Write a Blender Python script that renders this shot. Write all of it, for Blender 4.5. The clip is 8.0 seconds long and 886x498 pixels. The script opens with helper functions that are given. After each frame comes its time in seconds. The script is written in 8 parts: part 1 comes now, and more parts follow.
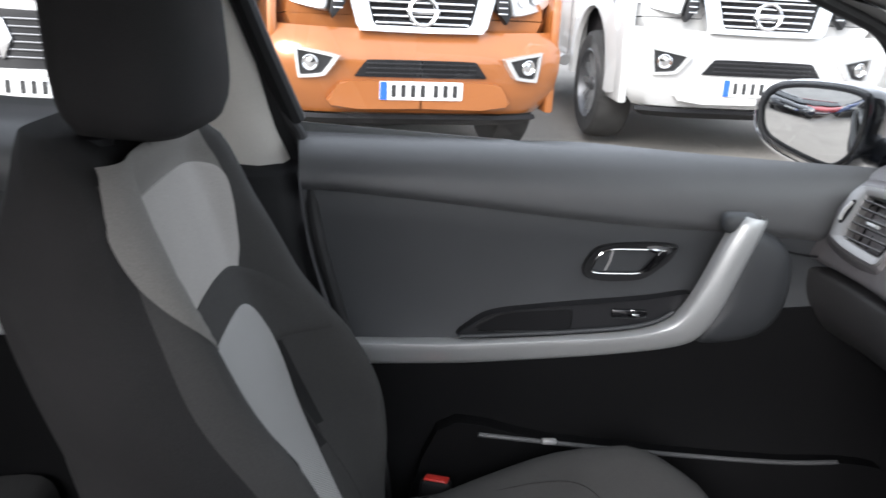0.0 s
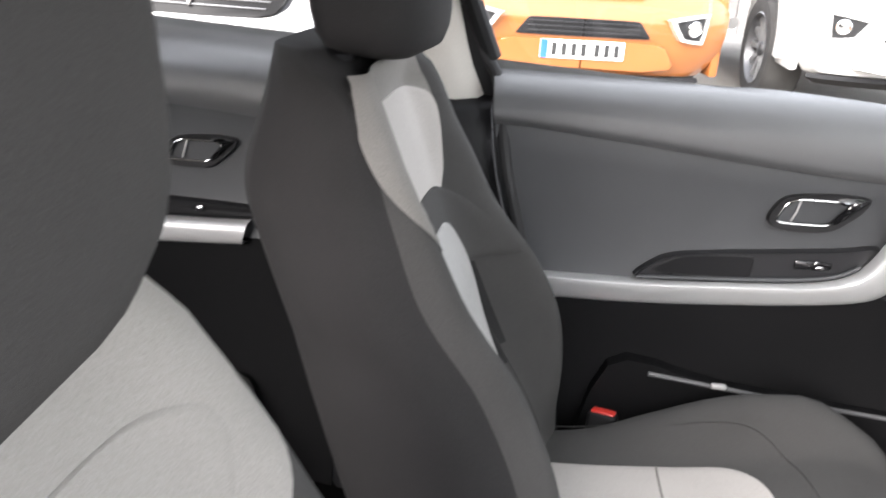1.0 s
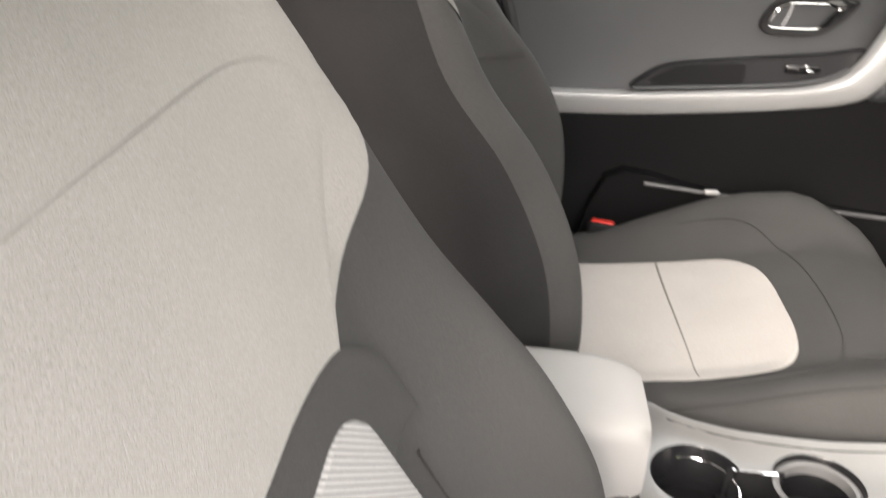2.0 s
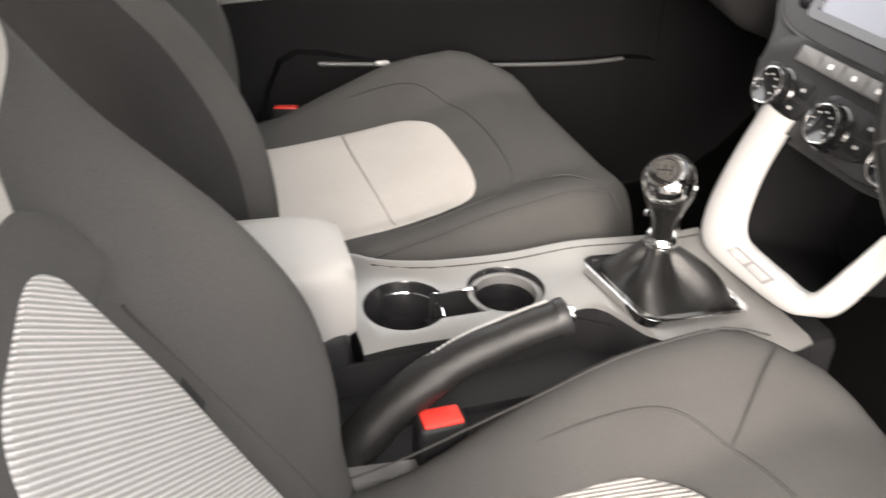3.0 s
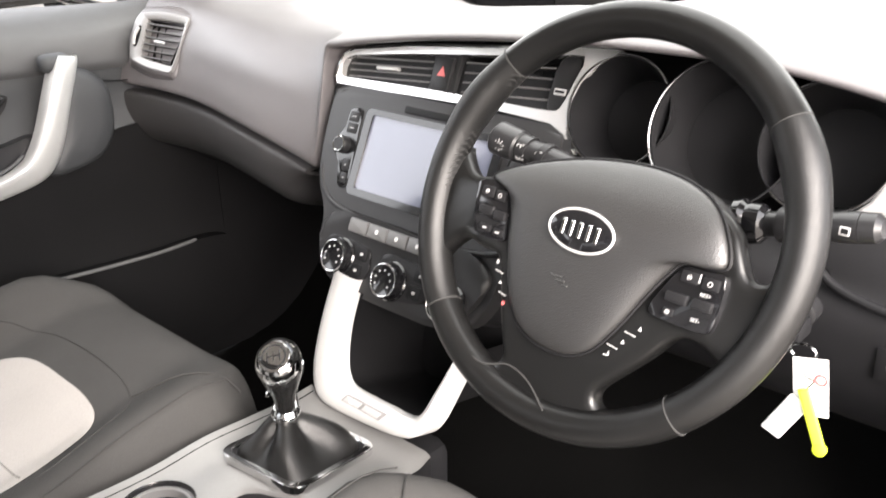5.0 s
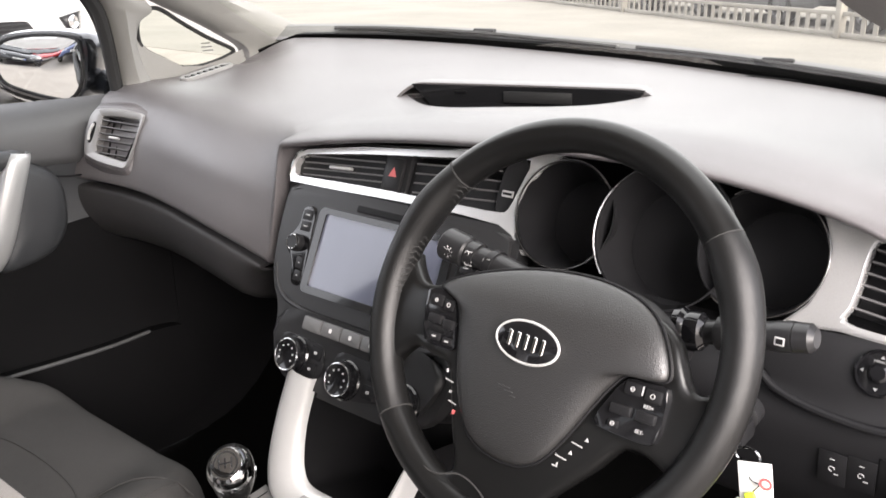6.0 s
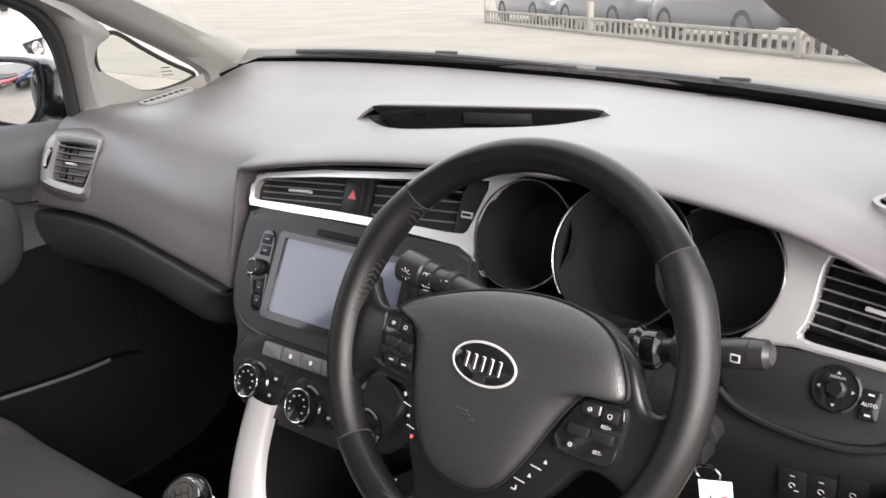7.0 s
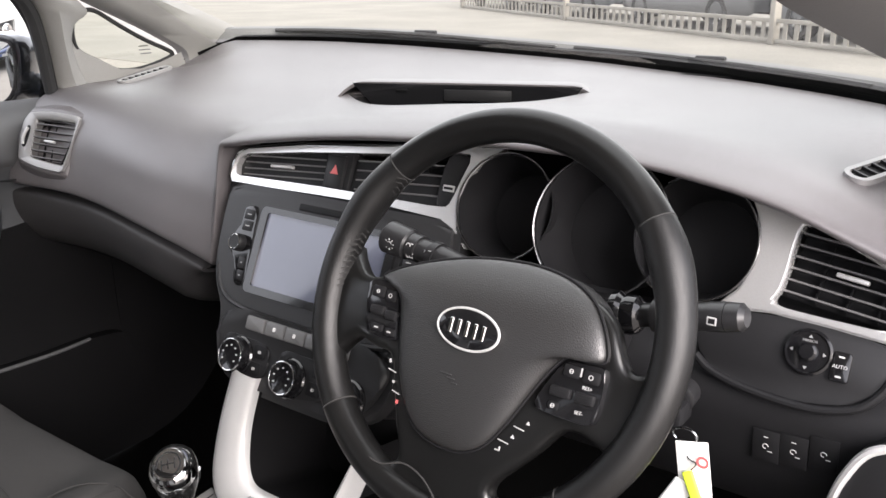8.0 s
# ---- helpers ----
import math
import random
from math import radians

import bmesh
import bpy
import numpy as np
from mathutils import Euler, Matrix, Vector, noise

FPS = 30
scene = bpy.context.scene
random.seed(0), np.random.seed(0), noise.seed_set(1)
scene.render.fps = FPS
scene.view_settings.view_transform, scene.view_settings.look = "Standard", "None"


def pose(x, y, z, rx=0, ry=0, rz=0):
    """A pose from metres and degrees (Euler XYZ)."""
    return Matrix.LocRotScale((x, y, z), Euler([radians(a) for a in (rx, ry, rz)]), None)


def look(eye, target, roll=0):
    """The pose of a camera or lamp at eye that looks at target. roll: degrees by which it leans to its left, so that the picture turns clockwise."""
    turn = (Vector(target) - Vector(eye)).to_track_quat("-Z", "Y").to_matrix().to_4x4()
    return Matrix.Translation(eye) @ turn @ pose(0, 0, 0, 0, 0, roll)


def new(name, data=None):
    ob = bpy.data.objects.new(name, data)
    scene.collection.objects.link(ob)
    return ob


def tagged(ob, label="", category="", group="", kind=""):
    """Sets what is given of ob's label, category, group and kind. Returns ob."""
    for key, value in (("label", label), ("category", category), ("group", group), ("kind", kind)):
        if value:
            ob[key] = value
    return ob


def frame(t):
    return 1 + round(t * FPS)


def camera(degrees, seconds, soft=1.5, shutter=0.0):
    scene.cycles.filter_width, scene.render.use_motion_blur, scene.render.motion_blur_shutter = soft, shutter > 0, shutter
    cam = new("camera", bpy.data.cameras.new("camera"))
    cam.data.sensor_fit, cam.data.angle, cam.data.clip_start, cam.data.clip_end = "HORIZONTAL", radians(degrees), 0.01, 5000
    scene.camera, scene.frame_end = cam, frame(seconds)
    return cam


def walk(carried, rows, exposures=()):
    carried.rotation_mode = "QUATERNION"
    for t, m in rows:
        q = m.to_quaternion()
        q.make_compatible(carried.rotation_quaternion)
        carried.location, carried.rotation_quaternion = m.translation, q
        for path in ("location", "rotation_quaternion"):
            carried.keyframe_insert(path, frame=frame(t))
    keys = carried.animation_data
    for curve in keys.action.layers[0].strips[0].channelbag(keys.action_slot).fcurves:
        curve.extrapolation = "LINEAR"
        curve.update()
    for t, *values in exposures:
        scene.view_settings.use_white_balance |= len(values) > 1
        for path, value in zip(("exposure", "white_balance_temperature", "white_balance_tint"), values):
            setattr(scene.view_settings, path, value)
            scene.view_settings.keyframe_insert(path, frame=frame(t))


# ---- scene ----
cam = camera(54.05, 8.0, soft=1.5, shutter=0.4)
# seconds, eye, (yaw, pitch, roll)
PATH = [
    (0, (0.4714, -0.4369, 1.1913), (86.48, -16.72, 3.24)),
    (0.5, (0.4927, -0.4637, 1.1836), (91.68, -17.56, 3.58)),
    (1, (0.5331, -0.4993, 1.1613), (95.80, -19.69, 4.13)),
    (1.2, (0.5503, -0.5112, 1.1455), (96.88, -20.79, 4.24)),
    (1.75, (0.5980, -0.5270, 1.0980), (96.40, -24.90, 3.30)),
    (2.3, (0.6382, -0.5323, 1.0506), (88.40, -28.84, 1.64)),
    (2.5, (0.6533, -0.5279, 1.0460), (83.53, -29.97, 1.56)),
    (3, (0.6778, -0.5138, 1.0514), (72.05, -31.55, 1.83)),
    (3.5, (0.6982, -0.4984, 1.0691), (64.09, -31.28, 1.53)),
    (4, (0.6964, -0.5106, 1.1022), (54.97, -29.09, 0.57)),
    (4.5, (0.7101, -0.5435, 1.1315), (46.69, -25.75, -0.80)),
    (5, (0.7252, -0.5666, 1.1587), (42.56, -22.81, -0.65)),
    (6.5, (0.7356, -0.5495, 1.2048), (38.94, -17.25, -0.72)),
    (7, (0.7403, -0.5436, 1.1955), (37.89, -16.95, -0.89)),
    (7.5, (0.7409, -0.5435, 1.1802), (37.04, -17.58, -0.72)),
    (8, (0.7456, -0.5619, 1.1849), (36.27, -17.87, -0.58)),
]


def aimed(eye, turn):
    yaw, pitch = radians(turn[0]), radians(turn[1])
    ahead = Vector((-math.sin(yaw) * math.cos(pitch), math.cos(yaw) * math.cos(pitch), math.sin(pitch)))
    return look(eye, Vector(eye) + ahead, turn[2])


EXPOSURES = [(0, 1.3, 6000, 12), (0.5, 1.67, 6000, 12), (1.0, 2.42, 6350, 14), (1.2, 2.46, 6500, 14), (2.3, 2.5, 7000, 14), (3.0, 2.4, 6950, 14), (3.5, 2.38, 6900, 14), (4.0, 2.5, 6850, 14), (4.5, 2.62, 6800, 14), (5.0, 2.5, 6700, 14), (6.5, 1.5, 6530, 16), (8, 1.48, 6430, 16)]
walk(cam, [(t, aimed(eye, turn)) for t, eye, turn in PATH], EXPOSURES)

# ---- daylight: a bright overcast sky ----
SUN_ELEVATION, SUN_TURN = 27, 116
world = bpy.data.worlds.new("overcast_sky")
scene.world = world
world.use_nodes = True
wn = world.node_tree.nodes
sky = wn.new("ShaderNodeTexSky")
sky.sky_type = "NISHITA"
sky.sun_disc = False
sky.sun_elevation = radians(SUN_ELEVATION)
sky.sun_rotation = radians(SUN_TURN)
sky.air_density, sky.dust_density, sky.ozone_density = 1.0, 4.0, 0.6
cloud = wn.new("ShaderNodeMix")
cloud.data_type = "RGBA"
cloud.inputs[0].default_value = 0.75
cloud.inputs[7].default_value = (13.0, 13.2, 13.6, 1)
world.node_tree.links.new(sky.outputs[0], cloud.inputs[6])
world.node_tree.links.new(cloud.outputs[2], wn["Background"].inputs[0])
wn["Background"].inputs[1].default_value = 0.11

sun = new("sun", bpy.data.lights.new("sun", "SUN"))
sun.data.energy, sun.data.angle, sun.data.color = 2.7, radians(36), (1.0, 0.96, 0.91)
az, el = radians(SUN_TURN), radians(SUN_ELEVATION)
# the sun stands low in thin cloud, behind and to the right of the car
toward = Vector((math.sin(az) * math.cos(el), math.cos(az) * math.cos(el), math.sin(el)))
sun.matrix_world = look((0, 0, 12), Vector((0, 0, 12)) - toward)

# ---- materials ----
def material(name, color, rough=0.5, metal=0.0, grain=0.0, grain_scale=400, bump=0.0, bump_scale=900, stain=0.0, stain_scale=6, spec=0.5, kind="noise", coat=0.0, emit=None):
    m = bpy.data.materials.new(name)
    m.use_nodes = True
    nt = m.node_tree
    b = nt.nodes["Principled BSDF"]
    b.inputs["Roughness"].default_value, b.inputs["Metallic"].default_value = rough, metal
    b.inputs["Specular IOR Level"].default_value = spec
    b.inputs["Coat Weight"].default_value = coat
    b.inputs["Base Color"].default_value = (*color, 1)
    if emit:
        b.inputs["Emission Color"].default_value = (*emit[:3], 1)
        b.inputs["Emission Strength"].default_value = emit[3]
    co = nt.nodes.new("ShaderNodeTexCoord")
    last = None
    for amount, scale, detail in ((stain, stain_scale, 5), (grain, grain_scale, 2)):
        if not amount:
            continue
        t = nt.nodes.new("ShaderNodeTexNoise")
        t.inputs["Scale"].default_value, t.inputs["Detail"].default_value = scale, detail
        nt.links.new(co.outputs["Object"], t.inputs["Vector"])
        r = nt.nodes.new("ShaderNodeMapRange")
        r.inputs[1].default_value, r.inputs[2].default_value = 0.3, 0.7
        r.inputs[3].default_value, r.inputs[4].default_value = 1 - amount, 1 + amount
        nt.links.new(t.outputs["Fac"], r.inputs[0])
        mix = nt.nodes.new("ShaderNodeMix")
        mix.data_type, mix.blend_type = "RGBA", "MULTIPLY"
        mix.inputs[0].default_value = 1.0
        mix.inputs[6].default_value = (*color, 1)
        if last:
            nt.links.new(last, mix.inputs[6])
        nt.links.new(r.outputs[0], mix.inputs[7])
        last = mix.outputs[2]
    if last:
        nt.links.new(last, b.inputs["Base Color"])
    if bump:
        if kind == "leather":
            t = nt.nodes.new("ShaderNodeTexVoronoi")
            t.feature = "DISTANCE_TO_EDGE"
            t.inputs["Scale"].default_value = bump_scale
            out = t.outputs["Distance"]
        elif kind in ("rib", "weave"):
            t = nt.nodes.new("ShaderNodeTexWave")
            t.bands_direction = "Z" if kind == "rib" else "DIAGONAL"
            t.inputs["Scale"].default_value, t.inputs["Distortion"].default_value = bump_scale, 0.6
            out = t.outputs["Fac"]
        else:
            t = nt.nodes.new("ShaderNodeTexNoise")
            t.inputs["Scale"].default_value, t.inputs["Detail"].default_value = bump_scale, 3
            out = t.outputs["Fac"]
        nt.links.new(co.outputs["Object"], t.inputs["Vector"])
        if kind == "rib":
            # slanting ribs: the wave runs across them, and their grooves are darker thread
            dot = nt.nodes.new("ShaderNodeVectorMath")
            dot.operation = "DOT_PRODUCT"
            dot.inputs[1].default_value = (0.63, 0.0, -0.777)
            nt.links.new(co.outputs["Object"], dot.inputs[0])
            across = nt.nodes.new("ShaderNodeCombineXYZ")
            nt.links.new(dot.outputs["Value"], across.inputs[2])
            nt.links.new(across.outputs[0], t.inputs["Vector"])
            thread = nt.nodes.new("ShaderNodeMapRange")
            thread.inputs[3].default_value, thread.inputs[4].default_value = 0.62, 1.12
            nt.links.new(out, thread.inputs[0])
            mix = nt.nodes.new("ShaderNodeMix")
            mix.data_type, mix.blend_type = "RGBA", "MULTIPLY"
            mix.inputs[0].default_value = 1.0
            nt.links.new(last, mix.inputs[6])
            nt.links.new(thread.outputs[0], mix.inputs[7])
            nt.links.new(mix.outputs[2], b.inputs["Base Color"])
        bp = nt.nodes.new("ShaderNodeBump")
        bp.inputs["Strength"].default_value, bp.inputs["Distance"].default_value = bump, 0.0015 if kind == "rib" else 0.001
        nt.links.new(out, bp.inputs["Height"])
        nt.links.new(bp.outputs[0], b.inputs["Normal"])
    return m


def glass(name, tint=(1, 1, 1), rough=0.0):
    m = bpy.data.materials.new(name)
    m.use_nodes = True
    nt = m.node_tree
    b = nt.nodes["Principled BSDF"]
    nt.nodes.remove(b)
    tr, gl, lw, mx = (nt.nodes.new(n) for n in ("ShaderNodeBsdfTransparent", "ShaderNodeBsdfGlossy", "ShaderNodeLayerWeight", "ShaderNodeMixShader"))
    tr.inputs[0].default_value = (*tint, 1)
    gl.inputs["Roughness"].default_value = rough
    lw.inputs["Blend"].default_value = 0.5
    po, sc = nt.nodes.new("ShaderNodeMath"), nt.nodes.new("ShaderNodeMapRange")
    po.operation = "POWER"
    po.inputs[1].default_value = 5.0
    sc.inputs[3].default_value, sc.inputs[4].default_value = 0.06, 1.0
    nt.links.new(lw.outputs["Facing"], po.inputs[0])
    nt.links.new(po.outputs[0], sc.inputs[0])
    nt.links.new(sc.outputs[0], mx.inputs[0])
    nt.links.new(tr.outputs[0], mx.inputs[1])
    nt.links.new(gl.outputs[0], mx.inputs[2])
    nt.links.new(mx.outputs[0], nt.nodes["Material Output"].inputs[0])
    return m


M_DASH = material("soft_dash", (0.114, 0.106, 0.110), 0.36, spec=1.0, bump=0.35, bump_scale=900, kind="leather", stain=0.10, stain_scale=5, grain=0.06, grain_scale=700)
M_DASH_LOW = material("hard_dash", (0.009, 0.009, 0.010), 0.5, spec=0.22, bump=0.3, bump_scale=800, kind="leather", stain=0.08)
M_PANEL = material("satin_black_panel", (0.014, 0.014, 0.015), 0.40, spec=0.28, grain=0.05, stain=0.06, stain_scale=9)
M_STACK = material("satin_stack_plastic", (0.019, 0.019, 0.020), 0.40, spec=0.42, grain=0.05, stain=0.06, stain_scale=9)
M_STALK = material("stalk_plastic", (0.016, 0.016, 0.017), 0.36, spec=0.45, stain=0.08, stain_scale=14)
M_BLACK = material("matt_black", (0.009, 0.009, 0.010), 0.6, spec=0.22, stain=0.1, stain_scale=12)
M_GLOSS = material("gloss_black", (0.008, 0.008, 0.009), 0.12, stain=0.05, coat=0.3)
M_RUBBER = material("black_rubber", (0.014, 0.014, 0.015), 0.7, stain=0.12, stain_scale=15, bump=0.2, bump_scale=300)
M_SILVER = material("satin_silver", (0.60, 0.60, 0.595), 0.36, metal=0.35, grain=0.03, grain_scale=900, stain=0.04)
M_SILVER_DULL = material("grey_silver", (0.52, 0.52, 0.52), 0.36, metal=0.35, grain=0.03, stain=0.04)
M_HANDLE = material("satin_handle_silver", (0.53, 0.538, 0.54), 0.36, metal=0.45, grain=0.03, grain_scale=900, stain=0.05)
M_TRAY = material("tray_plastic", (0.016, 0.016, 0.018), 0.45, spec=0.35, stain=0.08, stain_scale=12)
M_CHROME = material("chrome", (0.78, 0.78, 0.78), 0.08, metal=1.0, stain=0.04)
M_LEATHER = material("wheel_leather", (0.008, 0.008, 0.008), 0.35, bump=0.30, bump_scale=1000, kind="leather", stain=0.14, stain_scale=14, spec=0.42)
M_LEATHER_WORN = material("smooth_leather", (0.0065, 0.0065, 0.0065), 0.30, bump=0.10, bump_scale=1000, kind="leather", stain=0.15, stain_scale=18, spec=0.45)
M_PAD = material("airbag_pad", (0.018, 0.0178, 0.018), 0.40, spec=0.9, bump=0.38, bump_scale=560, kind="leather", stain=0.06)
M_SEAM = material("stitching", (0.024, 0.0235, 0.023), 0.8)
M_SEAM_SOFT = material("seat_seam", (0.026, 0.0254, 0.0248), 0.9)
M_THREAD = material("grey_thread", (0.30, 0.30, 0.30), 0.8)
M_FABRIC = material("charcoal_fabric", (0.043, 0.0422, 0.0412), 0.92, grain=0.16, grain_scale=1100, bump=0.4, bump_scale=1400, stain=0.10, stain_scale=8, spec=0.2)
M_FABRIC_SIDE = material("black_fabric", (0.017, 0.0165, 0.0168), 0.92, grain=0.18, grain_scale=1100, bump=0.4, bump_scale=1400, stain=0.12, stain_scale=8, spec=0.2)
M_INSERT = material("light_grey_fabric", (0.335, 0.318, 0.302), 0.92, grain=0.10, grain_scale=900, bump=0.5, bump_scale=1200, stain=0.05, stain_scale=9, spec=0.2)
M_RIB = material("ribbed_grey_fabric", (0.40, 0.395, 0.385), 0.9, grain=0.10, grain_scale=900, bump=0.8, bump_scale=112, kind="rib", stain=0.05, spec=0.2)
M_RIB_SEAT = material("ribbed_cushion_fabric", (0.235, 0.228, 0.218), 0.9, grain=0.12, grain_scale=900, bump=0.7, bump_scale=112, kind="rib", stain=0.06, spec=0.2)
M_SHOULDER = material("shoulder_fabric", (0.165, 0.158, 0.148), 0.92, grain=0.14, grain_scale=1000, bump=0.4, bump_scale=1300, stain=0.08, spec=0.2)
# driver's shoulder and insert share one tone, door light put into the colour
M_CLOTH = material("door_lit_cloth", (0.265, 0.255, 0.240), 0.92, grain=0.12, grain_scale=900, bump=0.5, bump_scale=1200, stain=0.06, stain_scale=8, spec=0.2)
M_DOOR = material("door_plastic", (0.040, 0.0425, 0.046), 0.48, bump=0.35, bump_scale=800, kind="leather", stain=0.08, stain_scale=5)
M_DOOR_PAD = material("soft_belt_pad", (0.082, 0.083, 0.086), 0.32, bump=0.35, bump_scale=800, kind="leather", stain=0.08, stain_scale=5)
M_GRIP = material("brake_leather", (0.009, 0.009, 0.009), 0.36, bump=0.4, bump_scale=700, kind="leather", stain=0.15, spec=0.3)
# black plastic made darker still: the dim light low down is in the colour
M_DOOR_LOW = material("shaded_black_plastic", (0.0055, 0.0055, 0.006), 0.6, spec=0.10, bump=0.3, bump_scale=700, kind="leather", stain=0.12)
# one trim in two tones: shade in the first colour, door light in the second
M_PILLAR = material("beige_grey_trim", (0.240, 0.236, 0.230), 0.7, grain=0.04, grain_scale=600, bump=0.25, bump_scale=700, stain=0.04)
M_PILLAR_LIT = material("lit_beige_trim", (0.52, 0.505, 0.47), 0.7, grain=0.04, grain_scale=600, bump=0.25, bump_scale=700, stain=0.04)
M_HEADLINER = material("headliner_cloth", (0.50, 0.48, 0.45), 0.95, grain=0.06, grain_scale=900, bump=0.3, bump_scale=900, stain=0.04)
# black carpet with the footwell's shade put into its colour
M_CARPET = material("shaded_black_carpet", (0.0028, 0.0028, 0.0028), 0.98, grain=0.4, grain_scale=700, bump=0.9, bump_scale=600, stain=0.2, spec=0.02)
M_CONSOLE = material("console_grey", (0.165, 0.164, 0.161), 0.34, metal=0.3, grain=0.05, grain_scale=800, stain=0.06, stain_scale=7)
M_ARMREST = material("armrest_vinyl", (0.27, 0.264, 0.255), 0.5, bump=0.3, bump_scale=800, kind="leather", stain=0.08)
M_BOOT = material("gaiter_leatherette", (0.007, 0.007, 0.007), 0.34, bump=0.4, bump_scale=600, kind="leather", stain=0.15, spec=0.32)
M_KNOB = material("knob_black", (0.006, 0.006, 0.006), 0.20, stain=0.05, spec=0.25)
M_CUP = material("cup_holder_black", (0.010, 0.010, 0.011), 0.22, stain=0.06, spec=0.4)
# the screen's grey-blue is a reflection put into the base colour
M_SCREEN = material("reflection_tinted_screen", (0.13, 0.14, 0.19), 0.10, stain=0.05, stain_scale=5, spec=0.6, coat=0.4)
M_WHITE = material("white_print", (0.75, 0.75, 0.75), 0.5)
M_PRINT = material("grey_white_print", (0.42, 0.42, 0.42), 0.5)
M_DIAL = material("dial_black", (0.011, 0.011, 0.012), 0.45, stain=0.1, spec=0.25)
M_DIAL_RING = material("dial_ring_chrome", (0.42, 0.42, 0.43), 0.22, metal=1.0, stain=0.05)
M_DIM = material("dim_print", (0.22, 0.22, 0.22), 0.5)
M_TRIM = material("brushed_silver_trim", (0.72, 0.72, 0.715), 0.26, metal=0.72, grain=0.04, grain_scale=900, stain=0.05)
M_RED = material("red_plastic", (0.62, 0.04, 0.03), 0.4, stain=0.06)
M_RED_DIM = material("pale_red_print", (0.50, 0.11, 0.11), 0.5)
M_YELLOW = material("fluorescent_yellow", (0.62, 0.80, 0.04), 0.55, stain=0.04)
M_TAG = material("white_plastic_tag", (0.72, 0.72, 0.71), 0.5, stain=0.04)
M_BELT = material("seat_belt_webbing", (0.012, 0.012, 0.013), 0.75, bump=0.6, bump_scale=300, kind="weave")
M_VOID = material("deep_black", (0.012, 0.012, 0.013), 0.8, stain=0.1, spec=0.15)
M_GLOVE = material("glove_box_plastic", (0.036, 0.035, 0.036), 0.45, spec=0.4, bump=0.3, bump_scale=800, kind="leather", stain=0.08)
M_SLAT = material("vent_slat", (0.005, 0.005, 0.0055), 0.5, spec=0.2, stain=0.05)
M_SLAT_LIT = material("vent_slat_lit_edge", (0.12, 0.118, 0.12), 0.36, stain=0.05)
M_BUTTON = material("grey_button", (0.13, 0.13, 0.13), 0.4, grain=0.04, stain=0.05)
M_CONCRETE = material("pale_concrete", (0.20, 0.188, 0.165), 0.9, grain=0.12, grain_scale=40, bump=0.3, bump_scale=60, stain=0.16, stain_scale=0.5)
M_GLASS = glass("clear_glass", (0.94, 0.96, 0.95))
M_MIRROR = material("mirror_glass", (0.66, 0.665, 0.66), 0.01, metal=1.0)
M_WINDSCREEN = glass("tinted_windscreen", (0.86, 0.87, 0.81))
M_POD = material("satin_grey_plastic", (0.30, 0.296, 0.296), 0.36, metal=0.3, stain=0.05, grain=0.03)
# the scuttle's grey holds the sky's reflection; stains vary it
M_COWL = material("sky_grey_scuttle", (0.10, 0.10, 0.10), 0.55, stain=0.2, stain_scale=8, grain=0.1)
M_QUARTER = glass("green_tinted_glass", (0.76, 0.78, 0.71))
M_REAR_DIM = glass("light_cutting_rear_glass", (0.22, 0.23, 0.23))
M_CAR_BLACK = material("black_car_paint", (0.008, 0.009, 0.012), 0.22, coat=1.0, stain=0.05)
M_ORANGE = material("metallic_orange_paint", (0.32, 0.108, 0.026), 0.32, metal=0.25, coat=0.9, grain=0.05, grain_scale=900, stain=0.04, stain_scale=2)
M_WHITE_PAINT = material("white_car_paint", (0.50, 0.495, 0.485), 0.3, coat=0.9, stain=0.03, stain_scale=2)
M_BLUE_PAINT = material("blue_car_paint", (0.03, 0.055, 0.16), 0.3, coat=0.9, stain=0.04)
M_RED_PAINT = material("red_car_paint", (0.42, 0.02, 0.025), 0.3, coat=0.9, stain=0.04)
M_GREY_PAINT = material("grey_car_paint", (0.11, 0.12, 0.135), 0.3, metal=0.3, coat=0.9, stain=0.04)
M_VAN_PAINT = material("grey_van_paint", (0.11, 0.112, 0.118), 0.35, metal=0.2, coat=0.8, stain=0.05, stain_scale=2)
M_TINT = material("dark_car_glass", (0.02, 0.023, 0.026), 0.06, spec=0.7)
M_TYRE = material("tyre_rubber", (0.030, 0.029, 0.028), 0.85, stain=0.25, stain_scale=9, bump=0.5, bump_scale=120)
M_RIM = material("grey_wheel_rim", (0.12, 0.12, 0.125), 0.4, metal=0.7, stain=0.1)
M_ALLOY = material("alloy_wheel", (0.50, 0.50, 0.50), 0.35, metal=0.8, stain=0.08)
M_PLATE = material("white_plate", (0.74, 0.74, 0.72), 0.45, stain=0.03)
M_PLATE_BLUE = material("blue_plate_band", (0.02, 0.10, 0.52), 0.45)
M_PLATE_BAR = material("plate_bar_black", (0.02, 0.02, 0.02), 0.5)
M_TARMAC = material("car_park_tarmac", (0.25, 0.23, 0.206), 0.9, grain=0.30, grain_scale=90, bump=0.6, bump_scale=160, stain=0.12, stain_scale=0.9, spec=0.25)
M_BRICK = material("pale_block", (0.36, 0.345, 0.32), 0.9, grain=0.15, grain_scale=60, bump=0.5, bump_scale=90, stain=0.15, stain_scale=3)
M_FENCE = material("pale_fence_metal", (0.34, 0.33, 0.31), 0.6, stain=0.12, stain_scale=2, metal=0.1)
# railing colour lightened to hold the haze of windscreen reflections
M_RAILING = material("weathered_hazed_railing", (0.25, 0.235, 0.21), 0.7, stain=0.2, stain_scale=2, grain=0.1)
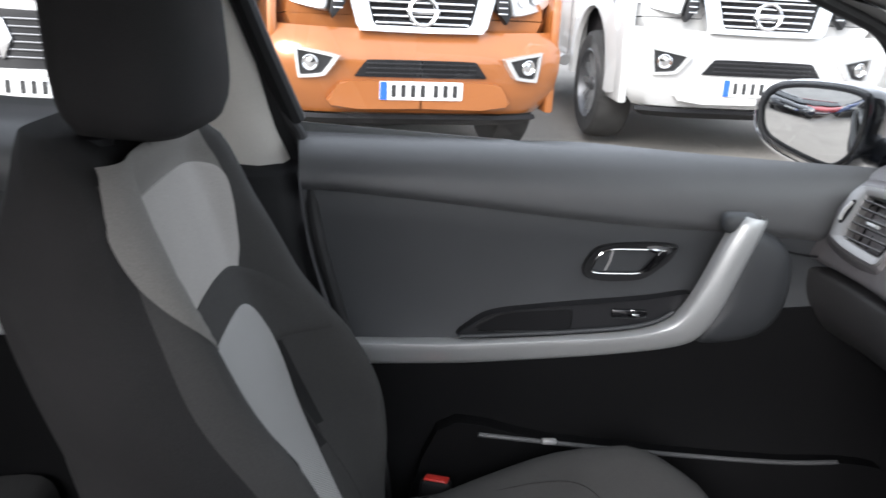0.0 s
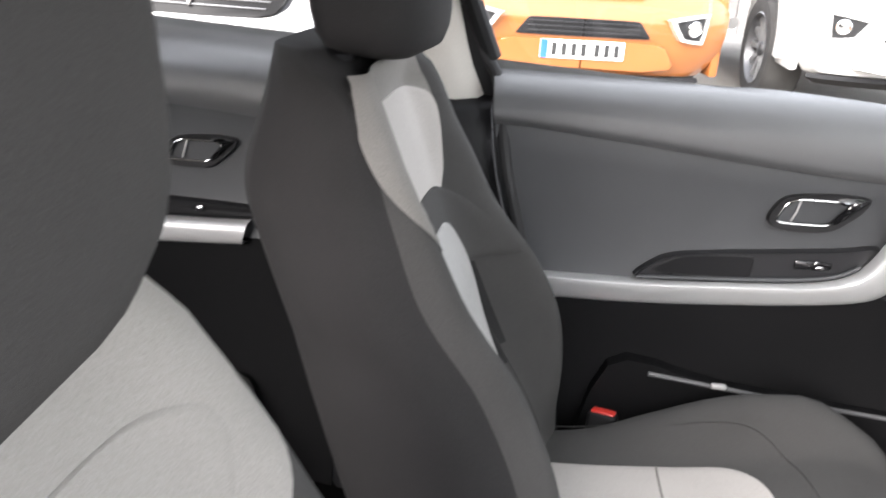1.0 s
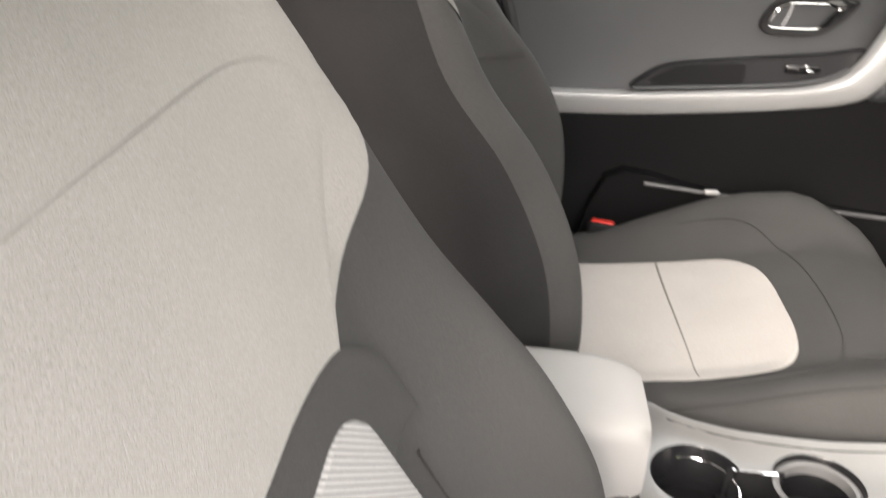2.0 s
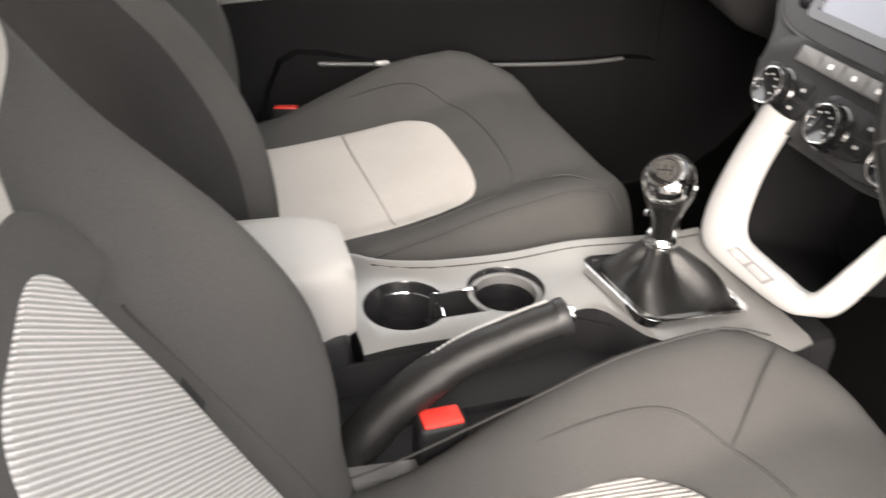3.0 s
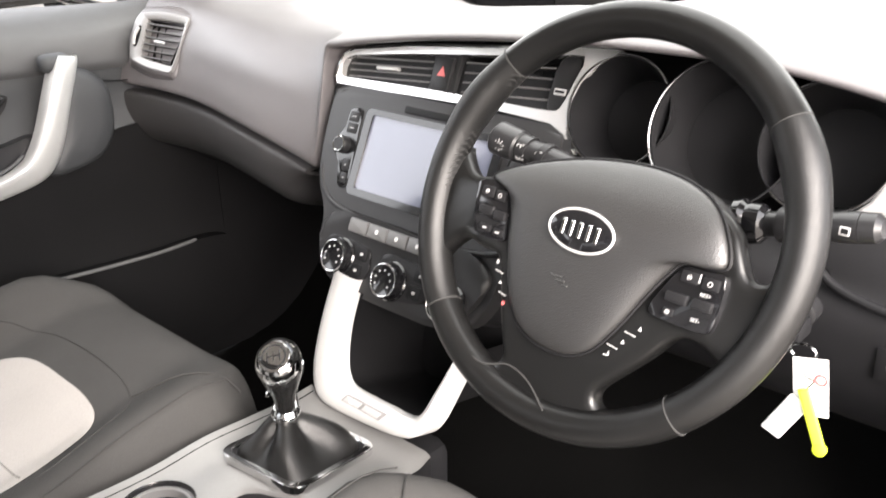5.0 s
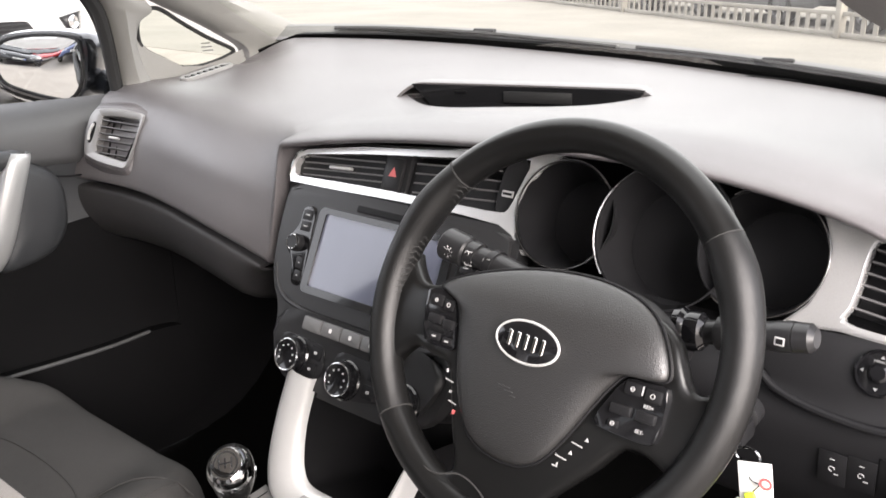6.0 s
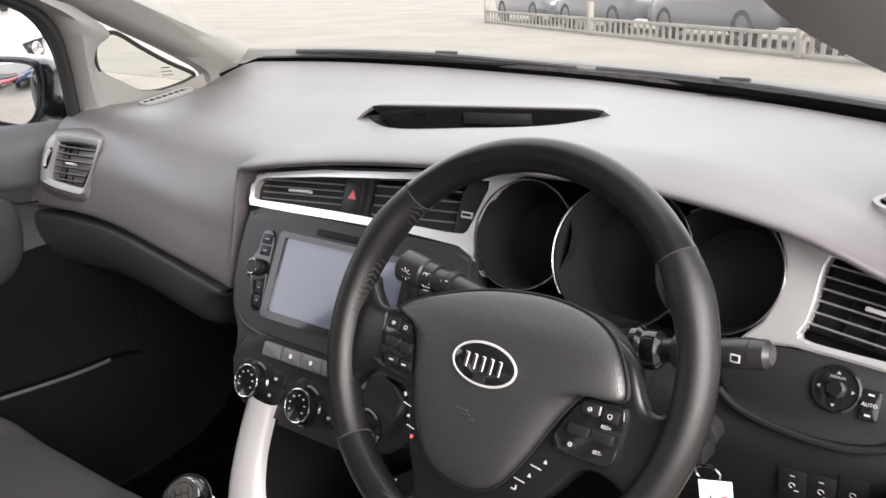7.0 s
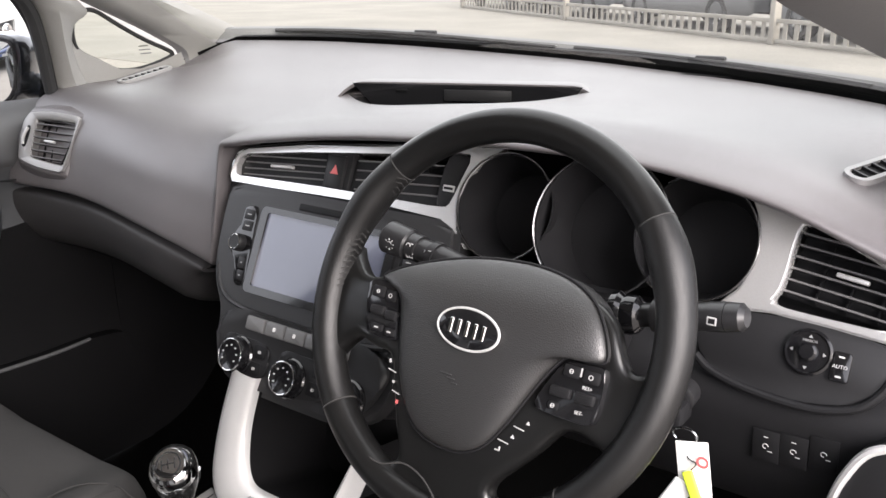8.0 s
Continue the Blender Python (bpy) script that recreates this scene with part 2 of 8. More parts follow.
M_WALL_OUT = material("pale_render_wall", (0.52, 0.51, 0.49), 0.85, stain=0.1, stain_scale=1.2, bump=0.3, bump_scale=40)


# ---- mesh helpers ----
def thing(name, label, category, base=(0, 0, 0), group="", kind=""):
    ob = new(name)
    ob.empty_display_size = 0.05
    ob.location = base
    ob["base"] = tuple(base)
    return tagged(ob, label, category, group, kind)


def part(name, bm, mat, parent=None, label="", sharp=35, category="", kind="", group=""):
    """Links a bmesh, given in world metres, as one mesh under a thing or a part."""
    bmesh.ops.recalc_face_normals(bm, faces=bm.faces)
    me = bpy.data.meshes.new(name)
    base, up = Vector((0, 0, 0)), parent
    while up is not None:
        base += up.location
        up = up.parent
    if parent is None:
        lo = Vector((min(v.co[k] for v in bm.verts) for k in range(3)))
        hi = Vector((max(v.co[k] for v in bm.verts) for k in range(3)))
        base = Vector(((lo.x + hi.x) / 2, (lo.y + hi.y) / 2, lo.z))
    bmesh.ops.translate(bm, verts=bm.verts, vec=-base)
    bm.to_mesh(me)
    bm.free()
    for p in me.polygons:
        p.use_smooth = True
    me.set_sharp_from_angle(angle=radians(sharp))
    for m in mat if isinstance(mat, (list, tuple)) else (mat,):
        me.materials.append(m)
    ob = new(name, me)
    if parent is None:
        ob.location = base
    else:
        ob.parent = parent
    return tagged(ob, label, category, group, kind)


def plane_m(o, slope=0.0, yaw=0.0):
    """A frame on a panel that faces the cabin: u to the right, v up the panel, n out of it."""
    v = Vector((0, slope, 1)).normalized()
    u = Vector((1, 0, 0))
    n = u.cross(v)
    m = Matrix((u, v, n)).transposed().to_4x4()
    return Matrix.Translation(o) @ Matrix.Rotation(radians(yaw), 4, "Z") @ m


def box(bm, c, s, bevel=0.0, m=Matrix.Identity(4), seg=2):
    vs = bmesh.ops.create_cube(bm, size=1.0, matrix=m @ Matrix.Translation(c) @ Matrix.Diagonal((*s, 1)))["verts"]
    if bevel:
        es = {e for v in vs for e in v.link_edges}
        bmesh.ops.bevel(bm, geom=list(es), offset=bevel, segments=seg, affect="EDGES", profile=0.5)
    return bm


def smooth_line(pts, n=6, closed=False):
    """Points along a smooth line through the given ones."""
    pts = [Vector(p) for p in pts]
    out, k = [], len(pts)
    for i in range(k if closed else k - 1):
        p0 = pts[(i - 1) % k] if closed or i > 0 else pts[0]
        p1, p2 = pts[i], pts[(i + 1) % k]
        p3 = pts[(i + 2) % k] if closed or i + 2 < k else pts[-1]
        for j in range(n):
            t = j / n
            out.append(0.5 * (2 * p1 + (p2 - p0) * t + (2 * p0 - 5 * p1 + 4 * p2 - p3) * t * t + (3 * p1 - p0 - 3 * p2 + p3) * t ** 3))
    if not closed:
        out.append(pts[-1])
    return out


def loft(bm, rows, closed_rows=False, closed_cols=False, cap=False):
    vs = [[bm.verts.new(p) for p in row] for row in rows]
    n, k = len(vs), len(vs[0])
    for i in range(n if closed_cols else n - 1):
        for j in range(k if closed_rows else k - 1):
            a, b = vs[i], vs[(i + 1) % n]
            try:
                bm.faces.new((a[j], a[(j + 1) % k], b[(j + 1) % k], b[j]))
            except ValueError:
                pass
    if cap:
        for row in (vs[0], vs[-1]):
            bm.faces.new(row)
    return bm


def thicken(bm, t):
    """Gives an open sheet a thickness t against its normals."""
    bmesh.ops.recalc_face_normals(bm, faces=bm.faces)
    bmesh.ops.solidify(bm, geom=bm.faces[:], thickness=t)
    return bm


def tube(bm, pts, r, seg=10, closed=False, flat=1.0, normal=None, cap=True):
    """A tube along points; r may be a list; flat squeezes it along normal."""
    pts = [Vector(p) for p in pts]
    n = len(pts)
    rows, up = [], None
    for i, p in enumerate(pts):
        a = pts[(i - 1) % n] if closed or i else pts[0]
        b = pts[(i + 1) % n] if closed or i < n - 1 else pts[-1]
        t = (b - a).normalized()
        if normal is not None:
            side = t.cross(Vector(normal)).normalized()
        else:
            if up is None:
                up = Vector((0, 0, 1)) if abs(t.z) < 0.9 else Vector((1, 0, 0))
            side = t.cross(up).normalized()
        top = side.cross(t).normalized()
        up = top
        rr = r[i] if isinstance(r, (list, tuple)) else r
        rows.append([p + rr * (math.cos(2 * math.pi * j / seg) * side + flat * math.sin(2 * math.pi * j / seg) * top) for j in range(seg)])
    return loft(bm, rows, closed_rows=True, closed_cols=closed, cap=cap and not closed)


def revolve(bm, profile, m, seg=28, cap=True):
    """A turned body: profile of (radius, height) about the frame's n axis."""
    rows = [[m @ Vector((r * math.cos(2 * math.pi * j / seg), r * math.sin(2 * math.pi * j / seg), h)) for j in range(seg)] for r, h in profile]
    return loft(bm, rows, closed_rows=True, cap=cap)


def slab(bm, outline, n0, n1, m, bevel=0.0, seg=2):
    """A plate with the outline (u, v) from n0 to n1 in a frame, its outer rim rounded."""
    lo = [bm.verts.new(m @ Vector((u, v, n0))) for u, v in outline]
    hi = [bm.verts.new(m @ Vector((u, v, n1))) for u, v in outline]
    k = len(outline)
    bm.faces.new(lo[::-1])
    top = bm.faces.new(hi)
    for i in range(k):
        bm.faces.new((lo[i], lo[(i + 1) % k], hi[(i + 1) % k], hi[i]))
    if bevel:
        bmesh.ops.bevel(bm, geom=list(top.edges), offset=bevel, segments=seg, affect="EDGES", profile=0.5)
    return bm


def rounded(u0, v0, u1, v1, r, n=4):
    pts = []
    for cx, cy, a in ((u1 - r, v1 - r, 0), (u0 + r, v1 - r, 90), (u0 + r, v0 + r, 180), (u1 - r, v0 + r, 270)):
        for k in range(n + 1):
            t = radians(a + 90 * k / n)
            pts.append((cx + r * math.cos(t), cy + r * math.sin(t)))
    return pts


def soft_outline(pts, n=5):
    return [(p.x, p.y) for p in smooth_line([(u, v, 0) for u, v in pts], n, closed=True)]


def frame_bm(bm, outer, inner, n0, n1, m):
    """A flat frame between two outlines with equal numbers of points."""
    rows = [[m @ Vector((u, v, n)) for u, v in o] for o, n in ((outer, n0), (outer, n1), (inner, n1), (inner, n0))]
    return loft(bm, rows, closed_rows=True, closed_cols=True)


def lerp(a, b, t):
    return a + (b - a) * t


def curve_at(table, x):
    """A smooth curve through (x, value) pairs that never overshoots them."""
    n = len(table)
    if x <= table[0][0]:
        return table[0][1]
    if x >= table[-1][0]:
        return table[-1][1]
    i = max(k for k in range(n - 1) if table[k][0] <= x)
    rise = lambda k: (table[k + 1][1] - table[k][1]) / (table[k + 1][0] - table[k][0])
    slopes = []
    for k in (i, i + 1):
        if k == 0 or k == n - 1:
            slopes.append(rise(min(k, n - 2)))
        else:
            p, q = rise(k - 1), rise(k)
            slopes.append(0.0 if p * q <= 0 else 2 * p * q / (p + q))
    w = table[i + 1][0] - table[i][0]
    t = (x - table[i][0]) / w
    return (1 + 2 * t) * (1 - t) ** 2 * table[i][1] + t * (1 - t) ** 2 * w * slopes[0] + t * t * (3 - 2 * t) * table[i + 1][1] + t * t * (t - 1) * w * slopes[1]


def ramp(x, a, b):
    t = min(1.0, max(0.0, (x - a) / (b - a)))
    return t * t * (3 - 2 * t)


def cut_holes(ob, bm_cut):
    """Cuts a closed body out of a mesh once and keeps the plain result."""
    cutter = bpy.data.objects.new("cutter", bm_cut)
    scene.collection.objects.link(cutter)
    cutter.matrix_world = Matrix.Identity(4)
    mod = ob.modifiers.new("cut", "BOOLEAN")
    mod.operation, mod.solver, mod.object = "DIFFERENCE", "EXACT", cutter
    bpy.context.view_layer.update()
    done = bpy.data.meshes.new_from_object(ob.evaluated_get(bpy.context.evaluated_depsgraph_get()))
    ob.modifiers.clear()
    ob.data = done
    bpy.data.objects.remove(cutter)

# ---- dashboard ----
CX = 0.012
WS_BASE = [(-0.78, 0.50), (-0.65, 0.60), (-0.5, 0.70), (-0.3, 0.80), (0.0, 0.86), (0.3, 0.80), (0.5, 0.70), (0.65, 0.60), (0.78, 0.50)]
EDGE_Z = [(-0.78, 1.050), (-0.62, 1.055), (-0.5, 1.053), (-0.36, 1.046), (-0.1, 1.032), (0.07, 1.025), (0.22, 1.020), (0.35, 1.017), (0.5, 1.015), (0.72, 1.008)]
LIP = [(-0.72, 0.975), (-0.5, 0.972), (-0.3, 0.965), (-0.2, 0.972), (-0.12, 0.985), (0.0, 1.001), (0.1, 1.010), (0.25, 1.018), (0.37, 1.019), (0.45, 1.012), (0.54, 0.997), (0.62, 0.970), (0.72, 0.935)]
GAP = [(-0.72, 0.841), (-0.6, 0.834), (-0.5, 0.827), (-0.42, 0.817), (-0.35, 0.806), (-0.25, 0.785), (-0.18, 0.765)]
NOSE = [(-0.72, 0.176), (-0.69, 0.184), (-0.65, 0.195), (-0.60, 0.204), (-0.55, 0.208), (-0.35, 0.200), (-0.2, 0.205), (0, 0.213), (0.4, 0.213), (0.62, 0.205), (0.72, 0.195)]


def dash_section(x):
    yw, zl, zg, yn = curve_at(WS_BASE, x), curve_at(LIP, x), curve_at(GAP, x), curve_at(NOSE, x)
    low = max(0.0, 1.0 - zl)
    y2 = min(0.50 - 0.02 * abs(x), yw - 0.10)
    y1, y3 = max(yw - 0.15, (yw + y2) / 2), min(0.39, y2 - 0.045)
    ze = curve_at(EDGE_Z, x)
    head = [(yw, ze - 0.044 * ramp(abs(x), 0.62, 0.73)), (y1, lerp(ze, 1.015, 0.45) - 0.036 * ramp(abs(x), 0.56, 0.72)), (y2, 1.015 - 0.25 * low * abs(x)), (y3, lerp(1.008, zl + 0.012, 0.5))]
    a = head + [(0.31, zl + 0.007), (0.268, zl + 0.004), (0.238, zl - 0.0015), (yn + 0.006, zl - 0.007), (yn, zl - 0.013), (yn + 0.010, zl - 0.018), (0.27, zl - 0.018), (0.36, zl - 0.03)]
    zf = zl
    full = ramp(-x, 0.46, 0.62)
    b = head + [(0.31 - 0.006 * full, zf + 0.020), (0.272 - 0.010 * full, zf + 0.006), (0.245 - 0.008 * full, zf - 0.014), (yn + 0.012, lerp(zf, zg, 0.35)), (yn + 0.001, lerp(zf, zg, 0.6)), (yn - 0.008, lerp(zf, zg, 0.85)), (yn - 0.008, zg + 0.005), (yn + 0.014, zg)]
    # the brow grows out of the passenger side gently above, sharply at its edge
    spans = [(-0.40, -0.10)] * 5 + [(-0.33, -0.15), (-0.265, -0.175)] + [(-0.226, -0.192)] * 5
    out = []
    for p, q, (x0, x1) in zip(b, a, spans):
        t = ramp(x, x0, x1)
        out.append(Vector((x, lerp(p[0], q[0], t), lerp(p[1], q[1], t))))
    return out


dashboard = thing("dashboard", "dark grey soft-touch car dashboard with silver vent trim", "dashboard", (0, 0.3, 0.68))
stations = [-0.725 + 0.02 * k for k in range(25)] + [-0.2265] + [-0.2235, -0.220, -0.216, -0.212, -0.208, -0.204, -0.200, -0.195, -0.19] + [-0.17 + 0.025 * k for k in range(36)] + [0.725]
bm = bmesh.new()
loft(bm, [smooth_line(dash_section(x), 4) for x in stations])
thicken(bm, 0.006)
top_pad = part("top_pad", bm, M_DASH, dashboard, "dark grey grained soft-touch top", sharp=50)

# hooded display on the top, turned to the driver
hood_y, hood_z = 0.470, 1.024
TURN = Matrix.Translation((CX, 0.497, 0)) @ Matrix.Rotation(radians(23), 4, "Z") @ Matrix.Translation((-CX, -hood_y, 0))
bm = bmesh.new()
rows = []
for back, drop in ((0.0, -0.004), (-0.001, 0.001), (0.006, 0.0025), (0.05, 0.001), (0.13, -0.008), (0.16, -0.016)):
    rows.append([TURN @ Vector((CX + s * 0.196, hood_y + back - 0.006 * s * s, hood_z + drop - 0.022 * (max(0.0, abs(s) - 0.82) / 0.18) ** 1.6 - 0.03 * back)) for s in [-1 + 0.05 * k for k in range(41)]])
loft(bm, rows)
part("display_hood", bm, M_DASH, dashboard, "low hood over the display")
smile = [(CX + 0.180 * s, hood_y + 0.004 - 0.006 * s * s) for s in [1 - 0.1 * k for k in range(21)]]
smile += [(CX + 0.180 * s, hood_y - 0.003 - 0.128 * (1 - abs(s) ** 3.0) ** 1.15) for s in [-0.95 + 0.1 * k for k in range(20)]]
smile = [tuple((TURN @ Vector((u, v, 0))).xy) for u, v in smile]
cb = bmesh.new()
slab(cb, smile, 0.975, 1.06, Matrix.Identity(4))
cut = bpy.data.meshes.new("cutter")
bmesh.ops.recalc_face_normals(cb, faces=cb.faces)
cb.to_mesh(cut)
cb.free()
cut_holes(top_pad, cut)
bm = bmesh.new()
loft(bm, [[Vector((u, v, z)) for u, v in smile] for z in (1.006, 0.978)], closed_rows=True)
bm.faces.new([bm.verts.new((u, v, 0.979)) for u, v in smile])
part("display_well", bm, M_VOID, dashboard, "black display recess")
bm = bmesh.new()
slab(bm, [(CX - 0.130, 0.980), (CX + 0.140, 0.980), (CX + 0.172, hood_z - 0.001), (CX - 0.172, hood_z - 0.001)], -0.006, 0.0, TURN @ plane_m((0, hood_y - 0.006, 0), 0.0))
part("display_face", bm, M_GLOSS, dashboard, "black display panel")
bm = bmesh.new()
box(bm, (CX + 0.02, hood_y - 0.008, hood_z - 0.016), (0.10, 0.003, 0.016), 0.0008, TURN)
part("display_window", bm, M_PANEL, dashboard, "dim clock window")
bm = bmesh.new()
box(bm, (CX - 0.095, hood_y - 0.0085, hood_z - 0.010), (0.018, 0.002, 0.0025), 0, TURN)
part("lettering_bar", bm, M_SLAT, dashboard)

# glove box below the gap, tucked under the dash, its lid ending in a curve
bm = bmesh.new()
rows = []
for k in range(27):
    x = -0.715 + 0.018 * k
    zg, yn = curve_at(GAP, x), curve_at(NOSE, x)
    h = 1 - 0.85 * ramp(x, -0.34, -0.245) ** 1.5
    rows.append(smooth_line([(x, yn + 0.02, zg - 0.009), (x, yn - 0.001, zg - 0.010), (x, yn - 0.007, zg - 0.011 - 0.008 * h), (x, yn - 0.006, zg - 0.011 - 0.036 * h), (x, yn + 0.006, zg - 0.011 - 0.068 * h), (x, yn + 0.040, zg - 0.011 - 0.100 * h), (x, yn + 0.13, zg - 0.011 - 0.130 * h)], 4))
loft(bm, rows)
thicken(bm, 0.005)
part("glove_box", bm, M_GLOVE, dashboard, "dark grey glove box lid")
bm = bmesh.new()
rows = []
for k in range(23):
    x = -0.70 + 0.025 * k
    zg, yn = curve_at(GAP, x), curve_at(NOSE, x)
    rows.append(smooth_line([(x, yn + 0.05, zg - 0.05), (x, yn + 0.09, zg - 0.12), (x, yn + 0.16, zg - 0.17), (x, yn + 0.26, zg - 0.20)], 4))
loft(bm, rows)
thicken(bm, 0.005)
part("under_panel", bm, M_BLACK, dashboard, "black panel under the glove box")


def dome(bm, outline, m, rings, cap=True):
    """A cushion-like body over an outline: rings of (scale, height)."""
    cu, cv = sum(p[0] for p in outline) / len(outline), sum(p[1] for p in outline) / len(outline)
    return loft(bm, [[m @ Vector((cu + (u - cu) * s, cv + (v - cv) * s, n)) for u, v in outline] for s, n in rings], closed_rows=True, cap=cap)


def vent(parent, name, m, w, h, slats, bezel_mat=None, border=0.012, taper=0.0, tab=True, depth=0.022):
    """An air vent in a frame: a dark box, tilted slats, a slider and a bezel if asked."""
    bm = bmesh.new()
    edge = [(-w / 2, -h / 2), (w / 2 - taper / 2, -h / 2), (w / 2 + taper / 2, h / 2), (-w / 2, h / 2)]
    loft(bm, [[m @ Vector((u, v, n)) for u, v in edge] for n in (-depth, 0.0)], closed_rows=True)
    bm.faces.new([bm.verts.new(m @ Vector((u, v, -depth + 0.002))) for u, v in edge])
    holder = part(name, bm, M_VOID, parent)
    for k in range(slats):
        bm = bmesh.new()
        v = -h / 2 + h * (k + 0.5) / slats
        sm = m @ Matrix.Translation((0, v, -0.002)) @ Matrix.Rotation(radians(-6), 4, "X")
        slant = taper * v / h
        box(bm, (slant / 2, 0, -0.002), (w - 0.002 + slant, 0.0022, 0.0100), 0.0007, sm, 1)
        bm.normal_update()
        out = sm.to_3x3() @ Vector((0, 0, 1))
        # front faces take a paler material: the light on the edges is painted
        for f in bm.faces:
            f.material_index = 1 if abs(f.normal.dot(out)) > 0.5 else 0
        part("slat", bm, (M_SLAT, M_SLAT_LIT), holder)
    for k in range(1, 4):
        bm = bmesh.new()
        box(bm, (-w / 2 + (w - abs(taper) / 2) * k / 4, 0, -0.016), (0.0022, h - 0.004, 0.006), 0, m)
        part("vane", bm, M_VOID, holder)
    if tab:
        bm = bmesh.new()
        box(bm, (0, 0, 0.003), (w * 0.26, 0.0045, 0.008), 0.0015, m)
        part("slider", bm, M_SILVER_DULL, holder, "small silver slider")
    if bezel_mat:
        bm = bmesh.new()
        inner = rounded(-w / 2, -h / 2, w / 2, h / 2, 0.007)
        outer = rounded(-w / 2 - border, -h / 2 - border, w / 2 + border, h / 2 + border, 0.018)
        frame_bm(bm, outer, inner, -0.012, 0.004, m)
        part("bezel", bm, bezel_mat, holder, "satin vent bezel")
    return holder


# passenger side vent
m_sv = plane_m((-0.617, 0.203, 0.920), 0.39, 21)
ring_o = soft_outline([(-0.046, 0.042), (-0.038, 0.0465), (-0.002, 0.0490), (0.042, 0.0440), (0.0525, 0.0400), (0.0540, 0.0310), (0.0435, -0.0080), (0.0335, -0.0440), (0.0280, -0.0505), (0.0190, -0.0515), (-0.022, -0.0445), (-0.050, -0.0345), (-0.0570, -0.0270), (-0.0580, 0.0), (-0.054, 0.030)], 4)
ring_i = soft_outline([(-0.027, 0.0315), (-0.0235, 0.0345), (0.0003, 0.0352), (0.040, 0.0312), (0.0468, 0.0290), (0.0475, 0.0240), (0.0415, -0.0060), (0.0335, -0.0330), (0.0300, -0.0380), (0.0230, -0.0390), (-0.020, -0.0310), (-0.0290, -0.0280), (-0.0328, -0.0230), (-0.0325, -0.0100), (-0.0295, 0.020)], 4)
bm = bmesh.new()
dome(bm, ring_o, m_sv, [(1.34, -0.022), (1.20, -0.010), (1.10, -0.003), (1.03, -0.0008), (0.96, -0.001)], cap=False)
vent_pod = part("vent_pod", bm, M_DASH, dashboard, "grey moulded vent surround", sharp=70)
bm = bmesh.new()
loft(bm, [[m_sv @ Vector((u, v, n)) for u, v in o] for o, n in ((ring_o, -0.002), (ring_o, 0.004), ([(lerp(a[0], b[0], 0.12), lerp(a[1], b[1], 0.12)) for a, b in zip(ring_o, ring_i)], 0.0062), ([(lerp(a[0], b[0], 0.85), lerp(a[1], b[1], 0.85)) for a, b in zip(ring_o, ring_i)], 0.0055), (ring_i, 0.003), (ring_i, -0.012))], closed_rows=True)
part("vent_frame", bm, M_POD, vent_pod, "satin grey vent frame", sharp=50)
vent(vent_pod, "side_vent", m_sv @ Matrix.Translation((0.0035, -0.002, 0.004)) @ Matrix.Rotation(radians(-5), 4, "Z"), 0.072, 0.066, 6, taper=0.018)
bm = bmesh.new()
slab(bm, soft_outline([(-0.044, 0.022), (-0.038, 0.023), (-0.039, 0.008), (-0.044, -0.010), (-0.050, -0.010), (-0.0505, 0.004)], 4), 0.003, 0.0066, m_sv)
part("wheel_slot", bm, M_BLACK, vent_pod)
bm = bmesh.new()
tube(bm, smooth_line([m_sv @ Vector(p) for p in ((-0.0405, 0.0205, 0.0078), (-0.0450, 0.0110, 0.0090), (-0.0475, 0.0010, 0.0090), (-0.0478, -0.0075, 0.0078))], 4), 0.0026, 8)
part("vent_wheel", bm, M_SILVER, vent_pod, "bright vent wheel")

# demister slots near both pillars


def pad_z(x, y):
    """Height of the dash top at a place."""
    line = smooth_line(dash_section(x), 4)
    for p, q in zip(line, line[1:]):
        if q.y <= y <= p.y:
            return lerp(p.z, q.z, (p.y - y) / max(1e-6, p.y - q.y))
    return 1.0


for name, c, yaw in (("demister_vent", (-0.655, 0.425, 1.008), 97), ("demister_vent", (0.605, 0.37, 0.996), 68)):
    e = 0.05 * Vector((math.cos(radians(yaw)), math.sin(radians(yaw)), 0))
    za, zb = pad_z(c[0] - e.x, c[1] - e.y), pad_z(c[0] + e.x, c[1] + e.y)
    f = 0.01 * Vector((-math.sin(radians(yaw)), math.cos(radians(yaw)), 0))
    roll_ = math.atan2(pad_z(c[0] + f.x, c[1] + f.y) - pad_z(c[0] - f.x, c[1] - f.y), 0.02)
    mv = Matrix.Translation((c[0], c[1], pad_z(c[0], c[1]) + 0.001)) @ Matrix.Rotation(radians(yaw), 4, "Z") @ Matrix.Rotation(-math.atan2(zb - za, 0.10), 4, "Y") @ Matrix.Rotation(roll_, 4, "X")
    bm = bmesh.new()
    frame_bm(bm, rounded(-0.062, -0.014, 0.062, 0.014, 0.0135), rounded(-0.056, -0.009, 0.056, 0.009, 0.0085), -0.004, 0.005, mv)
    rim = part(name, bm, M_POD, dashboard, "slim demister slot with a pale rim")
    bm = bmesh.new()
    box(bm, (0, 0, 0.000), (0.112, 0.018, 0.003), 0, mv)
    part("slot", bm, M_BLACK, rim)
    for k in range(7):
        bm = bmesh.new()
        box(bm, (-0.045 + 0.015 * k, 0, 0.003), (0.003, 0.018, 0.003), 0, mv)
        part("slat", bm, M_PANEL, rim)

# ---- silver wing with the centre vents ----
A = plane_m((0, 0.232, 0.937), 0.40)


def av(z):
    return (z - 0.937) * 1.077


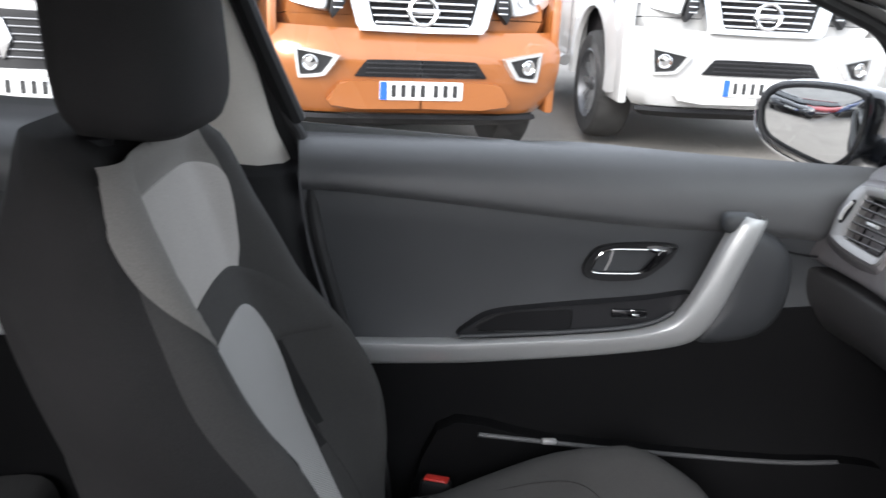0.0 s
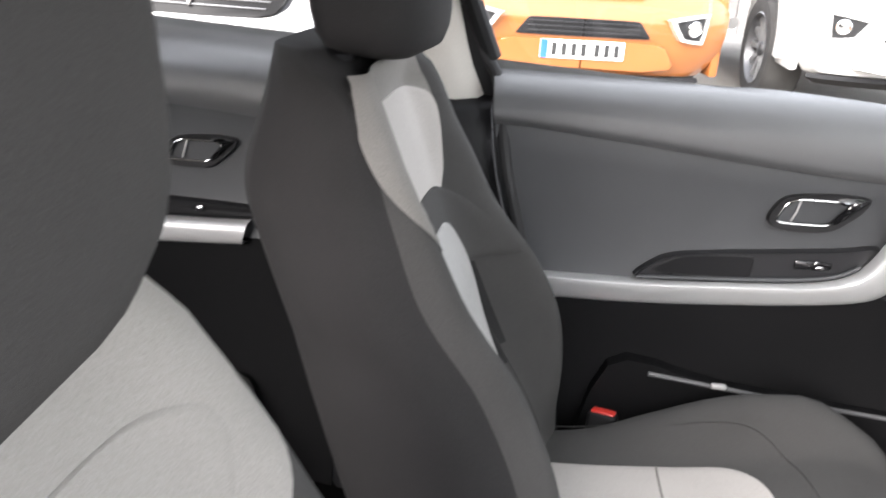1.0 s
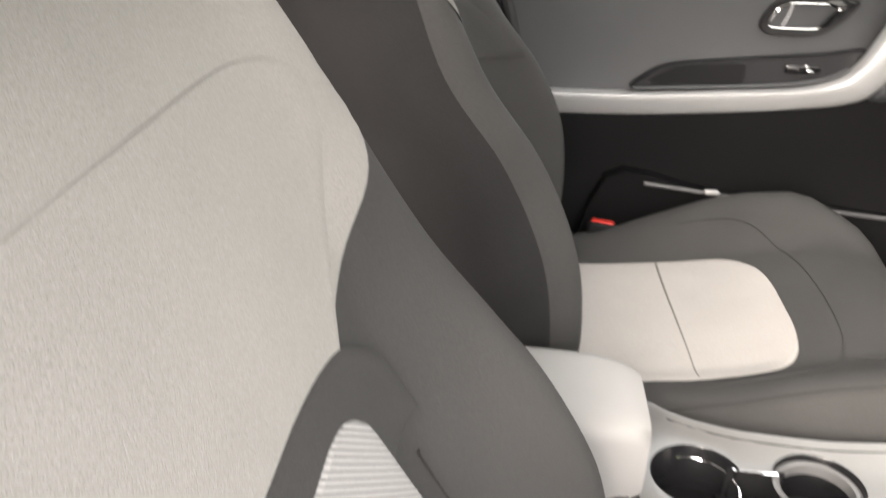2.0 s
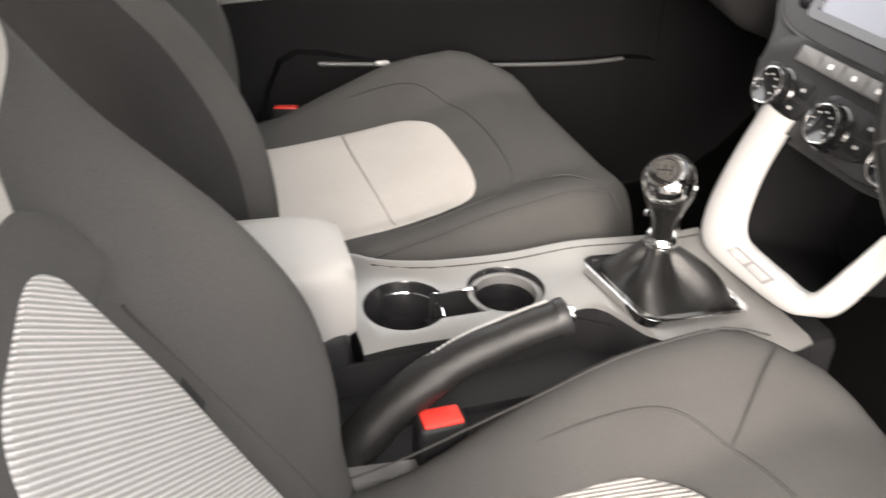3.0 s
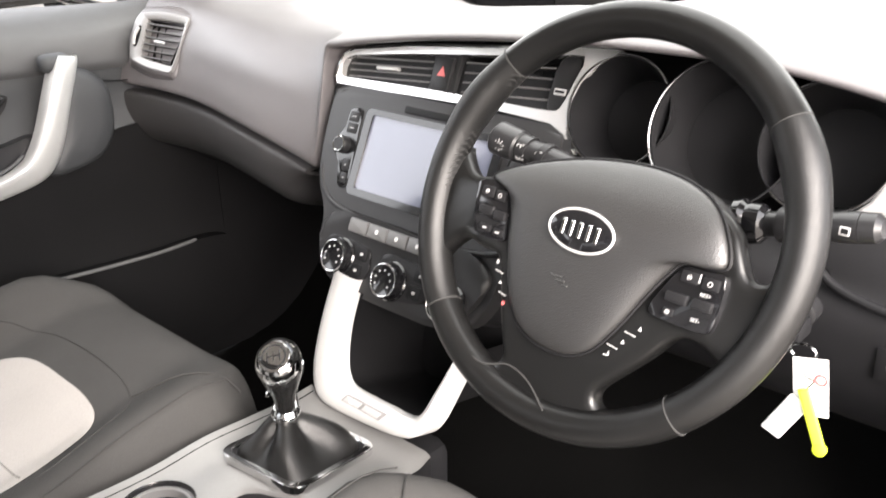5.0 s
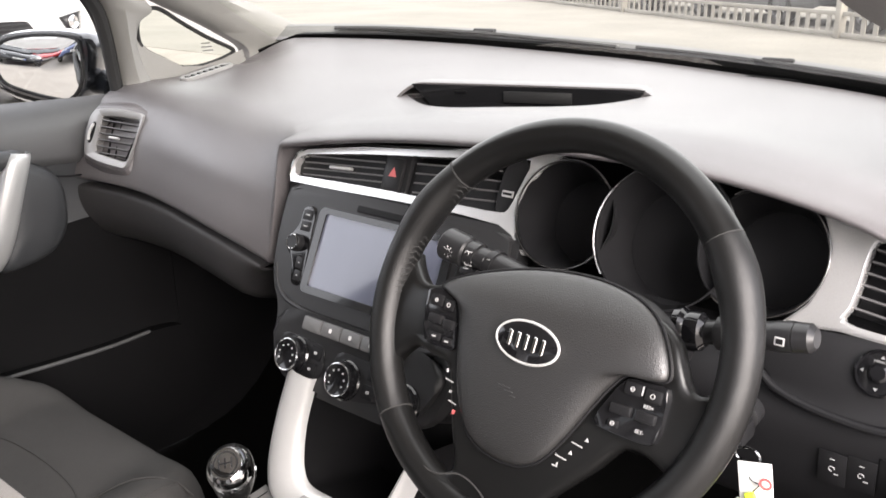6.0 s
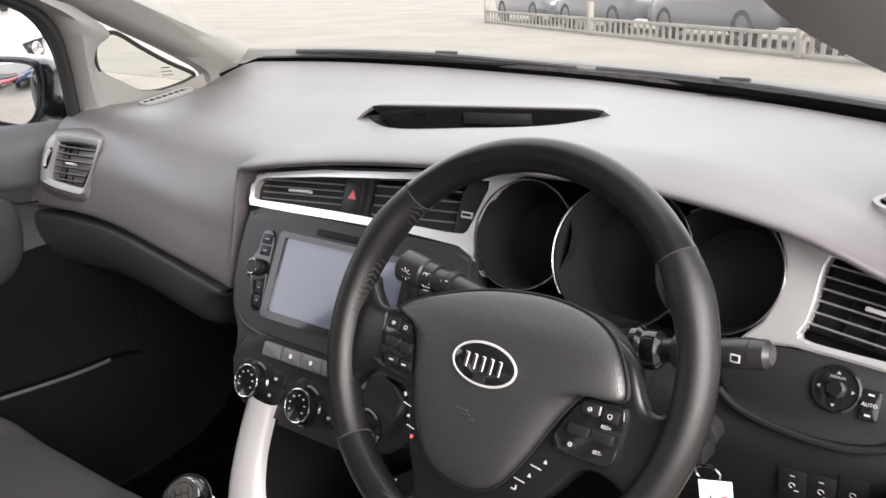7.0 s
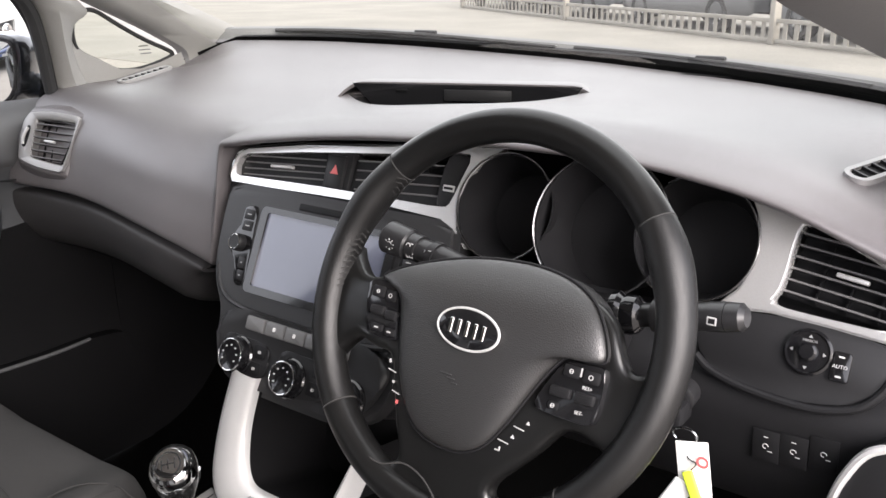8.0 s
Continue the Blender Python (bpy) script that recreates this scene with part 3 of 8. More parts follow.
bm = bmesh.new()
outer = [(-0.190, av(0.912)), (-0.188, av(0.930)), (-0.182, av(0.943)), (-0.165, av(0.951)), (-0.06, av(0.966)), (0.06, av(0.976)), (0.15, av(0.985)), (0.20, av(0.990)), (0.238, av(0.992)), (0.215, av(0.975)), (0.198, av(0.955)), (0.190, av(0.930)), (0.196, av(0.900)), (0.212, av(0.882)), (0.192, av(0.900)), (0.172, av(0.908)), (0.09, av(0.911)), (-0.02, av(0.909)), (-0.10, av(0.907)), (-0.186, av(0.906))]
inner = [(-0.1805, av(0.917)), (-0.183, av(0.928)), (-0.179, av(0.938)), (-0.164, av(0.9445)), (-0.06, av(0.957)), (0.06, av(0.968)), (0.15, av(0.977)), (0.180, av(0.981)), (0.195, av(0.981)), (0.196, av(0.972)), (0.190, av(0.955)), (0.184, av(0.935)), (0.180, av(0.926)), (0.176, av(0.922)), (0.170, av(0.921)), (0.150, av(0.920)), (0.09, av(0.920)), (-0.02, av(0.919)), (-0.10, av(0.917)), (-0.174, av(0.9145))]
frame_bm(bm, outer, inner, -0.012, 0.006, A)
bmesh.ops.bevel(bm, geom=bm.edges[:], offset=0.0022, segments=2, affect="EDGES", clamp_overlap=True)
wing = part("vent_trim", bm, M_TRIM, dashboard, "satin silver trim round the vents", sharp=30)
bm = bmesh.new()
tube(bm, [A @ Vector((u, v + 0.001, 0.007)) for u, v in outer[:9]], 0.0022, 6)
part("trim_bead", bm, M_CHROME, wing, "thin chrome bead")
bm = bmesh.new()
slab(bm, rounded(-0.185, av(0.915), 0.196, av(0.985), 0.01), -0.034, -0.030, A)
part("vent_backing", bm, M_VOID, dashboard)
for u0, u1, z0, z1 in ((-0.178, -0.026, 0.919, 0.951), (0.024, 0.158, 0.922, 0.967)):
    w, h = u1 - u0, (z1 - z0) * 1.077
    mv = A @ Matrix.Translation(((u0 + u1) / 2, av((z0 + z1) / 2), -0.004)) @ Matrix.Rotation(radians(4), 4, "Z")
    vent(dashboard, "centre_vent", mv, w, h, 4)
bm = bmesh.new()
box(bm, (-0.002, av(0.941), -0.010), (0.044, 0.056, 0.024), 0.003, A)
part("hazard_panel", bm, M_PANEL, dashboard)
bm = bmesh.new()
box(bm, (-0.002, av(0.939), 0.003), (0.028, 0.044, 0.008), 0.003, A)
haz = part("hazard_button", bm, M_PANEL, dashboard, "black hazard light button")
bm = bmesh.new()
slab(bm, [(-0.0085, av(0.9365)), (0.0045, av(0.9365)), (-0.002, av(0.9475))], 0.0065, 0.0078, A)
part("triangle", bm, M_RED_DIM, haz, "pale red warning triangle")
bm = bmesh.new()
slab(bm, soft_outline([(0.158, av(0.924)), (0.160, av(0.965)), (0.168, av(0.979)), (0.188, av(0.980)), (0.191, av(0.968)), (0.186, av(0.945)), (0.178, av(0.926)), (0.168, av(0.922))], 3), -0.02, 0.001, A, 0.002)
lamp = part("airbag_lamp_panel", bm, M_PANEL, dashboard, "black indicator panel")
bm = bmesh.new()
box(bm, (0.172, av(0.942), 0.0015), (0.016, 0.0075, 0.002), 0.0008, A)
part("indicator", bm, M_SILVER_DULL, lamp)
bm = bmesh.new()
box(bm, (0.172, av(0.942), 0.0028), (0.012, 0.003, 0.001), 0, A)
part("lettering_bar", bm, M_BLACK, lamp)

# ---- instrument cluster ----
bm = bmesh.new()
slab(bm, soft_outline([(0.185, av(0.885)), (0.19, av(0.96)), (0.23, av(0.995)), (0.36, av(1.005)), (0.48, av(0.995)), (0.54, av(0.965)), (0.535, av(0.89)), (0.46, av(0.862)), (0.36, av(0.855)), (0.26, av(0.862))], 4), -0.075, -0.070, A)
part("cluster_backing", bm, M_VOID, dashboard)
for u, z, r, n in ((0.252, 0.932, 0.0605, 0.0), (0.468, 0.933, 0.0615, 0.0), (0.3715, 0.929, 0.0750, 0.006)):
    mc = A @ Matrix.Translation((u, av(z), n))
    bm = bmesh.new()
    revolve(bm, [(r, 0.004), (r - 0.002, 0.004), (r - 0.012, -0.045), (r - 0.013, -0.060), (0.0004, -0.060)], mc, 40, False)
    dial = part("dial", bm, M_DIAL, dashboard, "dark unlit instrument dial")
    bm = bmesh.new()
    # the outer rings stop where the middle dial covers them
    turn = [radians(6 * k + (0 if u > 0.36 else 180)) for k in range(-28, 29)] if n == 0 else [radians(6 * k) for k in range(-4, 38)]
    ring_line = [(r * math.cos(a), r * math.sin(a)) for a in turn]
    tube(bm, [mc @ Vector((p, q, 0.0072)) for p, q in ring_line if n or math.hypot(u + p - 0.3715, av(z) + q - av(0.929)) > 0.0750], 0.0011, 6)
    part("chrome_ring", bm, M_DIAL_RING, dial, "thin chrome dial ring")

# silver wing round the driver's vent
bm = bmesh.new()
outer = [(0.500, av(0.878)), (0.519, av(0.898)), (0.5285, av(0.922)), (0.5285, av(0.946)), (0.521, av(0.966)), (0.512, av(0.980)), (0.56, av(0.974)), (0.60, av(0.959)), (0.66, av(0.934)), (0.70, av(0.915)), (0.70, av(0.885)), (0.66, av(0.876)), (0.60, av(0.880)), (0.55, av(0.882)), (0.53, av(0.880))]
inner = [(0.550, av(0.892)), (0.556, av(0.902)), (0.559, av(0.92)), (0.560, av(0.940)), (0.562, av(0.956)), (0.567, av(0.962)), (0.58, av(0.958)), (0.61, av(0.946)), (0.65, av(0.930)), (0.668, av(0.921)), (0.668, av(0.890)), (0.64, av(0.886)), (0.60, av(0.887)), (0.575, av(0.888)), (0.560, av(0.889))]
frame_bm(bm, outer, inner, -0.012, 0.006, A)
bmesh.ops.bevel(bm, geom=bm.edges[:], offset=0.0022, segments=2, affect="EDGES", clamp_overlap=True)
wing = part("vent_trim", bm, M_TRIM, dashboard, "satin silver trim beside the dials", sharp=30)
vent(dashboard, "side_vent", A @ Matrix.Translation((0.612, av(0.923), -0.006)) @ Matrix.Rotation(radians(-7), 4, "Z"), 0.108, 0.066, 6)
bm = bmesh.new()
slab(bm, rounded(0.545, av(0.885), 0.70, av(0.965), 0.01), -0.034, -0.030, A)
part("vent_backing", bm, M_VOID, dashboard)

# lower driver panel with the mirror control
E_ = plane_m((0, 0.181, 0.864), 0.45)


def ev(z):
    return (z - 0.864) * 1.097


bm = bmesh.new()
slab(bm, soft_outline([(0.49, ev(0.880)), (0.515, ev(0.884)), (0.56, ev(0.888)), (0.62, ev(0.886)), (0.665, ev(0.878)), (0.66, ev(0.855)), (0.642, ev(0.836)), (0.60, ev(0.826)), (0.55, ev(0.828)), (0.515, ev(0.834)), (0.495, ev(0.850))], 4), -0.05, 0.0, E_, 0.004)
switches = part("switch_panel", bm, M_PANEL, dashboard, "satin black switch panel", sharp=60)
bm = bmesh.new()
tube(bm, smooth_line([E_ @ Vector((u, ev(z), 0.0)) for u, z in ((0.498, 0.842), (0.515, 0.832), (0.55, 0.8245), (0.60, 0.822), (0.635, 0.829), (0.652, 0.842), (0.662, 0.86))], 6), 0.004, 10)
part("panel_edge", bm, M_DASH_LOW, switches, "raised panel edge")
mk = E_ @ Matrix.Translation((0.593, ev(0.865), 0))
bm = bmesh.new()
revolve(bm, [(0.0205, -0.002), (0.0205, 0.003), (0.0185, 0.005), (0.017, 0.003), (0.010, 0.0035), (0.008, 0.0035), (0.008, 0.008), (0.006, 0.010), (0.0005, 0.010)], mk, 36)
knob = part("mirror_control", bm, M_GLOSS, switches, "round black mirror control")
bm = bmesh.new()
for a in (0, 90, 180, 270):
    slab(bm, [(-0.0018, 0), (0.0018, 0), (0, 0.0028)], 0.0034, 0.0042, mk @ Matrix.Rotation(radians(a), 4, "Z") @ Matrix.Translation((0, 0.0125, 0)))
part("arrow_marks", bm, M_DIM, knob)
bm = bmesh.new()
slab(bm, rounded(-0.008, -0.013, 0.008, 0.013, 0.003), -0.004, 0.004, E_ @ Matrix.Translation((0.6205, ev(0.859), 0)), 0.0015)
rocker = part("lamp_rocker", bm, M_GLOSS, switches, "small black rocker switch")
bm = bmesh.new()
for v in (-0.0085, 0.0085):
    box(bm, (0.6205, ev(0.859) + v, 0.0044), (0.0045, 0.0016, 0.0008), 0, E_)
part("symbol_mark", bm, M_PRINT, rocker)


def text_mesh(body, size, m, depth=0.0004):
    cu = bpy.data.curves.new("lettering", "FONT")
    cu.body, cu.size, cu.extrude, cu.align_x, cu.align_y = body, size, depth, "CENTER", "CENTER"
    cu.resolution_u = 2
    ob = bpy.data.objects.new("lettering", cu)
    me = bpy.data.meshes.new_from_object(ob)
    bpy.data.objects.remove(ob)
    bm = bmesh.new()
    bm.from_mesh(me)
    bpy.data.meshes.remove(me)
    bmesh.ops.transform(bm, matrix=m, verts=bm.verts)
    return bm


part("lettering", text_mesh("AUTO", 0.0044, E_ @ Matrix.Translation((0.6205, ev(0.859), 0.0045))), M_PRINT, rocker, "white word AUTO")
part("lettering", text_mesh("MIRROR", 0.0034, mk @ Matrix.Translation((0, 0.0098, 0.0040))), M_DIM, knob, "white word MIRROR")

# knee panel and lower switches
bm = bmesh.new()
rows = []
for k in range(12):
    x = 0.20 + 0.0455 * k
    rows.append(smooth_line([(x, 0.235, 0.862), (x, 0.190, 0.838), (x, 0.168, 0.815), (x, 0.168, 0.78), (x, 0.19, 0.72), (x, 0.25, 0.66), (x, 0.36, 0.62)], 4))
loft(bm, rows)
thicken(bm, 0.006)
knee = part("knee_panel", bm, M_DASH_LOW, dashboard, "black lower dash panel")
for x, z, n in ((0.570, 0.772, 3), (0.594, 0.774, 3), (0.619, 0.780, 2)):
    mb = plane_m((x, 0.1675, z), -0.16)
    bm = bmesh.new()
    box(bm, (0, 0, 0.0), (0.0238, 0.034, 0.0014), 0.0005, mb)
    b = part("dash_switch", bm, M_DASH_LOW, knee, "blank-looking black push switch")
    bm = bmesh.new()
    tube(bm, [mb @ Vector((0.0025 * math.cos(radians(40 * k)), 0.0025 * math.sin(radians(40 * k)), 0.0010)) for k in range(8)], 0.0004, 5)
    box(bm, (0.004, -0.005, 0.0009), (0.004, 0.0008, 0.0006), 0, mb)
    if n == 3:
        box(bm, (0, 0.010, 0.0009), (0.004, 0.0008, 0.0006), 0, mb)
    part("symbol_mark", bm, M_PRINT, b)
bm = bmesh.new()
tube(bm, smooth_line([(0.632, 0.150, 0.745), (0.640, 0.148, 0.775), (0.656, 0.150, 0.803), (0.685, 0.155, 0.815)], 6), 0.0042, 8)
part("edge_trim", bm, M_SILVER_DULL, knee, "shiny curved edge trim at the dash end")
bm = bmesh.new()
slab(bm, soft_outline([(0.638, -0.12), (0.642, -0.02), (0.660, 0.015), (0.70, 0.022), (0.72, -0.12)], 4), -0.03, 0.0, plane_m((0, 0.150, 0.795), 0.1), 0.004)
part("end_cap", bm, M_PANEL, knee, "dark grey dash end cap")

# ---- centre stack: radio and heater controls ----
B = plane_m((0, 0.153, 0.79), 0.466)


def bv(z):
    return (z - 0.79) * 1.103


def mirrored(left):
    """Closes an outline given down its left side, mirrored about the console's middle."""
    return left + [(2 * CX - u, v) for u, v in reversed(left)]


bm = bmesh.new()
body = mirrored([(-0.05, bv(0.962)), (-0.19, bv(0.955)), (-0.197, bv(0.93)), (-0.192, bv(0.88)), (-0.183, bv(0.84)), (-0.165, bv(0.795)), (-0.145, bv(0.762)), (-0.132, bv(0.735)), (-0.118, bv(0.705)), (-0.095, bv(0.686)), (-0.06, bv(0.680))])
slab(bm, soft_outline([(min(u, 0.184), v) for u, v in body], 3), -0.16, -0.014, B, 0.006)
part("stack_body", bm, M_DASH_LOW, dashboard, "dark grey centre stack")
bm = bmesh.new()
slab(bm, soft_outline(mirrored([(-0.06, 0.134), (-0.165, 0.133), (-0.1815, 0.120), (-0.1835, 0.084), (-0.178, 0.030), (-0.166, -0.006), (-0.149, -0.030), (-0.141, -0.052), (-0.137, -0.080), (-0.116, -0.114), (-0.070, -0.130), (-0.02, -0.132)]), 4), -0.03, -0.006, B, 0.006, 3)
part("centre_fascia", bm, M_STACK, dashboard, "satin dark grey surround of the radio and heater", sharp=60)

radio = thing("car_radio", "black touchscreen radio unit in the centre stack", "radio", (CX, 0.15, 0.77))
bm = bmesh.new()
slab(bm, soft_outline(mirrored([(-0.06, 0.127), (-0.158, 0.126), (-0.172, 0.116), (-0.1735, 0.084), (-0.168, 0.033), (-0.1535, 0.000), (-0.122, -0.022), (-0.075, -0.0275), (-0.03, -0.028)]), 4), -0.03, 0.0, B, 0.004)
part("fascia", bm, M_STACK, radio, "satin black fascia", sharp=60)
bm = bmesh.new()
tube(bm, smooth_line([B @ Vector((CX + u, v, n)) for u, v, n in ((-0.176, 0.020, -0.002), (-0.164, -0.006, -0.001), (-0.140, -0.0235, 0.0), (-0.100, -0.0305, 0.0005), (-0.04, -0.0325, 0.0005), (0.04, -0.0325, 0.0005), (0.100, -0.0305, 0.0005), (0.140, -0.0235, 0.0), (0.164, -0.006, -0.001))], 5), 0.0032, 8)
part("fascia_lip", bm, M_STACK, radio, "rounded lip below the screen")
bm = bmesh.new()
frame_bm(bm, rounded(-0.103, -0.008, 2 * CX + 0.103, 0.1075, 0.008), rounded(-0.091, 0.002, 2 * CX + 0.091, 0.0995, 0.003), -0.002, 0.005, B)
part("screen_bezel", bm, M_GLOSS, radio, "gloss black screen bezel")
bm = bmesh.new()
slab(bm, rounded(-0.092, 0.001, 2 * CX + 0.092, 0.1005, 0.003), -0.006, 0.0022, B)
part("screen", bm, M_SCREEN, radio, "unlit touchscreen, grey-blue reflection put into its colour")
bm = bmesh.new()
slab(bm, rounded(-0.041, 0.1115, 0.065, 0.1205, 0.002), -0.002, 0.003, B, 0.001)
part("disc_flap", bm, M_BLACK, radio)
for side in (-1, 1):
    bm = bmesh.new()
    strip = [(CX + side * u, v) for u, v in ((0.127, 0.1036), (0.149, 0.1003), (0.150, 0.076), (0.160, 0.063), (0.161, 0.042), (0.146, 0.030), (0.138, 0.000), (0.120, 0.002), (0.122, 0.050), (0.1245, 0.078))]
    slab(bm, soft_outline(strip if side > 0 else strip[::-1], 3), -0.002, 0.0016, B, 0.001)
    part("control_strip", bm, M_GLOSS, radio, "black strip of radio keys")
    for u, v, w, h in ((0.138, 0.0925, 0.018, 0.0135), (0.137, 0.0770, 0.018, 0.0135), (0.131, 0.0275, 0.014, 0.0165), (0.129, 0.0105, 0.013, 0.0145)):
        bm = bmesh.new()
        box(bm, (CX + side * u, v, 0.0014), (w, h, 0.0026), 0.0010, B)
        b = part("radio_button", bm, M_PANEL, radio)
        bm = bmesh.new()
        box(bm, (CX + side * u, v, 0.0028), (0.0075 if v > 0.05 else 0.003, 0.0012, 0.0004), 0, B)
        part("symbol_mark", bm, M_PRINT, b)
    mr = B @ Matrix.Translation((CX + side * 0.143, 0.0525, 0))
    bm = bmesh.new()
    revolve(bm, [(0.0118, 0.0), (0.0118, 0.008), (0.0105, 0.0125), (0.009, 0.0138), (0.0005, 0.0135)], mr, 28)
    k = part("volume_knob", bm, M_PANEL, radio, "black knob with a chrome cap")
    bm = bmesh.new()
    tube(bm, [mr @ Vector((0.0098 * math.cos(radians(15 * j)), 0.0098 * math.sin(radians(15 * j)), 0.0134)) for j in range(24)], 0.0009, 6, True)
    part("chrome_ring", bm, M_CHROME, k)

heater = thing("heater_controls", "black heater panel with chrome-ringed rotary knobs", "car controls", (CX, 0.1, 0.69))
bm = bmesh.new()
slab(bm, soft_outline(mirrored([(-0.04, -0.030), (-0.098, -0.031), (-0.131, -0.050), (-0.127, -0.077), (-0.106, -0.108), (-0.066, -0.122), (-0.02, -0.124)]), 4), -0.03, 0.004, B, 0.008, 3)
part("fascia", bm, M_STACK, heater, "satin black fascia", sharp=60)
for k in range(5):
    bm = bmesh.new()
    u0 = -0.0755 + 0.0352 * k
    slab(bm, rounded(u0, -0.0532, u0 + 0.0338, -0.0350, 0.0025), 0.002, 0.010, B, 0.002)
    b = part("push_button", bm, M_BUTTON, heater, "grey push button")
    if k in (1, 2, 3):
        bm = bmesh.new()
        box(bm, (u0 + 0.017, -0.0435, 0.0103), (0.0042, 0.0055, 0.0008), 0.001, B, 1)
        part("symbol_mark", bm, M_WHITE, b)
for u, v in ((-0.0765, -0.0890), (0.0192, -0.0950), (0.1140, -0.0965)):
    mkn = B @ Matrix.Translation((u, v, 0.004))
    bm = bmesh.new()
    revolve(bm, [(0.0255, 0.0), (0.0255, 0.004), (0.0235, 0.0060), (0.0218, 0.016), (0.0205, 0.0192), (0.0185, 0.0185), (0.0005, 0.0188)], mkn, 40)
    k = part("rotary_knob", bm, M_GLOSS, heater, "black rotary knob")
    bm = bmesh.new()
    tube(bm, [mkn @ Vector((0.0202 * math.cos(radians(9 * j)), 0.0202 * math.sin(radians(9 * j)), 0.0186)) for j in range(40)], 0.0010, 8, True)
    part("chrome_ring", bm, M_CHROME, k, "bright chrome ring")
    bm = bmesh.new()
    for a in range(7):
        t = radians(-30 + 40 * a)
        box(bm, (0.0125 * math.cos(t), 0.0125 * math.sin(t), 0.0191), (0.0026, 0.0020, 0.0006), 0.0006, mkn, 1)
    part("symbol_mark", bm, M_PRINT, k)
for u in (-0.040, 0.064):
    # a raised plate that runs from the knob to two keys
    bm = bmesh.new()
    slab(bm, soft_outline([(u - 0.070, -0.068), (u - 0.030, -0.064), (u + 0.004, -0.066), (u + 0.014, -0.074), (u + 0.0135, -0.083), (u + 0.017, -0.090), (u + 0.012, -0.106), (u - 0.010, -0.113), (u - 0.040, -0.116), (u - 0.062, -0.110)], 4), 0.0, 0.0065, B, 0.0015)
    pad = part("button_block", bm, M_PANEL, heater)
    for du, v in ((0.0, -0.0765), (-0.004, -0.0985)):
        bm = bmesh.new()
        slab(bm, rounded(u + du - 0.011, v - 0.0085, u + du + 0.010, v + 0.0085, 0.003), 0.006, 0.0082, B, 0.0008)
        b = part("push_button", bm, M_BLACK, pad)
        bm = bmesh.new()
        box(bm, (u + du, v, 0.0083), (0.0050, 0.0036, 0.0006), 0.0008, B, 1)
        part("symbol_mark", bm, M_PRINT, pad)

# ---- silver U-shaped trim with the open cubby ----
U = plane_m((0, 0.052, 0.539), 0.29)


def uv(z):
    return (z - 0.539) * 1.041


cubby = thing("storage_cubby", "open black storage bin framed by silver trim", "storage bin", (CX, 0.06, 0.53))
u_out = [(-0.074, 0.170), (-0.077, 0.150), (-0.083, 0.114), (-0.0875, 0.068), (-0.0865, 0.028), (-0.0755, -0.001), (-0.048, -0.0125), (0.021, -0.010), (0.0765, -0.0045), (0.105, 0.0055), (0.123, 0.026), (0.138, 0.068), (0.1535, 0.1205), (0.155, 0.126)]
u_in = [(-0.030, 0.164), (-0.032, 0.147), (-0.0365, 0.100), (-0.033, 0.060), (-0.025, 0.038), (-0.011, 0.0275), (0.020, 0.0257), (0.055, 0.0260), (0.085, 0.0262), (0.1027, 0.0315), (0.115, 0.045), (0.129, 0.079), (0.1452, 0.117), (0.147, 0.122)]
lo = smooth_line([(u, v, 0) for u, v in u_out], 4)
li = smooth_line([(u, v, 0) for u, v in u_in], 4)
bm = bmesh.new()
rows = []
for o, i in zip(lo, li):
    mid = (o + i) / 2
    rows.append([U @ Vector((p.x, p.y, p.z + n)) for p, n in ((o, -0.03), (o, 0.000), (o.lerp(i, 0.06), 0.0045), (o.lerp(i, 0.2), 0.0075), (mid, 0.0095), (i.lerp(o, 0.2), 0.0075), (i.lerp(o, 0.06), 0.0045), (i, 0.000), (i, -0.010))])
loft(bm, rows)
part("u_trim", bm, M_SILVER, cubby, "satin silver U-shaped trim", sharp=50)
bm = bmesh.new()
slab(bm, [(-0.018, 0.0080), (-0.007, 0.0200), (0.063, 0.0200), (0.052, 0.0070)], 0.004, 0.0098, U, 0.001)
sock = part("seat_heater_switch", bm, M_POD, cubby, "grey switch plate in the trim")
for u0, u1 in ((-0.0125, 0.0175), (0.0210, 0.0520)):
    bm = bmesh.new()
    slab(bm, [(u0 - 0.001, 0.0095), (u0 + 0.006, 0.0180), (u1 + 0.004, 0.0180), (u1 - 0.003, 0.0090)], 0.009, 0.0112, U, 0.0012)
    part("switch_key", bm, M_SILVER_DULL, sock)
bm = bmesh.new()
box(bm, (0.003, 0.0135, 0.0113), (0.006, 0.004, 0.0008), 0, U)
part("symbol_mark", bm, M_WHITE, sock)
bm = bmesh.new()
rows = [[U @ Vector((p.x + (CX + 0.008 - p.x) * k * 0.15, p.y, -0.009 - 0.135 * k)) for p in li] for k in (0, 1)]
loft(bm, rows)
bm.faces.new([bm.verts.new(U @ Vector((p.x + (CX + 0.008 - p.x) * 0.15, p.y, -0.143))) for p in li])
part("bin", bm, M_DOOR_LOW, cubby, "matt black bin lining")

# ---- centre console ----
console = thing("centre_console", "grey centre console with two cup holders", "console", (0.0, -0.15, 0.28))
ZC = 0.545
CONSOLE_EDGE = [(-0.42, 0.055), (-0.34, 0.046), (-0.28, 0.046), (-0.22, 0.042), (-0.17, 0.036), (-0.150, 0.036), (-0.137, 0.044), (-0.126, 0.066), (-0.118, 0.088), (-0.10, 0.104), (-0.03, 0.124), (0.024, 0.134), (0.062, 0.124)]


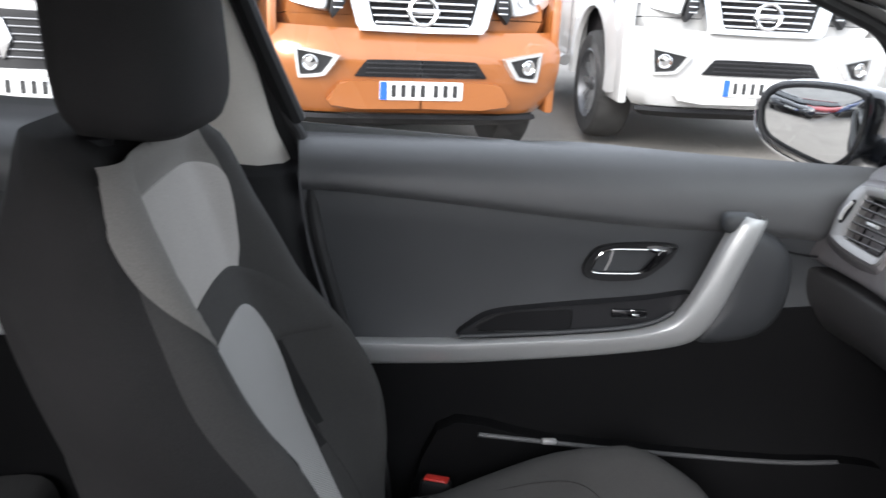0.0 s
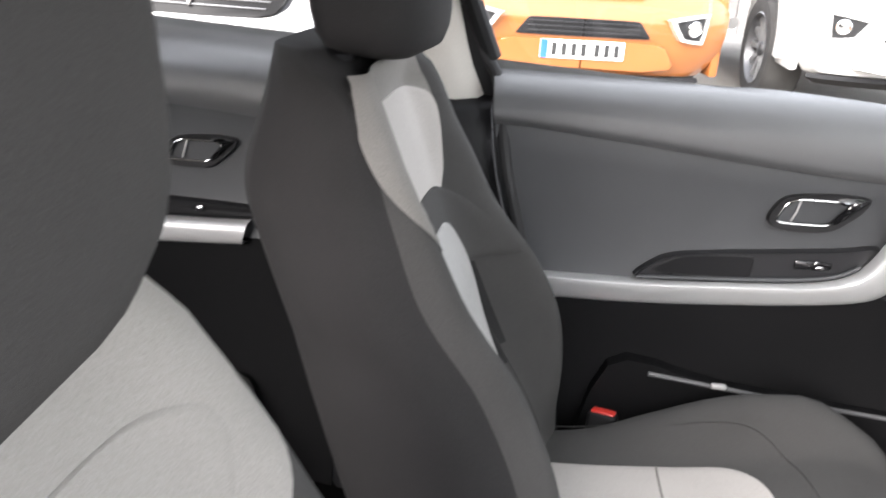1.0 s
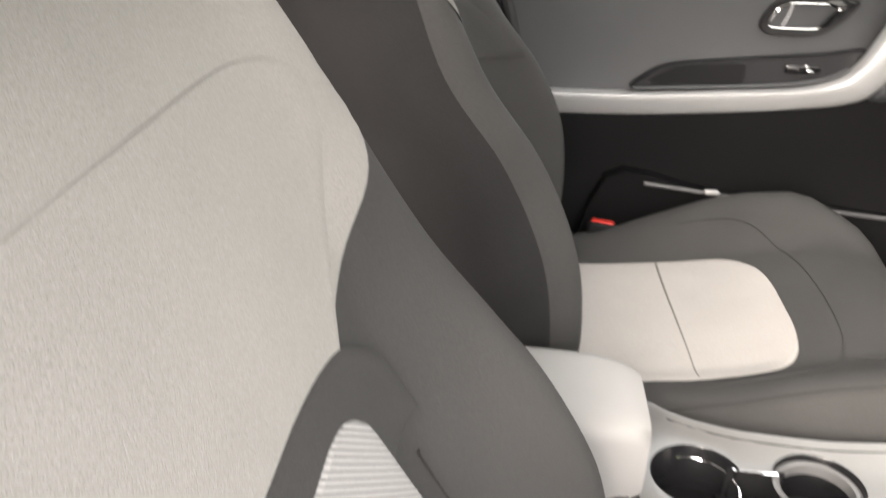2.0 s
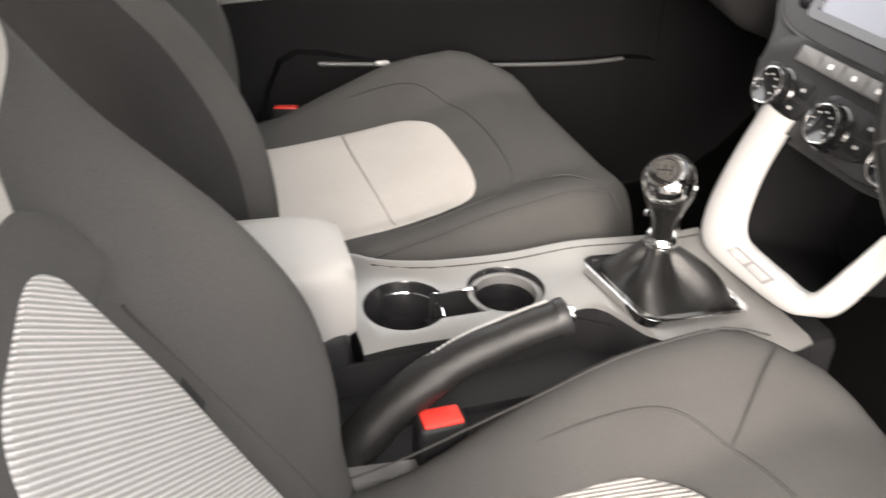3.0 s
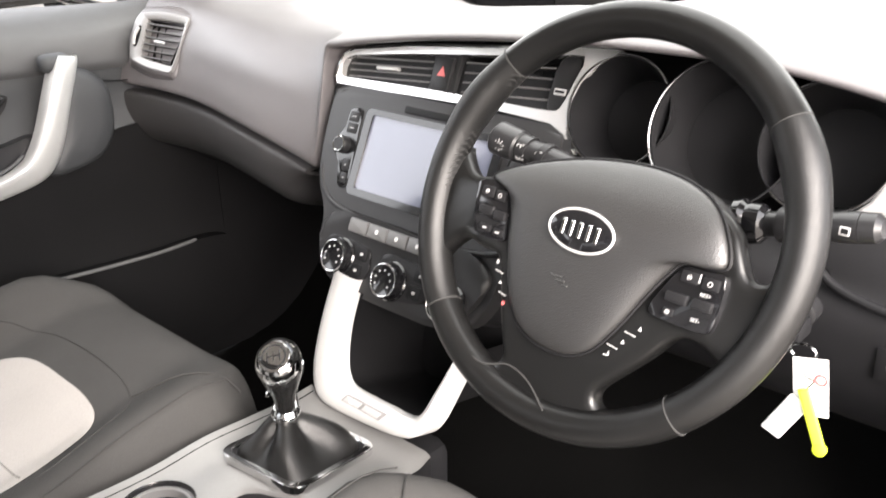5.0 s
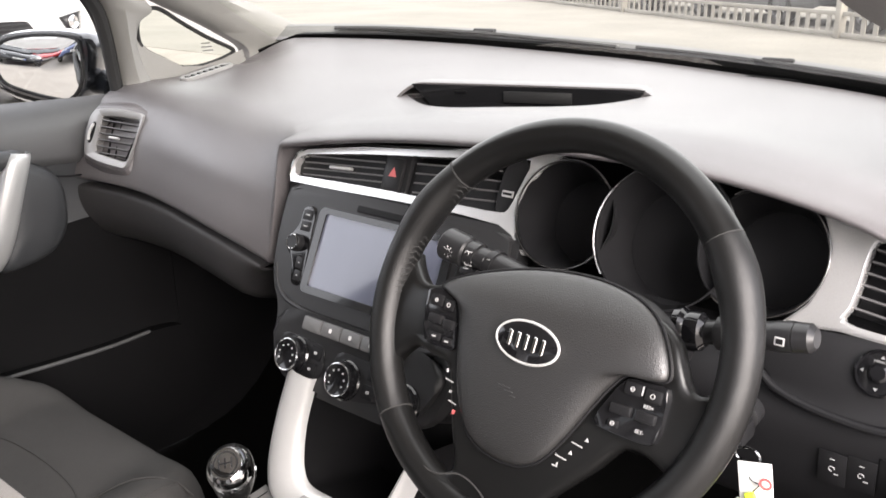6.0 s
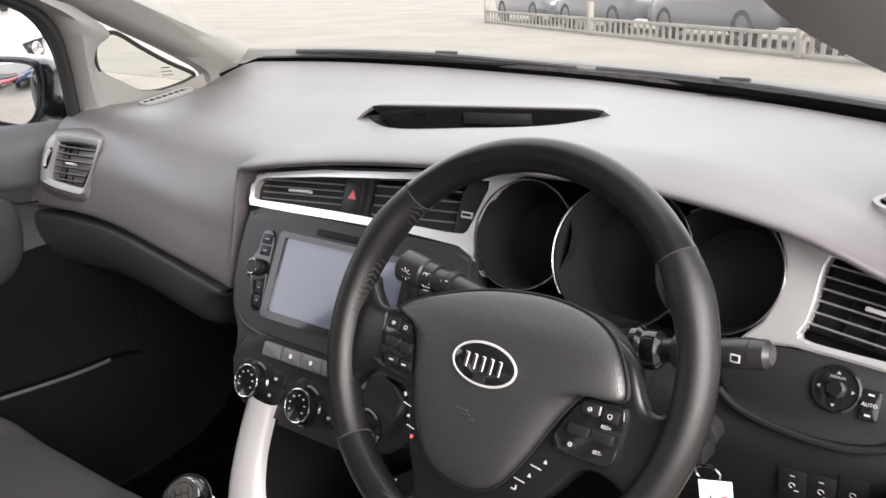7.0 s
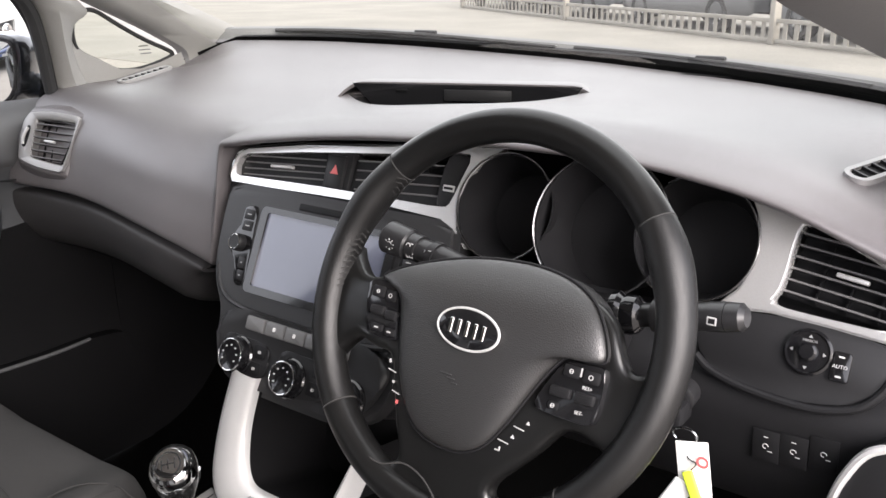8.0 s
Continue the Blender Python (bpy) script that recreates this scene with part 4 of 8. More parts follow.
def console_z(y):
    """Height of the console's top: level at the cup holders, falling towards the bin."""
    return curve_at([(-0.42, 0.545), (-0.20, 0.545), (-0.13, 0.5475), (-0.054, 0.5400), (0.02, 0.529), (0.07, 0.524)], y)


bm = bmesh.new()
rows = []
for k in range(49):
    y = 0.062 - 0.0093 * k
    zr = console_z(y)
    lx = curve_at([(-0.40, -0.128), (-0.363, -0.118), (-0.345, -0.104), (-0.315, -0.090), (-0.27, -0.080), (-0.20, -0.076), (-0.10, -0.080), (-0.03, -0.086), (0.07, -0.105)], y)
    rx = curve_at(CONSOLE_EDGE, y)
    rows.append([Vector((lx - 0.004, y, zr - 0.20)), Vector((lx - 0.002, y, zr - 0.02)), Vector((lx, y, zr - 0.002)), Vector((lx + 0.005, y, zr + 0.007)), Vector((lx + 0.013, y, zr + 0.006)), Vector((lx + 0.020, y, zr)), Vector((lerp(lx, rx, 0.5), y, zr - 0.001)), Vector((rx - 0.008, y, zr)), Vector((rx, y, zr - 0.004)), Vector((rx + 0.002, y, zr - 0.20))])
loft(bm, rows, closed_rows=True, cap=True)
bm.normal_update()
bmesh.ops.recalc_face_normals(bm, faces=bm.faces)
for f in bm.faces:
    f.material_index = 1 if abs(f.normal.z) < 0.5 else 0
top = part("console_top", bm, (M_CONSOLE, M_PANEL), console, "satin grey upper surface", sharp=50)
cut = bpy.data.meshes.new("cutter")
cb = bmesh.new()
for c, r in (((-0.014, -0.328), 0.0425), ((-0.016, -0.219), 0.0410)):
    bmesh.ops.create_cone(cb, cap_ends=True, segments=36, radius1=r, radius2=r, depth=0.16, matrix=Matrix.Translation((*c, ZC)))
cut_c = bmesh.new()
box(cut_c, (-0.006, -0.272, ZC), (0.046, 0.07, 0.10))
cut_mid = bpy.data.meshes.new("cutter")
bmesh.ops.recalc_face_normals(cut_c, faces=cut_c.faces)
cut_c.to_mesh(cut_mid)
cut_c.free()
bmesh.ops.recalc_face_normals(cb, faces=cb.faces)
cb.to_mesh(cut)
cb.free()


cut_holes(top, cut)
cut_holes(top, cut_mid)
for c, r, lip in (((-0.014, -0.328), 0.0425, 0.0), ((-0.016, -0.219), 0.0410, 0.012)):
    mcup = Matrix.Translation((*c, ZC))
    bm = bmesh.new()
    # the wall leaves the side towards the channel open
    turn = [radians(9 * j) for j in range(40)]
    free = lambda a: abs(c[0] + r * math.cos(a) + 0.006) > 0.021 or (math.sin(a) > 0) == (c[1] > -0.27)
    for p, q in zip(((r, 0.0005), (r - 0.0015, -0.002), (r - 0.003, -0.014), (r - 0.006, -0.018), (r - 0.009, -0.072)), ((r - 0.0015, -0.002), (r - 0.003, -0.014), (r - 0.006, -0.018), (r - 0.009, -0.072), (0.001, -0.072))):
        for a0, a1 in zip(turn, turn[1:] + turn[:1]):
            if p[1] > -0.02 and not (free(a0) and free(a1)):
                continue
            bm.faces.new([bm.verts.new(mcup @ Vector((w * math.cos(a), w * math.sin(a), h))) for (w, h), a in ((p, a0), (p, a1), (q, a1), (q, a0))])
    bmesh.ops.remove_doubles(bm, verts=bm.verts, dist=0.00002)
    cup = part("cup_holder", bm, M_CUP, console, "deep glossy black cup holder")
    bm = bmesh.new()
    tube(bm, [mcup @ Vector(((r - 0.0030) * math.cos(radians(a)), (r - 0.0030) * math.sin(radians(a)), -0.0125)) for a in range(70, 200, 6)], 0.0011, 6)
    part("rim", bm, M_CHROME, cup, "thin bright step line")
    if lip:
        bm = bmesh.new()
        revolve(bm, [(r - 0.0015, -0.006), (r - 0.0050, -0.0045), (r - 0.0078, -0.0060), (r - 0.0085, -0.016)], mcup, 40, False)
        part("insert_ring", bm, M_BUTTON, cup, "satin grey insert ring")
bm = bmesh.new()
box(bm, (-0.006, -0.272, ZC - 0.034), (0.046, 0.062, 0.002))
for sx in (-1, 1):
    box(bm, (-0.006 + sx * 0.0235, -0.272, ZC - 0.019), (0.002, 0.052, 0.034))
part("cup_channel", bm, M_VOID, console, "black channel between the cup holders")
bm = bmesh.new()
tube(bm, [(-0.0285, -0.293, ZC - 0.003), (-0.0285, -0.252, ZC - 0.003)], 0.0016, 6)
part("channel_edge", bm, M_CHROME, console, "bright channel edge")
bm = bmesh.new()
tube(bm, [Vector((curve_at([(-0.345, -0.104), (-0.315, -0.090), (-0.27, -0.080), (-0.20, -0.076), (-0.10, -0.080), (-0.03, -0.086), (0.07, -0.105)], y) + 0.0145, y, console_z(y) + 0.0035)) for y in [0.055 - 0.02 * k for k in range(21)]], 0.0013, 6)
part("lip_groove", bm, M_BLACK, console, "dark groove inside the console lip")
# driver-side flank, carrying the hand brake
bm = bmesh.new()
rows = []
for k in range(15):
    y = -0.06 - 0.034 * k
    rx = min(curve_at(CONSOLE_EDGE, y), 0.10)
    rows.append([Vector((rx + 0.001, y, ZC - 0.012)), Vector((rx + 0.006, y, ZC - 0.05)), Vector((0.085, y, ZC - 0.058)), Vector((0.148, y, ZC - 0.055)), Vector((0.160, y, ZC - 0.065)), Vector((0.165, y, 0.30))])
loft(bm, rows)
thicken(bm, 0.004)
part("console_flank", bm, M_VOID, console, "black console side well")
bm = bmesh.new()
box(bm, (0.075, -0.445, 0.500), (0.075, 0.05, 0.02), 0.006)
part("flank_insert", bm, M_CONSOLE, console, "grey plastic insert by the brake")
bm = bmesh.new()
loft(bm, [[Vector((x, y, z + 0.10 * max(0.0, -0.33 - y))) for x, z in ((0.143, 0.488), (0.150, 0.4955), (0.168, 0.4950), (0.173, 0.485))] for y in [-0.16 - 0.02 * k for k in range(15)]])
thicken(bm, 0.003)
part("flank_top", bm, M_CONSOLE, console, "satin grey strip beside the hand brake")
bm = bmesh.new()
box(bm, (0.0, -0.18, 0.35), (0.20, 0.62, 0.30), 0.02)
part("console_core", bm, M_BLACK, console, "black tunnel sides")

armrest = thing("armrest", "padded grey centre armrest behind the cup holders", "armrest", (0.0, -0.55, 0.52))
bm = bmesh.new()
rows = []
for f, s in ((0, 0.80), (0.015, 0.93), (0.04, 1.0), (0.2, 1.0), (0.30, 0.98), (0.325, 0.9)):
    y = -0.388 - f
    z0, z1 = 0.545 + 0.03 * f, 0.640 + 0.03 * f
    w = 0.060 * s
    cz, hz = (z0 + z1) / 2, (z1 - z0) / 2 * s
    rows.append([Vector((-0.008 + w * math.copysign(abs(math.cos(a)) ** 0.35, math.cos(a)), y, cz + hz * math.copysign(abs(math.sin(a)) ** 0.35, math.sin(a)))) for a in [2 * math.pi * j / 32 for j in range(32)]])
loft(bm, rows, closed_rows=True, cap=True)
part("lid", bm, M_ARMREST, armrest, "grained grey vinyl lid", sharp=60)
bm = bmesh.new()
box(bm, (-0.012, -0.56, 0.47), (0.128, 0.33, 0.20), 0.012)
part("bin", bm, M_PANEL, armrest)

# ---- gear lever ----
gear = thing("gear_lever", "chrome-topped manual gear lever in a black gaiter", "gear lever", (0.017, -0.05, ZC))
gm = Matrix.Translation((0.020, -0.054, 0.5425)) @ Matrix.Rotation(radians(7), 4, "Z") @ Matrix.Rotation(-0.148, 4, "X")
bm = bmesh.new()
frame_bm(bm, rounded(-0.065, -0.070, 0.065, 0.070, 0.020, 6), rounded(-0.0560, -0.0610, 0.0560, 0.0610, 0.014, 6), -0.006, 0.0055, gm)
bmesh.ops.bevel(bm, geom=bm.edges[:], offset=0.0014, segments=2, affect="EDGES")
part("gaiter_frame", bm, M_CHROME, gear, "bright chrome gaiter surround")
bm = bmesh.new()
slab(bm, rounded(-0.064, -0.069, 0.064, 0.069, 0.019), -0.010, 0.0015, gm)
part("gaiter_base", bm, M_BLACK, gear, "black base plate")
NECK, HEAD = Vector((0.0095, -0.060, 0.592)), Vector((0.0270, -0.0745, 0.676))
rows = []
bm = bmesh.new()
for k in range(17):
    f = k / 16
    row = []
    for j in range(56):
        a = 2 * math.pi * j / 56
        sq = (abs(math.cos(a)) ** 5 + abs(math.sin(a)) ** 5) ** -0.2
        base = gm @ Vector((0.0555 * sq * math.cos(a), 0.0605 * sq * math.sin(a), 0.002))
        top_ = NECK + 0.0145 * Vector((math.cos(a), math.sin(a), 0))
        p = base.lerp(top_, f ** 1.15)
        p.z = lerp(base.z, top_.z, f ** 0.95)
        crease = math.sin(math.pi * f) ** 0.8
        # soft corner pleats and a few deeper creases
        fold = -0.0050 * crease * math.cos(4 * a) + 0.0055 * crease * math.sin(3 * a - 2.6 * f + 0.6) - 0.0085 * crease * max(0.0, math.cos(2.5 * a + 1.2)) ** 4
        out = Vector((math.cos(a), math.sin(a), 0.35))
        row.append(p + fold * out)
    rows.append(row)
loft(bm, rows, closed_rows=True)
part("gaiter", bm, M_BOOT, gear, "folded black leatherette gaiter", sharp=70)
stem = (HEAD - NECK).normalized()
gk = Matrix.Translation(NECK) @ stem.to_track_quat("Z", "Y").to_matrix().to_4x4()
bm = bmesh.new()
revolve(bm, [(0.0135, -0.003), (0.0168, -0.001), (0.0172, 0.004), (0.0160, 0.008), (0.0148, 0.009), (0.0155, 0.0115), (0.0130, 0.014)], gk, 28)
part("collar", bm, M_CHROME, gear, "chrome collar")
# an egg-shaped head, wider from front to back, on a waisted grip
kh = gk @ Matrix.Diagonal((1.0, 1.10, 1, 1))
bm = bmesh.new()
revolve(bm, [(0.0120, 0.010), (0.0118, 0.022), (0.0130, 0.034), (0.0160, 0.045), (0.0200, 0.056), (0.0232, 0.068), (0.0245, 0.080), (0.0240, 0.091), (0.0220, 0.099), (0.0205, 0.101)], kh, 36)
part("grip", bm, M_KNOB, gear, "glossy black grip", sharp=60)
# the cap sits askew, tipped to the passenger side and back
kc = kh @ Matrix.Translation((0, 0, 0.080)) @ Matrix.Rotation(radians(22), 4, Vector((0.85, -0.52, 0)))
bm = bmesh.new()
revolve(bm, [(0.0244, 0.004), (0.0249, 0.008), (0.0240, 0.015), (0.0212, 0.0215), (0.0172, 0.0248), (0.0164, 0.0236), (0.0005, 0.0240)], kc, 36)
knob = part("knob_cap", bm, M_CHROME, gear, "mirror chrome knob cap", sharp=50)
bm = bmesh.new()
revolve(bm, [(0.0162, 0.0232), (0.0155, 0.0246), (0.0080, 0.0262), (0.0005, 0.0266)], kc, 30)
part("shift_disc", bm, M_CHROME, knob, "polished shift pattern disc")
bm = bmesh.new()
gt = kc @ Matrix.Translation((0, 0, 0.0264))
for u in (-0.007, 0, 0.007):
    box(bm, (u, 0, 0.0), (0.0013, 0.011, 0.0008), 0, gt)
box(bm, (0.0, 0, 0.0), (0.015, 0.0013, 0.0008), 0, gt)
tube(bm, [gt @ Vector((0.0128 * math.cos(radians(12 * k)), 0.0128 * math.sin(radians(12 * k)), -0.0012)) for k in range(30)], 0.0010, 6, True)
part("shift_pattern", bm, M_BLACK, knob, "engraved shift pattern")
bm = bmesh.new()
loft(bm, [[gk @ Vector((x, y + e, z)) for e in (-w, -w * 0.4, w * 0.4, w)] for x, y, z, w in ((0.0240, 0.004, 0.078, 0.003), (0.0238, 0.006, 0.068, 0.0042), (0.0205, 0.008, 0.057, 0.0040), (0.0165, 0.008, 0.046, 0.0030), (0.0138, 0.006, 0.034, 0.0026), (0.0132, 0.003, 0.022, 0.0034), (0.0142, 0.000, 0.012, 0.0040))])
thicken(bm, 0.0016)
part("grip_trim", bm, M_CHROME, gear, "curved chrome strip on the grip")
bm = bmesh.new()
box(bm, (-0.0170, -0.008, 0.044), (0.004, 0.007, 0.004), 0.0012, gk)
part("reverse_catch", bm, M_CHROME, gear, "small chrome reverse catch")

# ---- hand brake ----
brake = thing("hand_brake", "black leather hand brake lever with pale stitching", "hand brake", (0.11, -0.42, 0.49))
line = smooth_line([(0.128, -0.425, 0.492), (0.126, -0.375, 0.542), (0.124, -0.32, 0.578), (0.124, -0.270, 0.596), (0.126, -0.226, 0.609)], 6)
bm = bmesh.new()
tube(bm, line, [0.0225] * 5 + [0.0205] * 6 + [0.0185] * 6 + [0.0170] * (len(line) - 17), 16, flat=0.9)
part("grip", bm, M_GRIP, brake, "stitched black leather grip", sharp=60)
bm = bmesh.new()
for k in range(4, len(line) - 2):
    for f in (0.0, 0.5):
        p = line[k].lerp(line[k + 1], f)
        box(bm, (0, 0, 0), (0.0018, 0.0042, 0.0014), 0, Matrix.Translation(p + Vector((-0.0085, -0.004, 0.0150))) @ Matrix.Rotation(0.6, 4, "Z"))
part("stitching", bm, M_THREAD, brake, "pale stitches along the top")
bm = bmesh.new()
d = (line[-1] - line[-2]).normalized()
mb = Matrix.Translation(line[-1]) @ d.to_track_quat("Z", "Y").to_matrix().to_4x4()
revolve(bm, [(0.0168, -0.003), (0.0174, 0.002), (0.0168, 0.006), (0.0120, 0.008)], mb, 24)
part("end_ring", bm, M_PANEL, brake)
bm = bmesh.new()
revolve(bm, [(0.0075, 0.004), (0.0075, 0.011), (0.006, 0.0135), (0.0005, 0.014)], mb, 20)
part("release_button", bm, M_CHROME, brake, "chrome release button")


def buckle(c, yaw, tilt, name="seat_belt_buckle"):
    """A belt buckle: a black stalk and body with a red push button."""
    b = thing(name, "black seat belt buckle with a red release button", "buckle", c, group="seat belt buckles")
    m = Matrix.Translation(c) @ Matrix.Rotation(radians(yaw), 4, "Z") @ Matrix.Rotation(radians(tilt), 4, "X")
    bm = bmesh.new()
    box(bm, (0, 0, 0.0), (0.044, 0.028, 0.072), 0.006, m, 3)
    part("body", bm, M_BLACK, b)
    bm = bmesh.new()
    box(bm, (0, 0.001, 0.0362), (0.035, 0.022, 0.005), 0.002, m, 2)
    part("release_button", bm, M_RED, b, "bright red release button")
    bm = bmesh.new()
    box(bm, (0, 0, -0.07), (0.03, 0.010, 0.08), 0.003, m)
    part("stalk", bm, M_RUBBER, b)
    return b


buckle((0.150, -0.340, 0.507), -90, 0)
buckle((-0.622, -0.362, 0.478), 75, -12)

# ---- steering wheel ----
WT = radians(24.36)
W = Matrix(((1, 0, 0, 0.36), (0, math.sin(WT), -math.cos(WT), 0.019), (0, math.cos(WT), math.sin(WT), 0.898), (0, 0, 0, 1)))
wheel = thing("steering_wheel", "black leather three-spoke steering wheel with switch pods", "steering wheel", tuple(W.translation))
WR = 0.1712


def rim_pt(a, n=0.0, r=WR):
    return W @ Vector((r * math.sin(radians(a)), r * math.cos(radians(a)), n))


for a0, a1, mat, name in ((-46, 52, M_LEATHER_WORN, "rim_top"), (52, 138, M_LEATHER, "rim_side"), (138, 229, M_LEATHER_WORN, "rim_bottom"), (229, 314, M_LEATHER, "rim_side")):
    bm = bmesh.new()
    n = 30
    pts = [rim_pt(lerp(a0, a1, k / n)) for k in range(n + 1)]
    rad = []
    for k in range(n + 1):
        a = lerp(a0, a1, k / n)
        thumb = math.exp(-(((abs(((a + 180) % 360) - 180)) - 62) / 9) ** 2)
        rad.append(0.0155 + 0.0018 * thumb)
    tube(bm, pts, rad, 18, normal=W.to_3x3() @ Vector((0, 0, 1)), flat=1.08, cap=False)
    part(name, bm, mat, wheel, "black leather rim section", sharp=80)
for a in (-46, 52, 138, 229):
    bm = bmesh.new()
    p, t = rim_pt(a), (rim_pt(a + 1) - rim_pt(a - 1)).normalized()
    out = (p - W.translation).normalized()
    nn = out.cross(t)
    tube(bm, [p + 0.0157 * (math.cos(radians(20 * k)) * out + 1.08 * math.sin(radians(20 * k)) * nn) for k in range(18)], 0.0008, 6, True)
    part("rim_seam", bm, M_SEAM, wheel)

# lacing along the inner side of the upper left rim
for k in range(22):
    a = -92 + 2.1 * k
    bm = bmesh.new()
    tube(bm, [rim_pt(a, 0.0105, WR - 0.0118), rim_pt(a + 1.3, 0.0040, WR - 0.0155), rim_pt(a + 0.2, -0.0030, WR - 0.0160)], 0.0007, 5)
    part("lacing", bm, M_SEAM, wheel)

# moulded spokes in one piece: two side spokes and a lower one
def pad_lean(v):
    """How far the pad falls back above its middle."""
    return 6.0 * max(0.0, v + 0.004) ** 2


def hub_shape(u, v):
    """Height of the moulded spokes above the wheel's plane."""
    r = math.hypot(u, v + 0.02)
    return lerp(0.0135, 0.0045, ramp_in(r, 0.085, 0.155)) - pad_lean(v)


def ramp_in(x, a, b):
    t = min(1.0, max(0.0, (x - a) / (b - a)))
    return t * t * (3 - 2 * t)


spoke_line = [(0.0, 0.040), (0.060, 0.042), (0.098, 0.036), (0.120, 0.022), (0.131, 0.004), (0.139, -0.010), (0.149, -0.013), (0.158, -0.006), (0.168, 0.010), (0.171, -0.020), (0.165, -0.055), (0.152, -0.084), (0.140, -0.082), (0.127, -0.074), (0.112, -0.069), (0.099, -0.073), (0.083, -0.094), (0.064, -0.115), (0.050, -0.131), (0.049, -0.142), (0.062, -0.152), (0.060, -0.166), (0.030, -0.173), (-0.002, -0.174), (-0.036, -0.172), (-0.064, -0.164), (-0.068, -0.152), (-0.052, -0.142), (-0.049, -0.131), (-0.057, -0.108), (-0.066, -0.080), (-0.078, -0.053), (-0.100, -0.050), (-0.122, -0.046), (-0.140, -0.060), (-0.155, -0.078), (-0.170, -0.040), (-0.172, 0.000), (-0.166, 0.038), (-0.152, 0.026), (-0.136, 0.013), (-0.116, 0.013), (-0.090, 0.024), (-0.050, 0.036)]
line = soft_outline(spoke_line, 3)
k = len(line)
rows = [[], [], [], [], []]
for i, (u, v) in enumerate(line):
    (u0, v0), (u1, v1) = line[i - 1], line[(i + 1) % k]
    d = Vector((u1 - u0, v1 - v0)).normalized()
    inn = Vector((d.y, -d.x))
    h = hub_shape(u, v)
    for row, off, drop in zip(rows, (0.0015, 0.0, 0.0016, 0.005, 0.010), (0.020, 0.007, 0.0025, 0.0005, 0.0)):
        row.append(W @ Vector((u + off * inn.x, v + off * inn.y, h - drop)))
bm = bmesh.new()
loft(bm, rows, closed_rows=True)
inner = [v for v in bm.verts][-k:]
bmesh.ops.triangle_fill(bm, use_beauty=True, edges=list({e for v in inner for e in v.link_edges if all(q in inner for q in e.verts)}))
part("spokes", bm, M_LEATHER_WORN, wheel, "black moulded three-spoke centre", sharp=60)
bm = bmesh.new()
tube(bm, smooth_line([W @ Vector(p) for p in ((-0.083, -0.143, 0.013), (-0.060, -0.147, 0.0125), (-0.036, -0.140, 0.0105), (-0.012, -0.147, 0.0105), (0.012, -0.163, 0.016))], 6), 0.0009, 6)
part("spoke_seam", bm, M_SEAM, wheel)

# airbag pad
pad = soft_outline([(-0.070, 0.0335), (-0.021, 0.0485), (0.030, 0.0535), (0.072, 0.0480), (0.101, 0.034), (0.119, 0.012), (0.1255, -0.008), (0.112, -0.0125), (0.093, -0.0135), (0.082, -0.026), (0.071, -0.045), (0.054, -0.078), (0.035, -0.104), (0.008, -0.114), (-0.028, -0.108), (-0.051, -0.083), (-0.065, -0.048), (-0.074, -0.010), (-0.084, 0.006), (-0.103, 0.0155)], 4)
def eased(ring, times):
    """Rounds off a closed ring of (u, v) by averaging neighbours."""
    n = len(ring)
    for _ in range(times):
        ring = [((ring[i - 1][0] + 2 * ring[i][0] + ring[(i + 1) % n][0]) / 4, (ring[i - 1][1] + 2 * ring[i][1] + ring[(i + 1) % n][1]) / 4) for i in range(n)]
    return ring


rows, ring = [], pad
for shrink, times, h in ((1.0, 0, -0.02), (1.0, 0, 0.0135), (0.988, 0, 0.0172), (0.97, 1, 0.0195), (0.95, 4, 0.0214), (0.93, 10, 0.0232), (0.90, 24, 0.0249), (0.86, 40, 0.0264), (0.80, 60, 0.0275), (0.70, 80, 0.0283), (0.55, 80, 0.0288), (0.35, 80, 0.0291), (0.03, 80, 0.0293)):
    cu, cv = sum(q[0] for q in ring) / len(ring), sum(q[1] for q in ring) / len(ring)
    ring = eased([(cu + (u - cu) * shrink, cv + (v - cv) * shrink) for u, v in ring], times)
    rows.append([W @ Vector((u, v, h - pad_lean(v))) for u, v in ring])
bm = bmesh.new()
loft(bm, rows, closed_rows=True, cap=True)
part("airbag_pad", bm, M_PAD, wheel, "grained dark grey airbag cover", sharp=70)
bm = bmesh.new()
tube(bm, [W @ Vector((0.012 + (u - 0.012) * 1.010, -0.028 + (v + 0.028) * 1.010, 0.0142 - pad_lean(v))) for u, v in pad], 0.0013, 6, True)
part("pad_gap", bm, M_BLACK, wheel)
# oval badge: a plain chrome-edged shape with plain bars
mo = W @ Matrix.Translation((0.0088, -0.0115, 0.0296)) @ Matrix.Rotation(radians(-2), 4, "Z")
bm = bmesh.new()
oval = [(0.0305 * math.cos(radians(8 * k)), 0.0170 * math.sin(radians(8 * k))) for k in range(45)]
dome(bm, oval, mo, [(1.0, -0.004), (1.0, 0.002), (0.93, 0.003), (0.5, 0.0035), (0.02, 0.0036)])
badge = part("badge", bm, M_GLOSS, wheel, "oval black badge with a chrome rim")
bm = bmesh.new()
tube(bm, [mo @ Vector((u, v, 0.002)) for u, v in oval], 0.0012, 8, True)
part("badge_rim", bm, M_SILVER, badge, "chrome badge rim")
for u in (-0.0170, -0.0085, 0.0, 0.0085, 0.0170):
    bm = bmesh.new()
    box(bm, (u * 0.95, 0, 0.0042), (0.0034, 0.0128, 0.0012), 0.0004, mo, 1)
    part("badge_bar", bm, M_CHROME, badge, "plain chrome bar")
bm = bmesh.new()
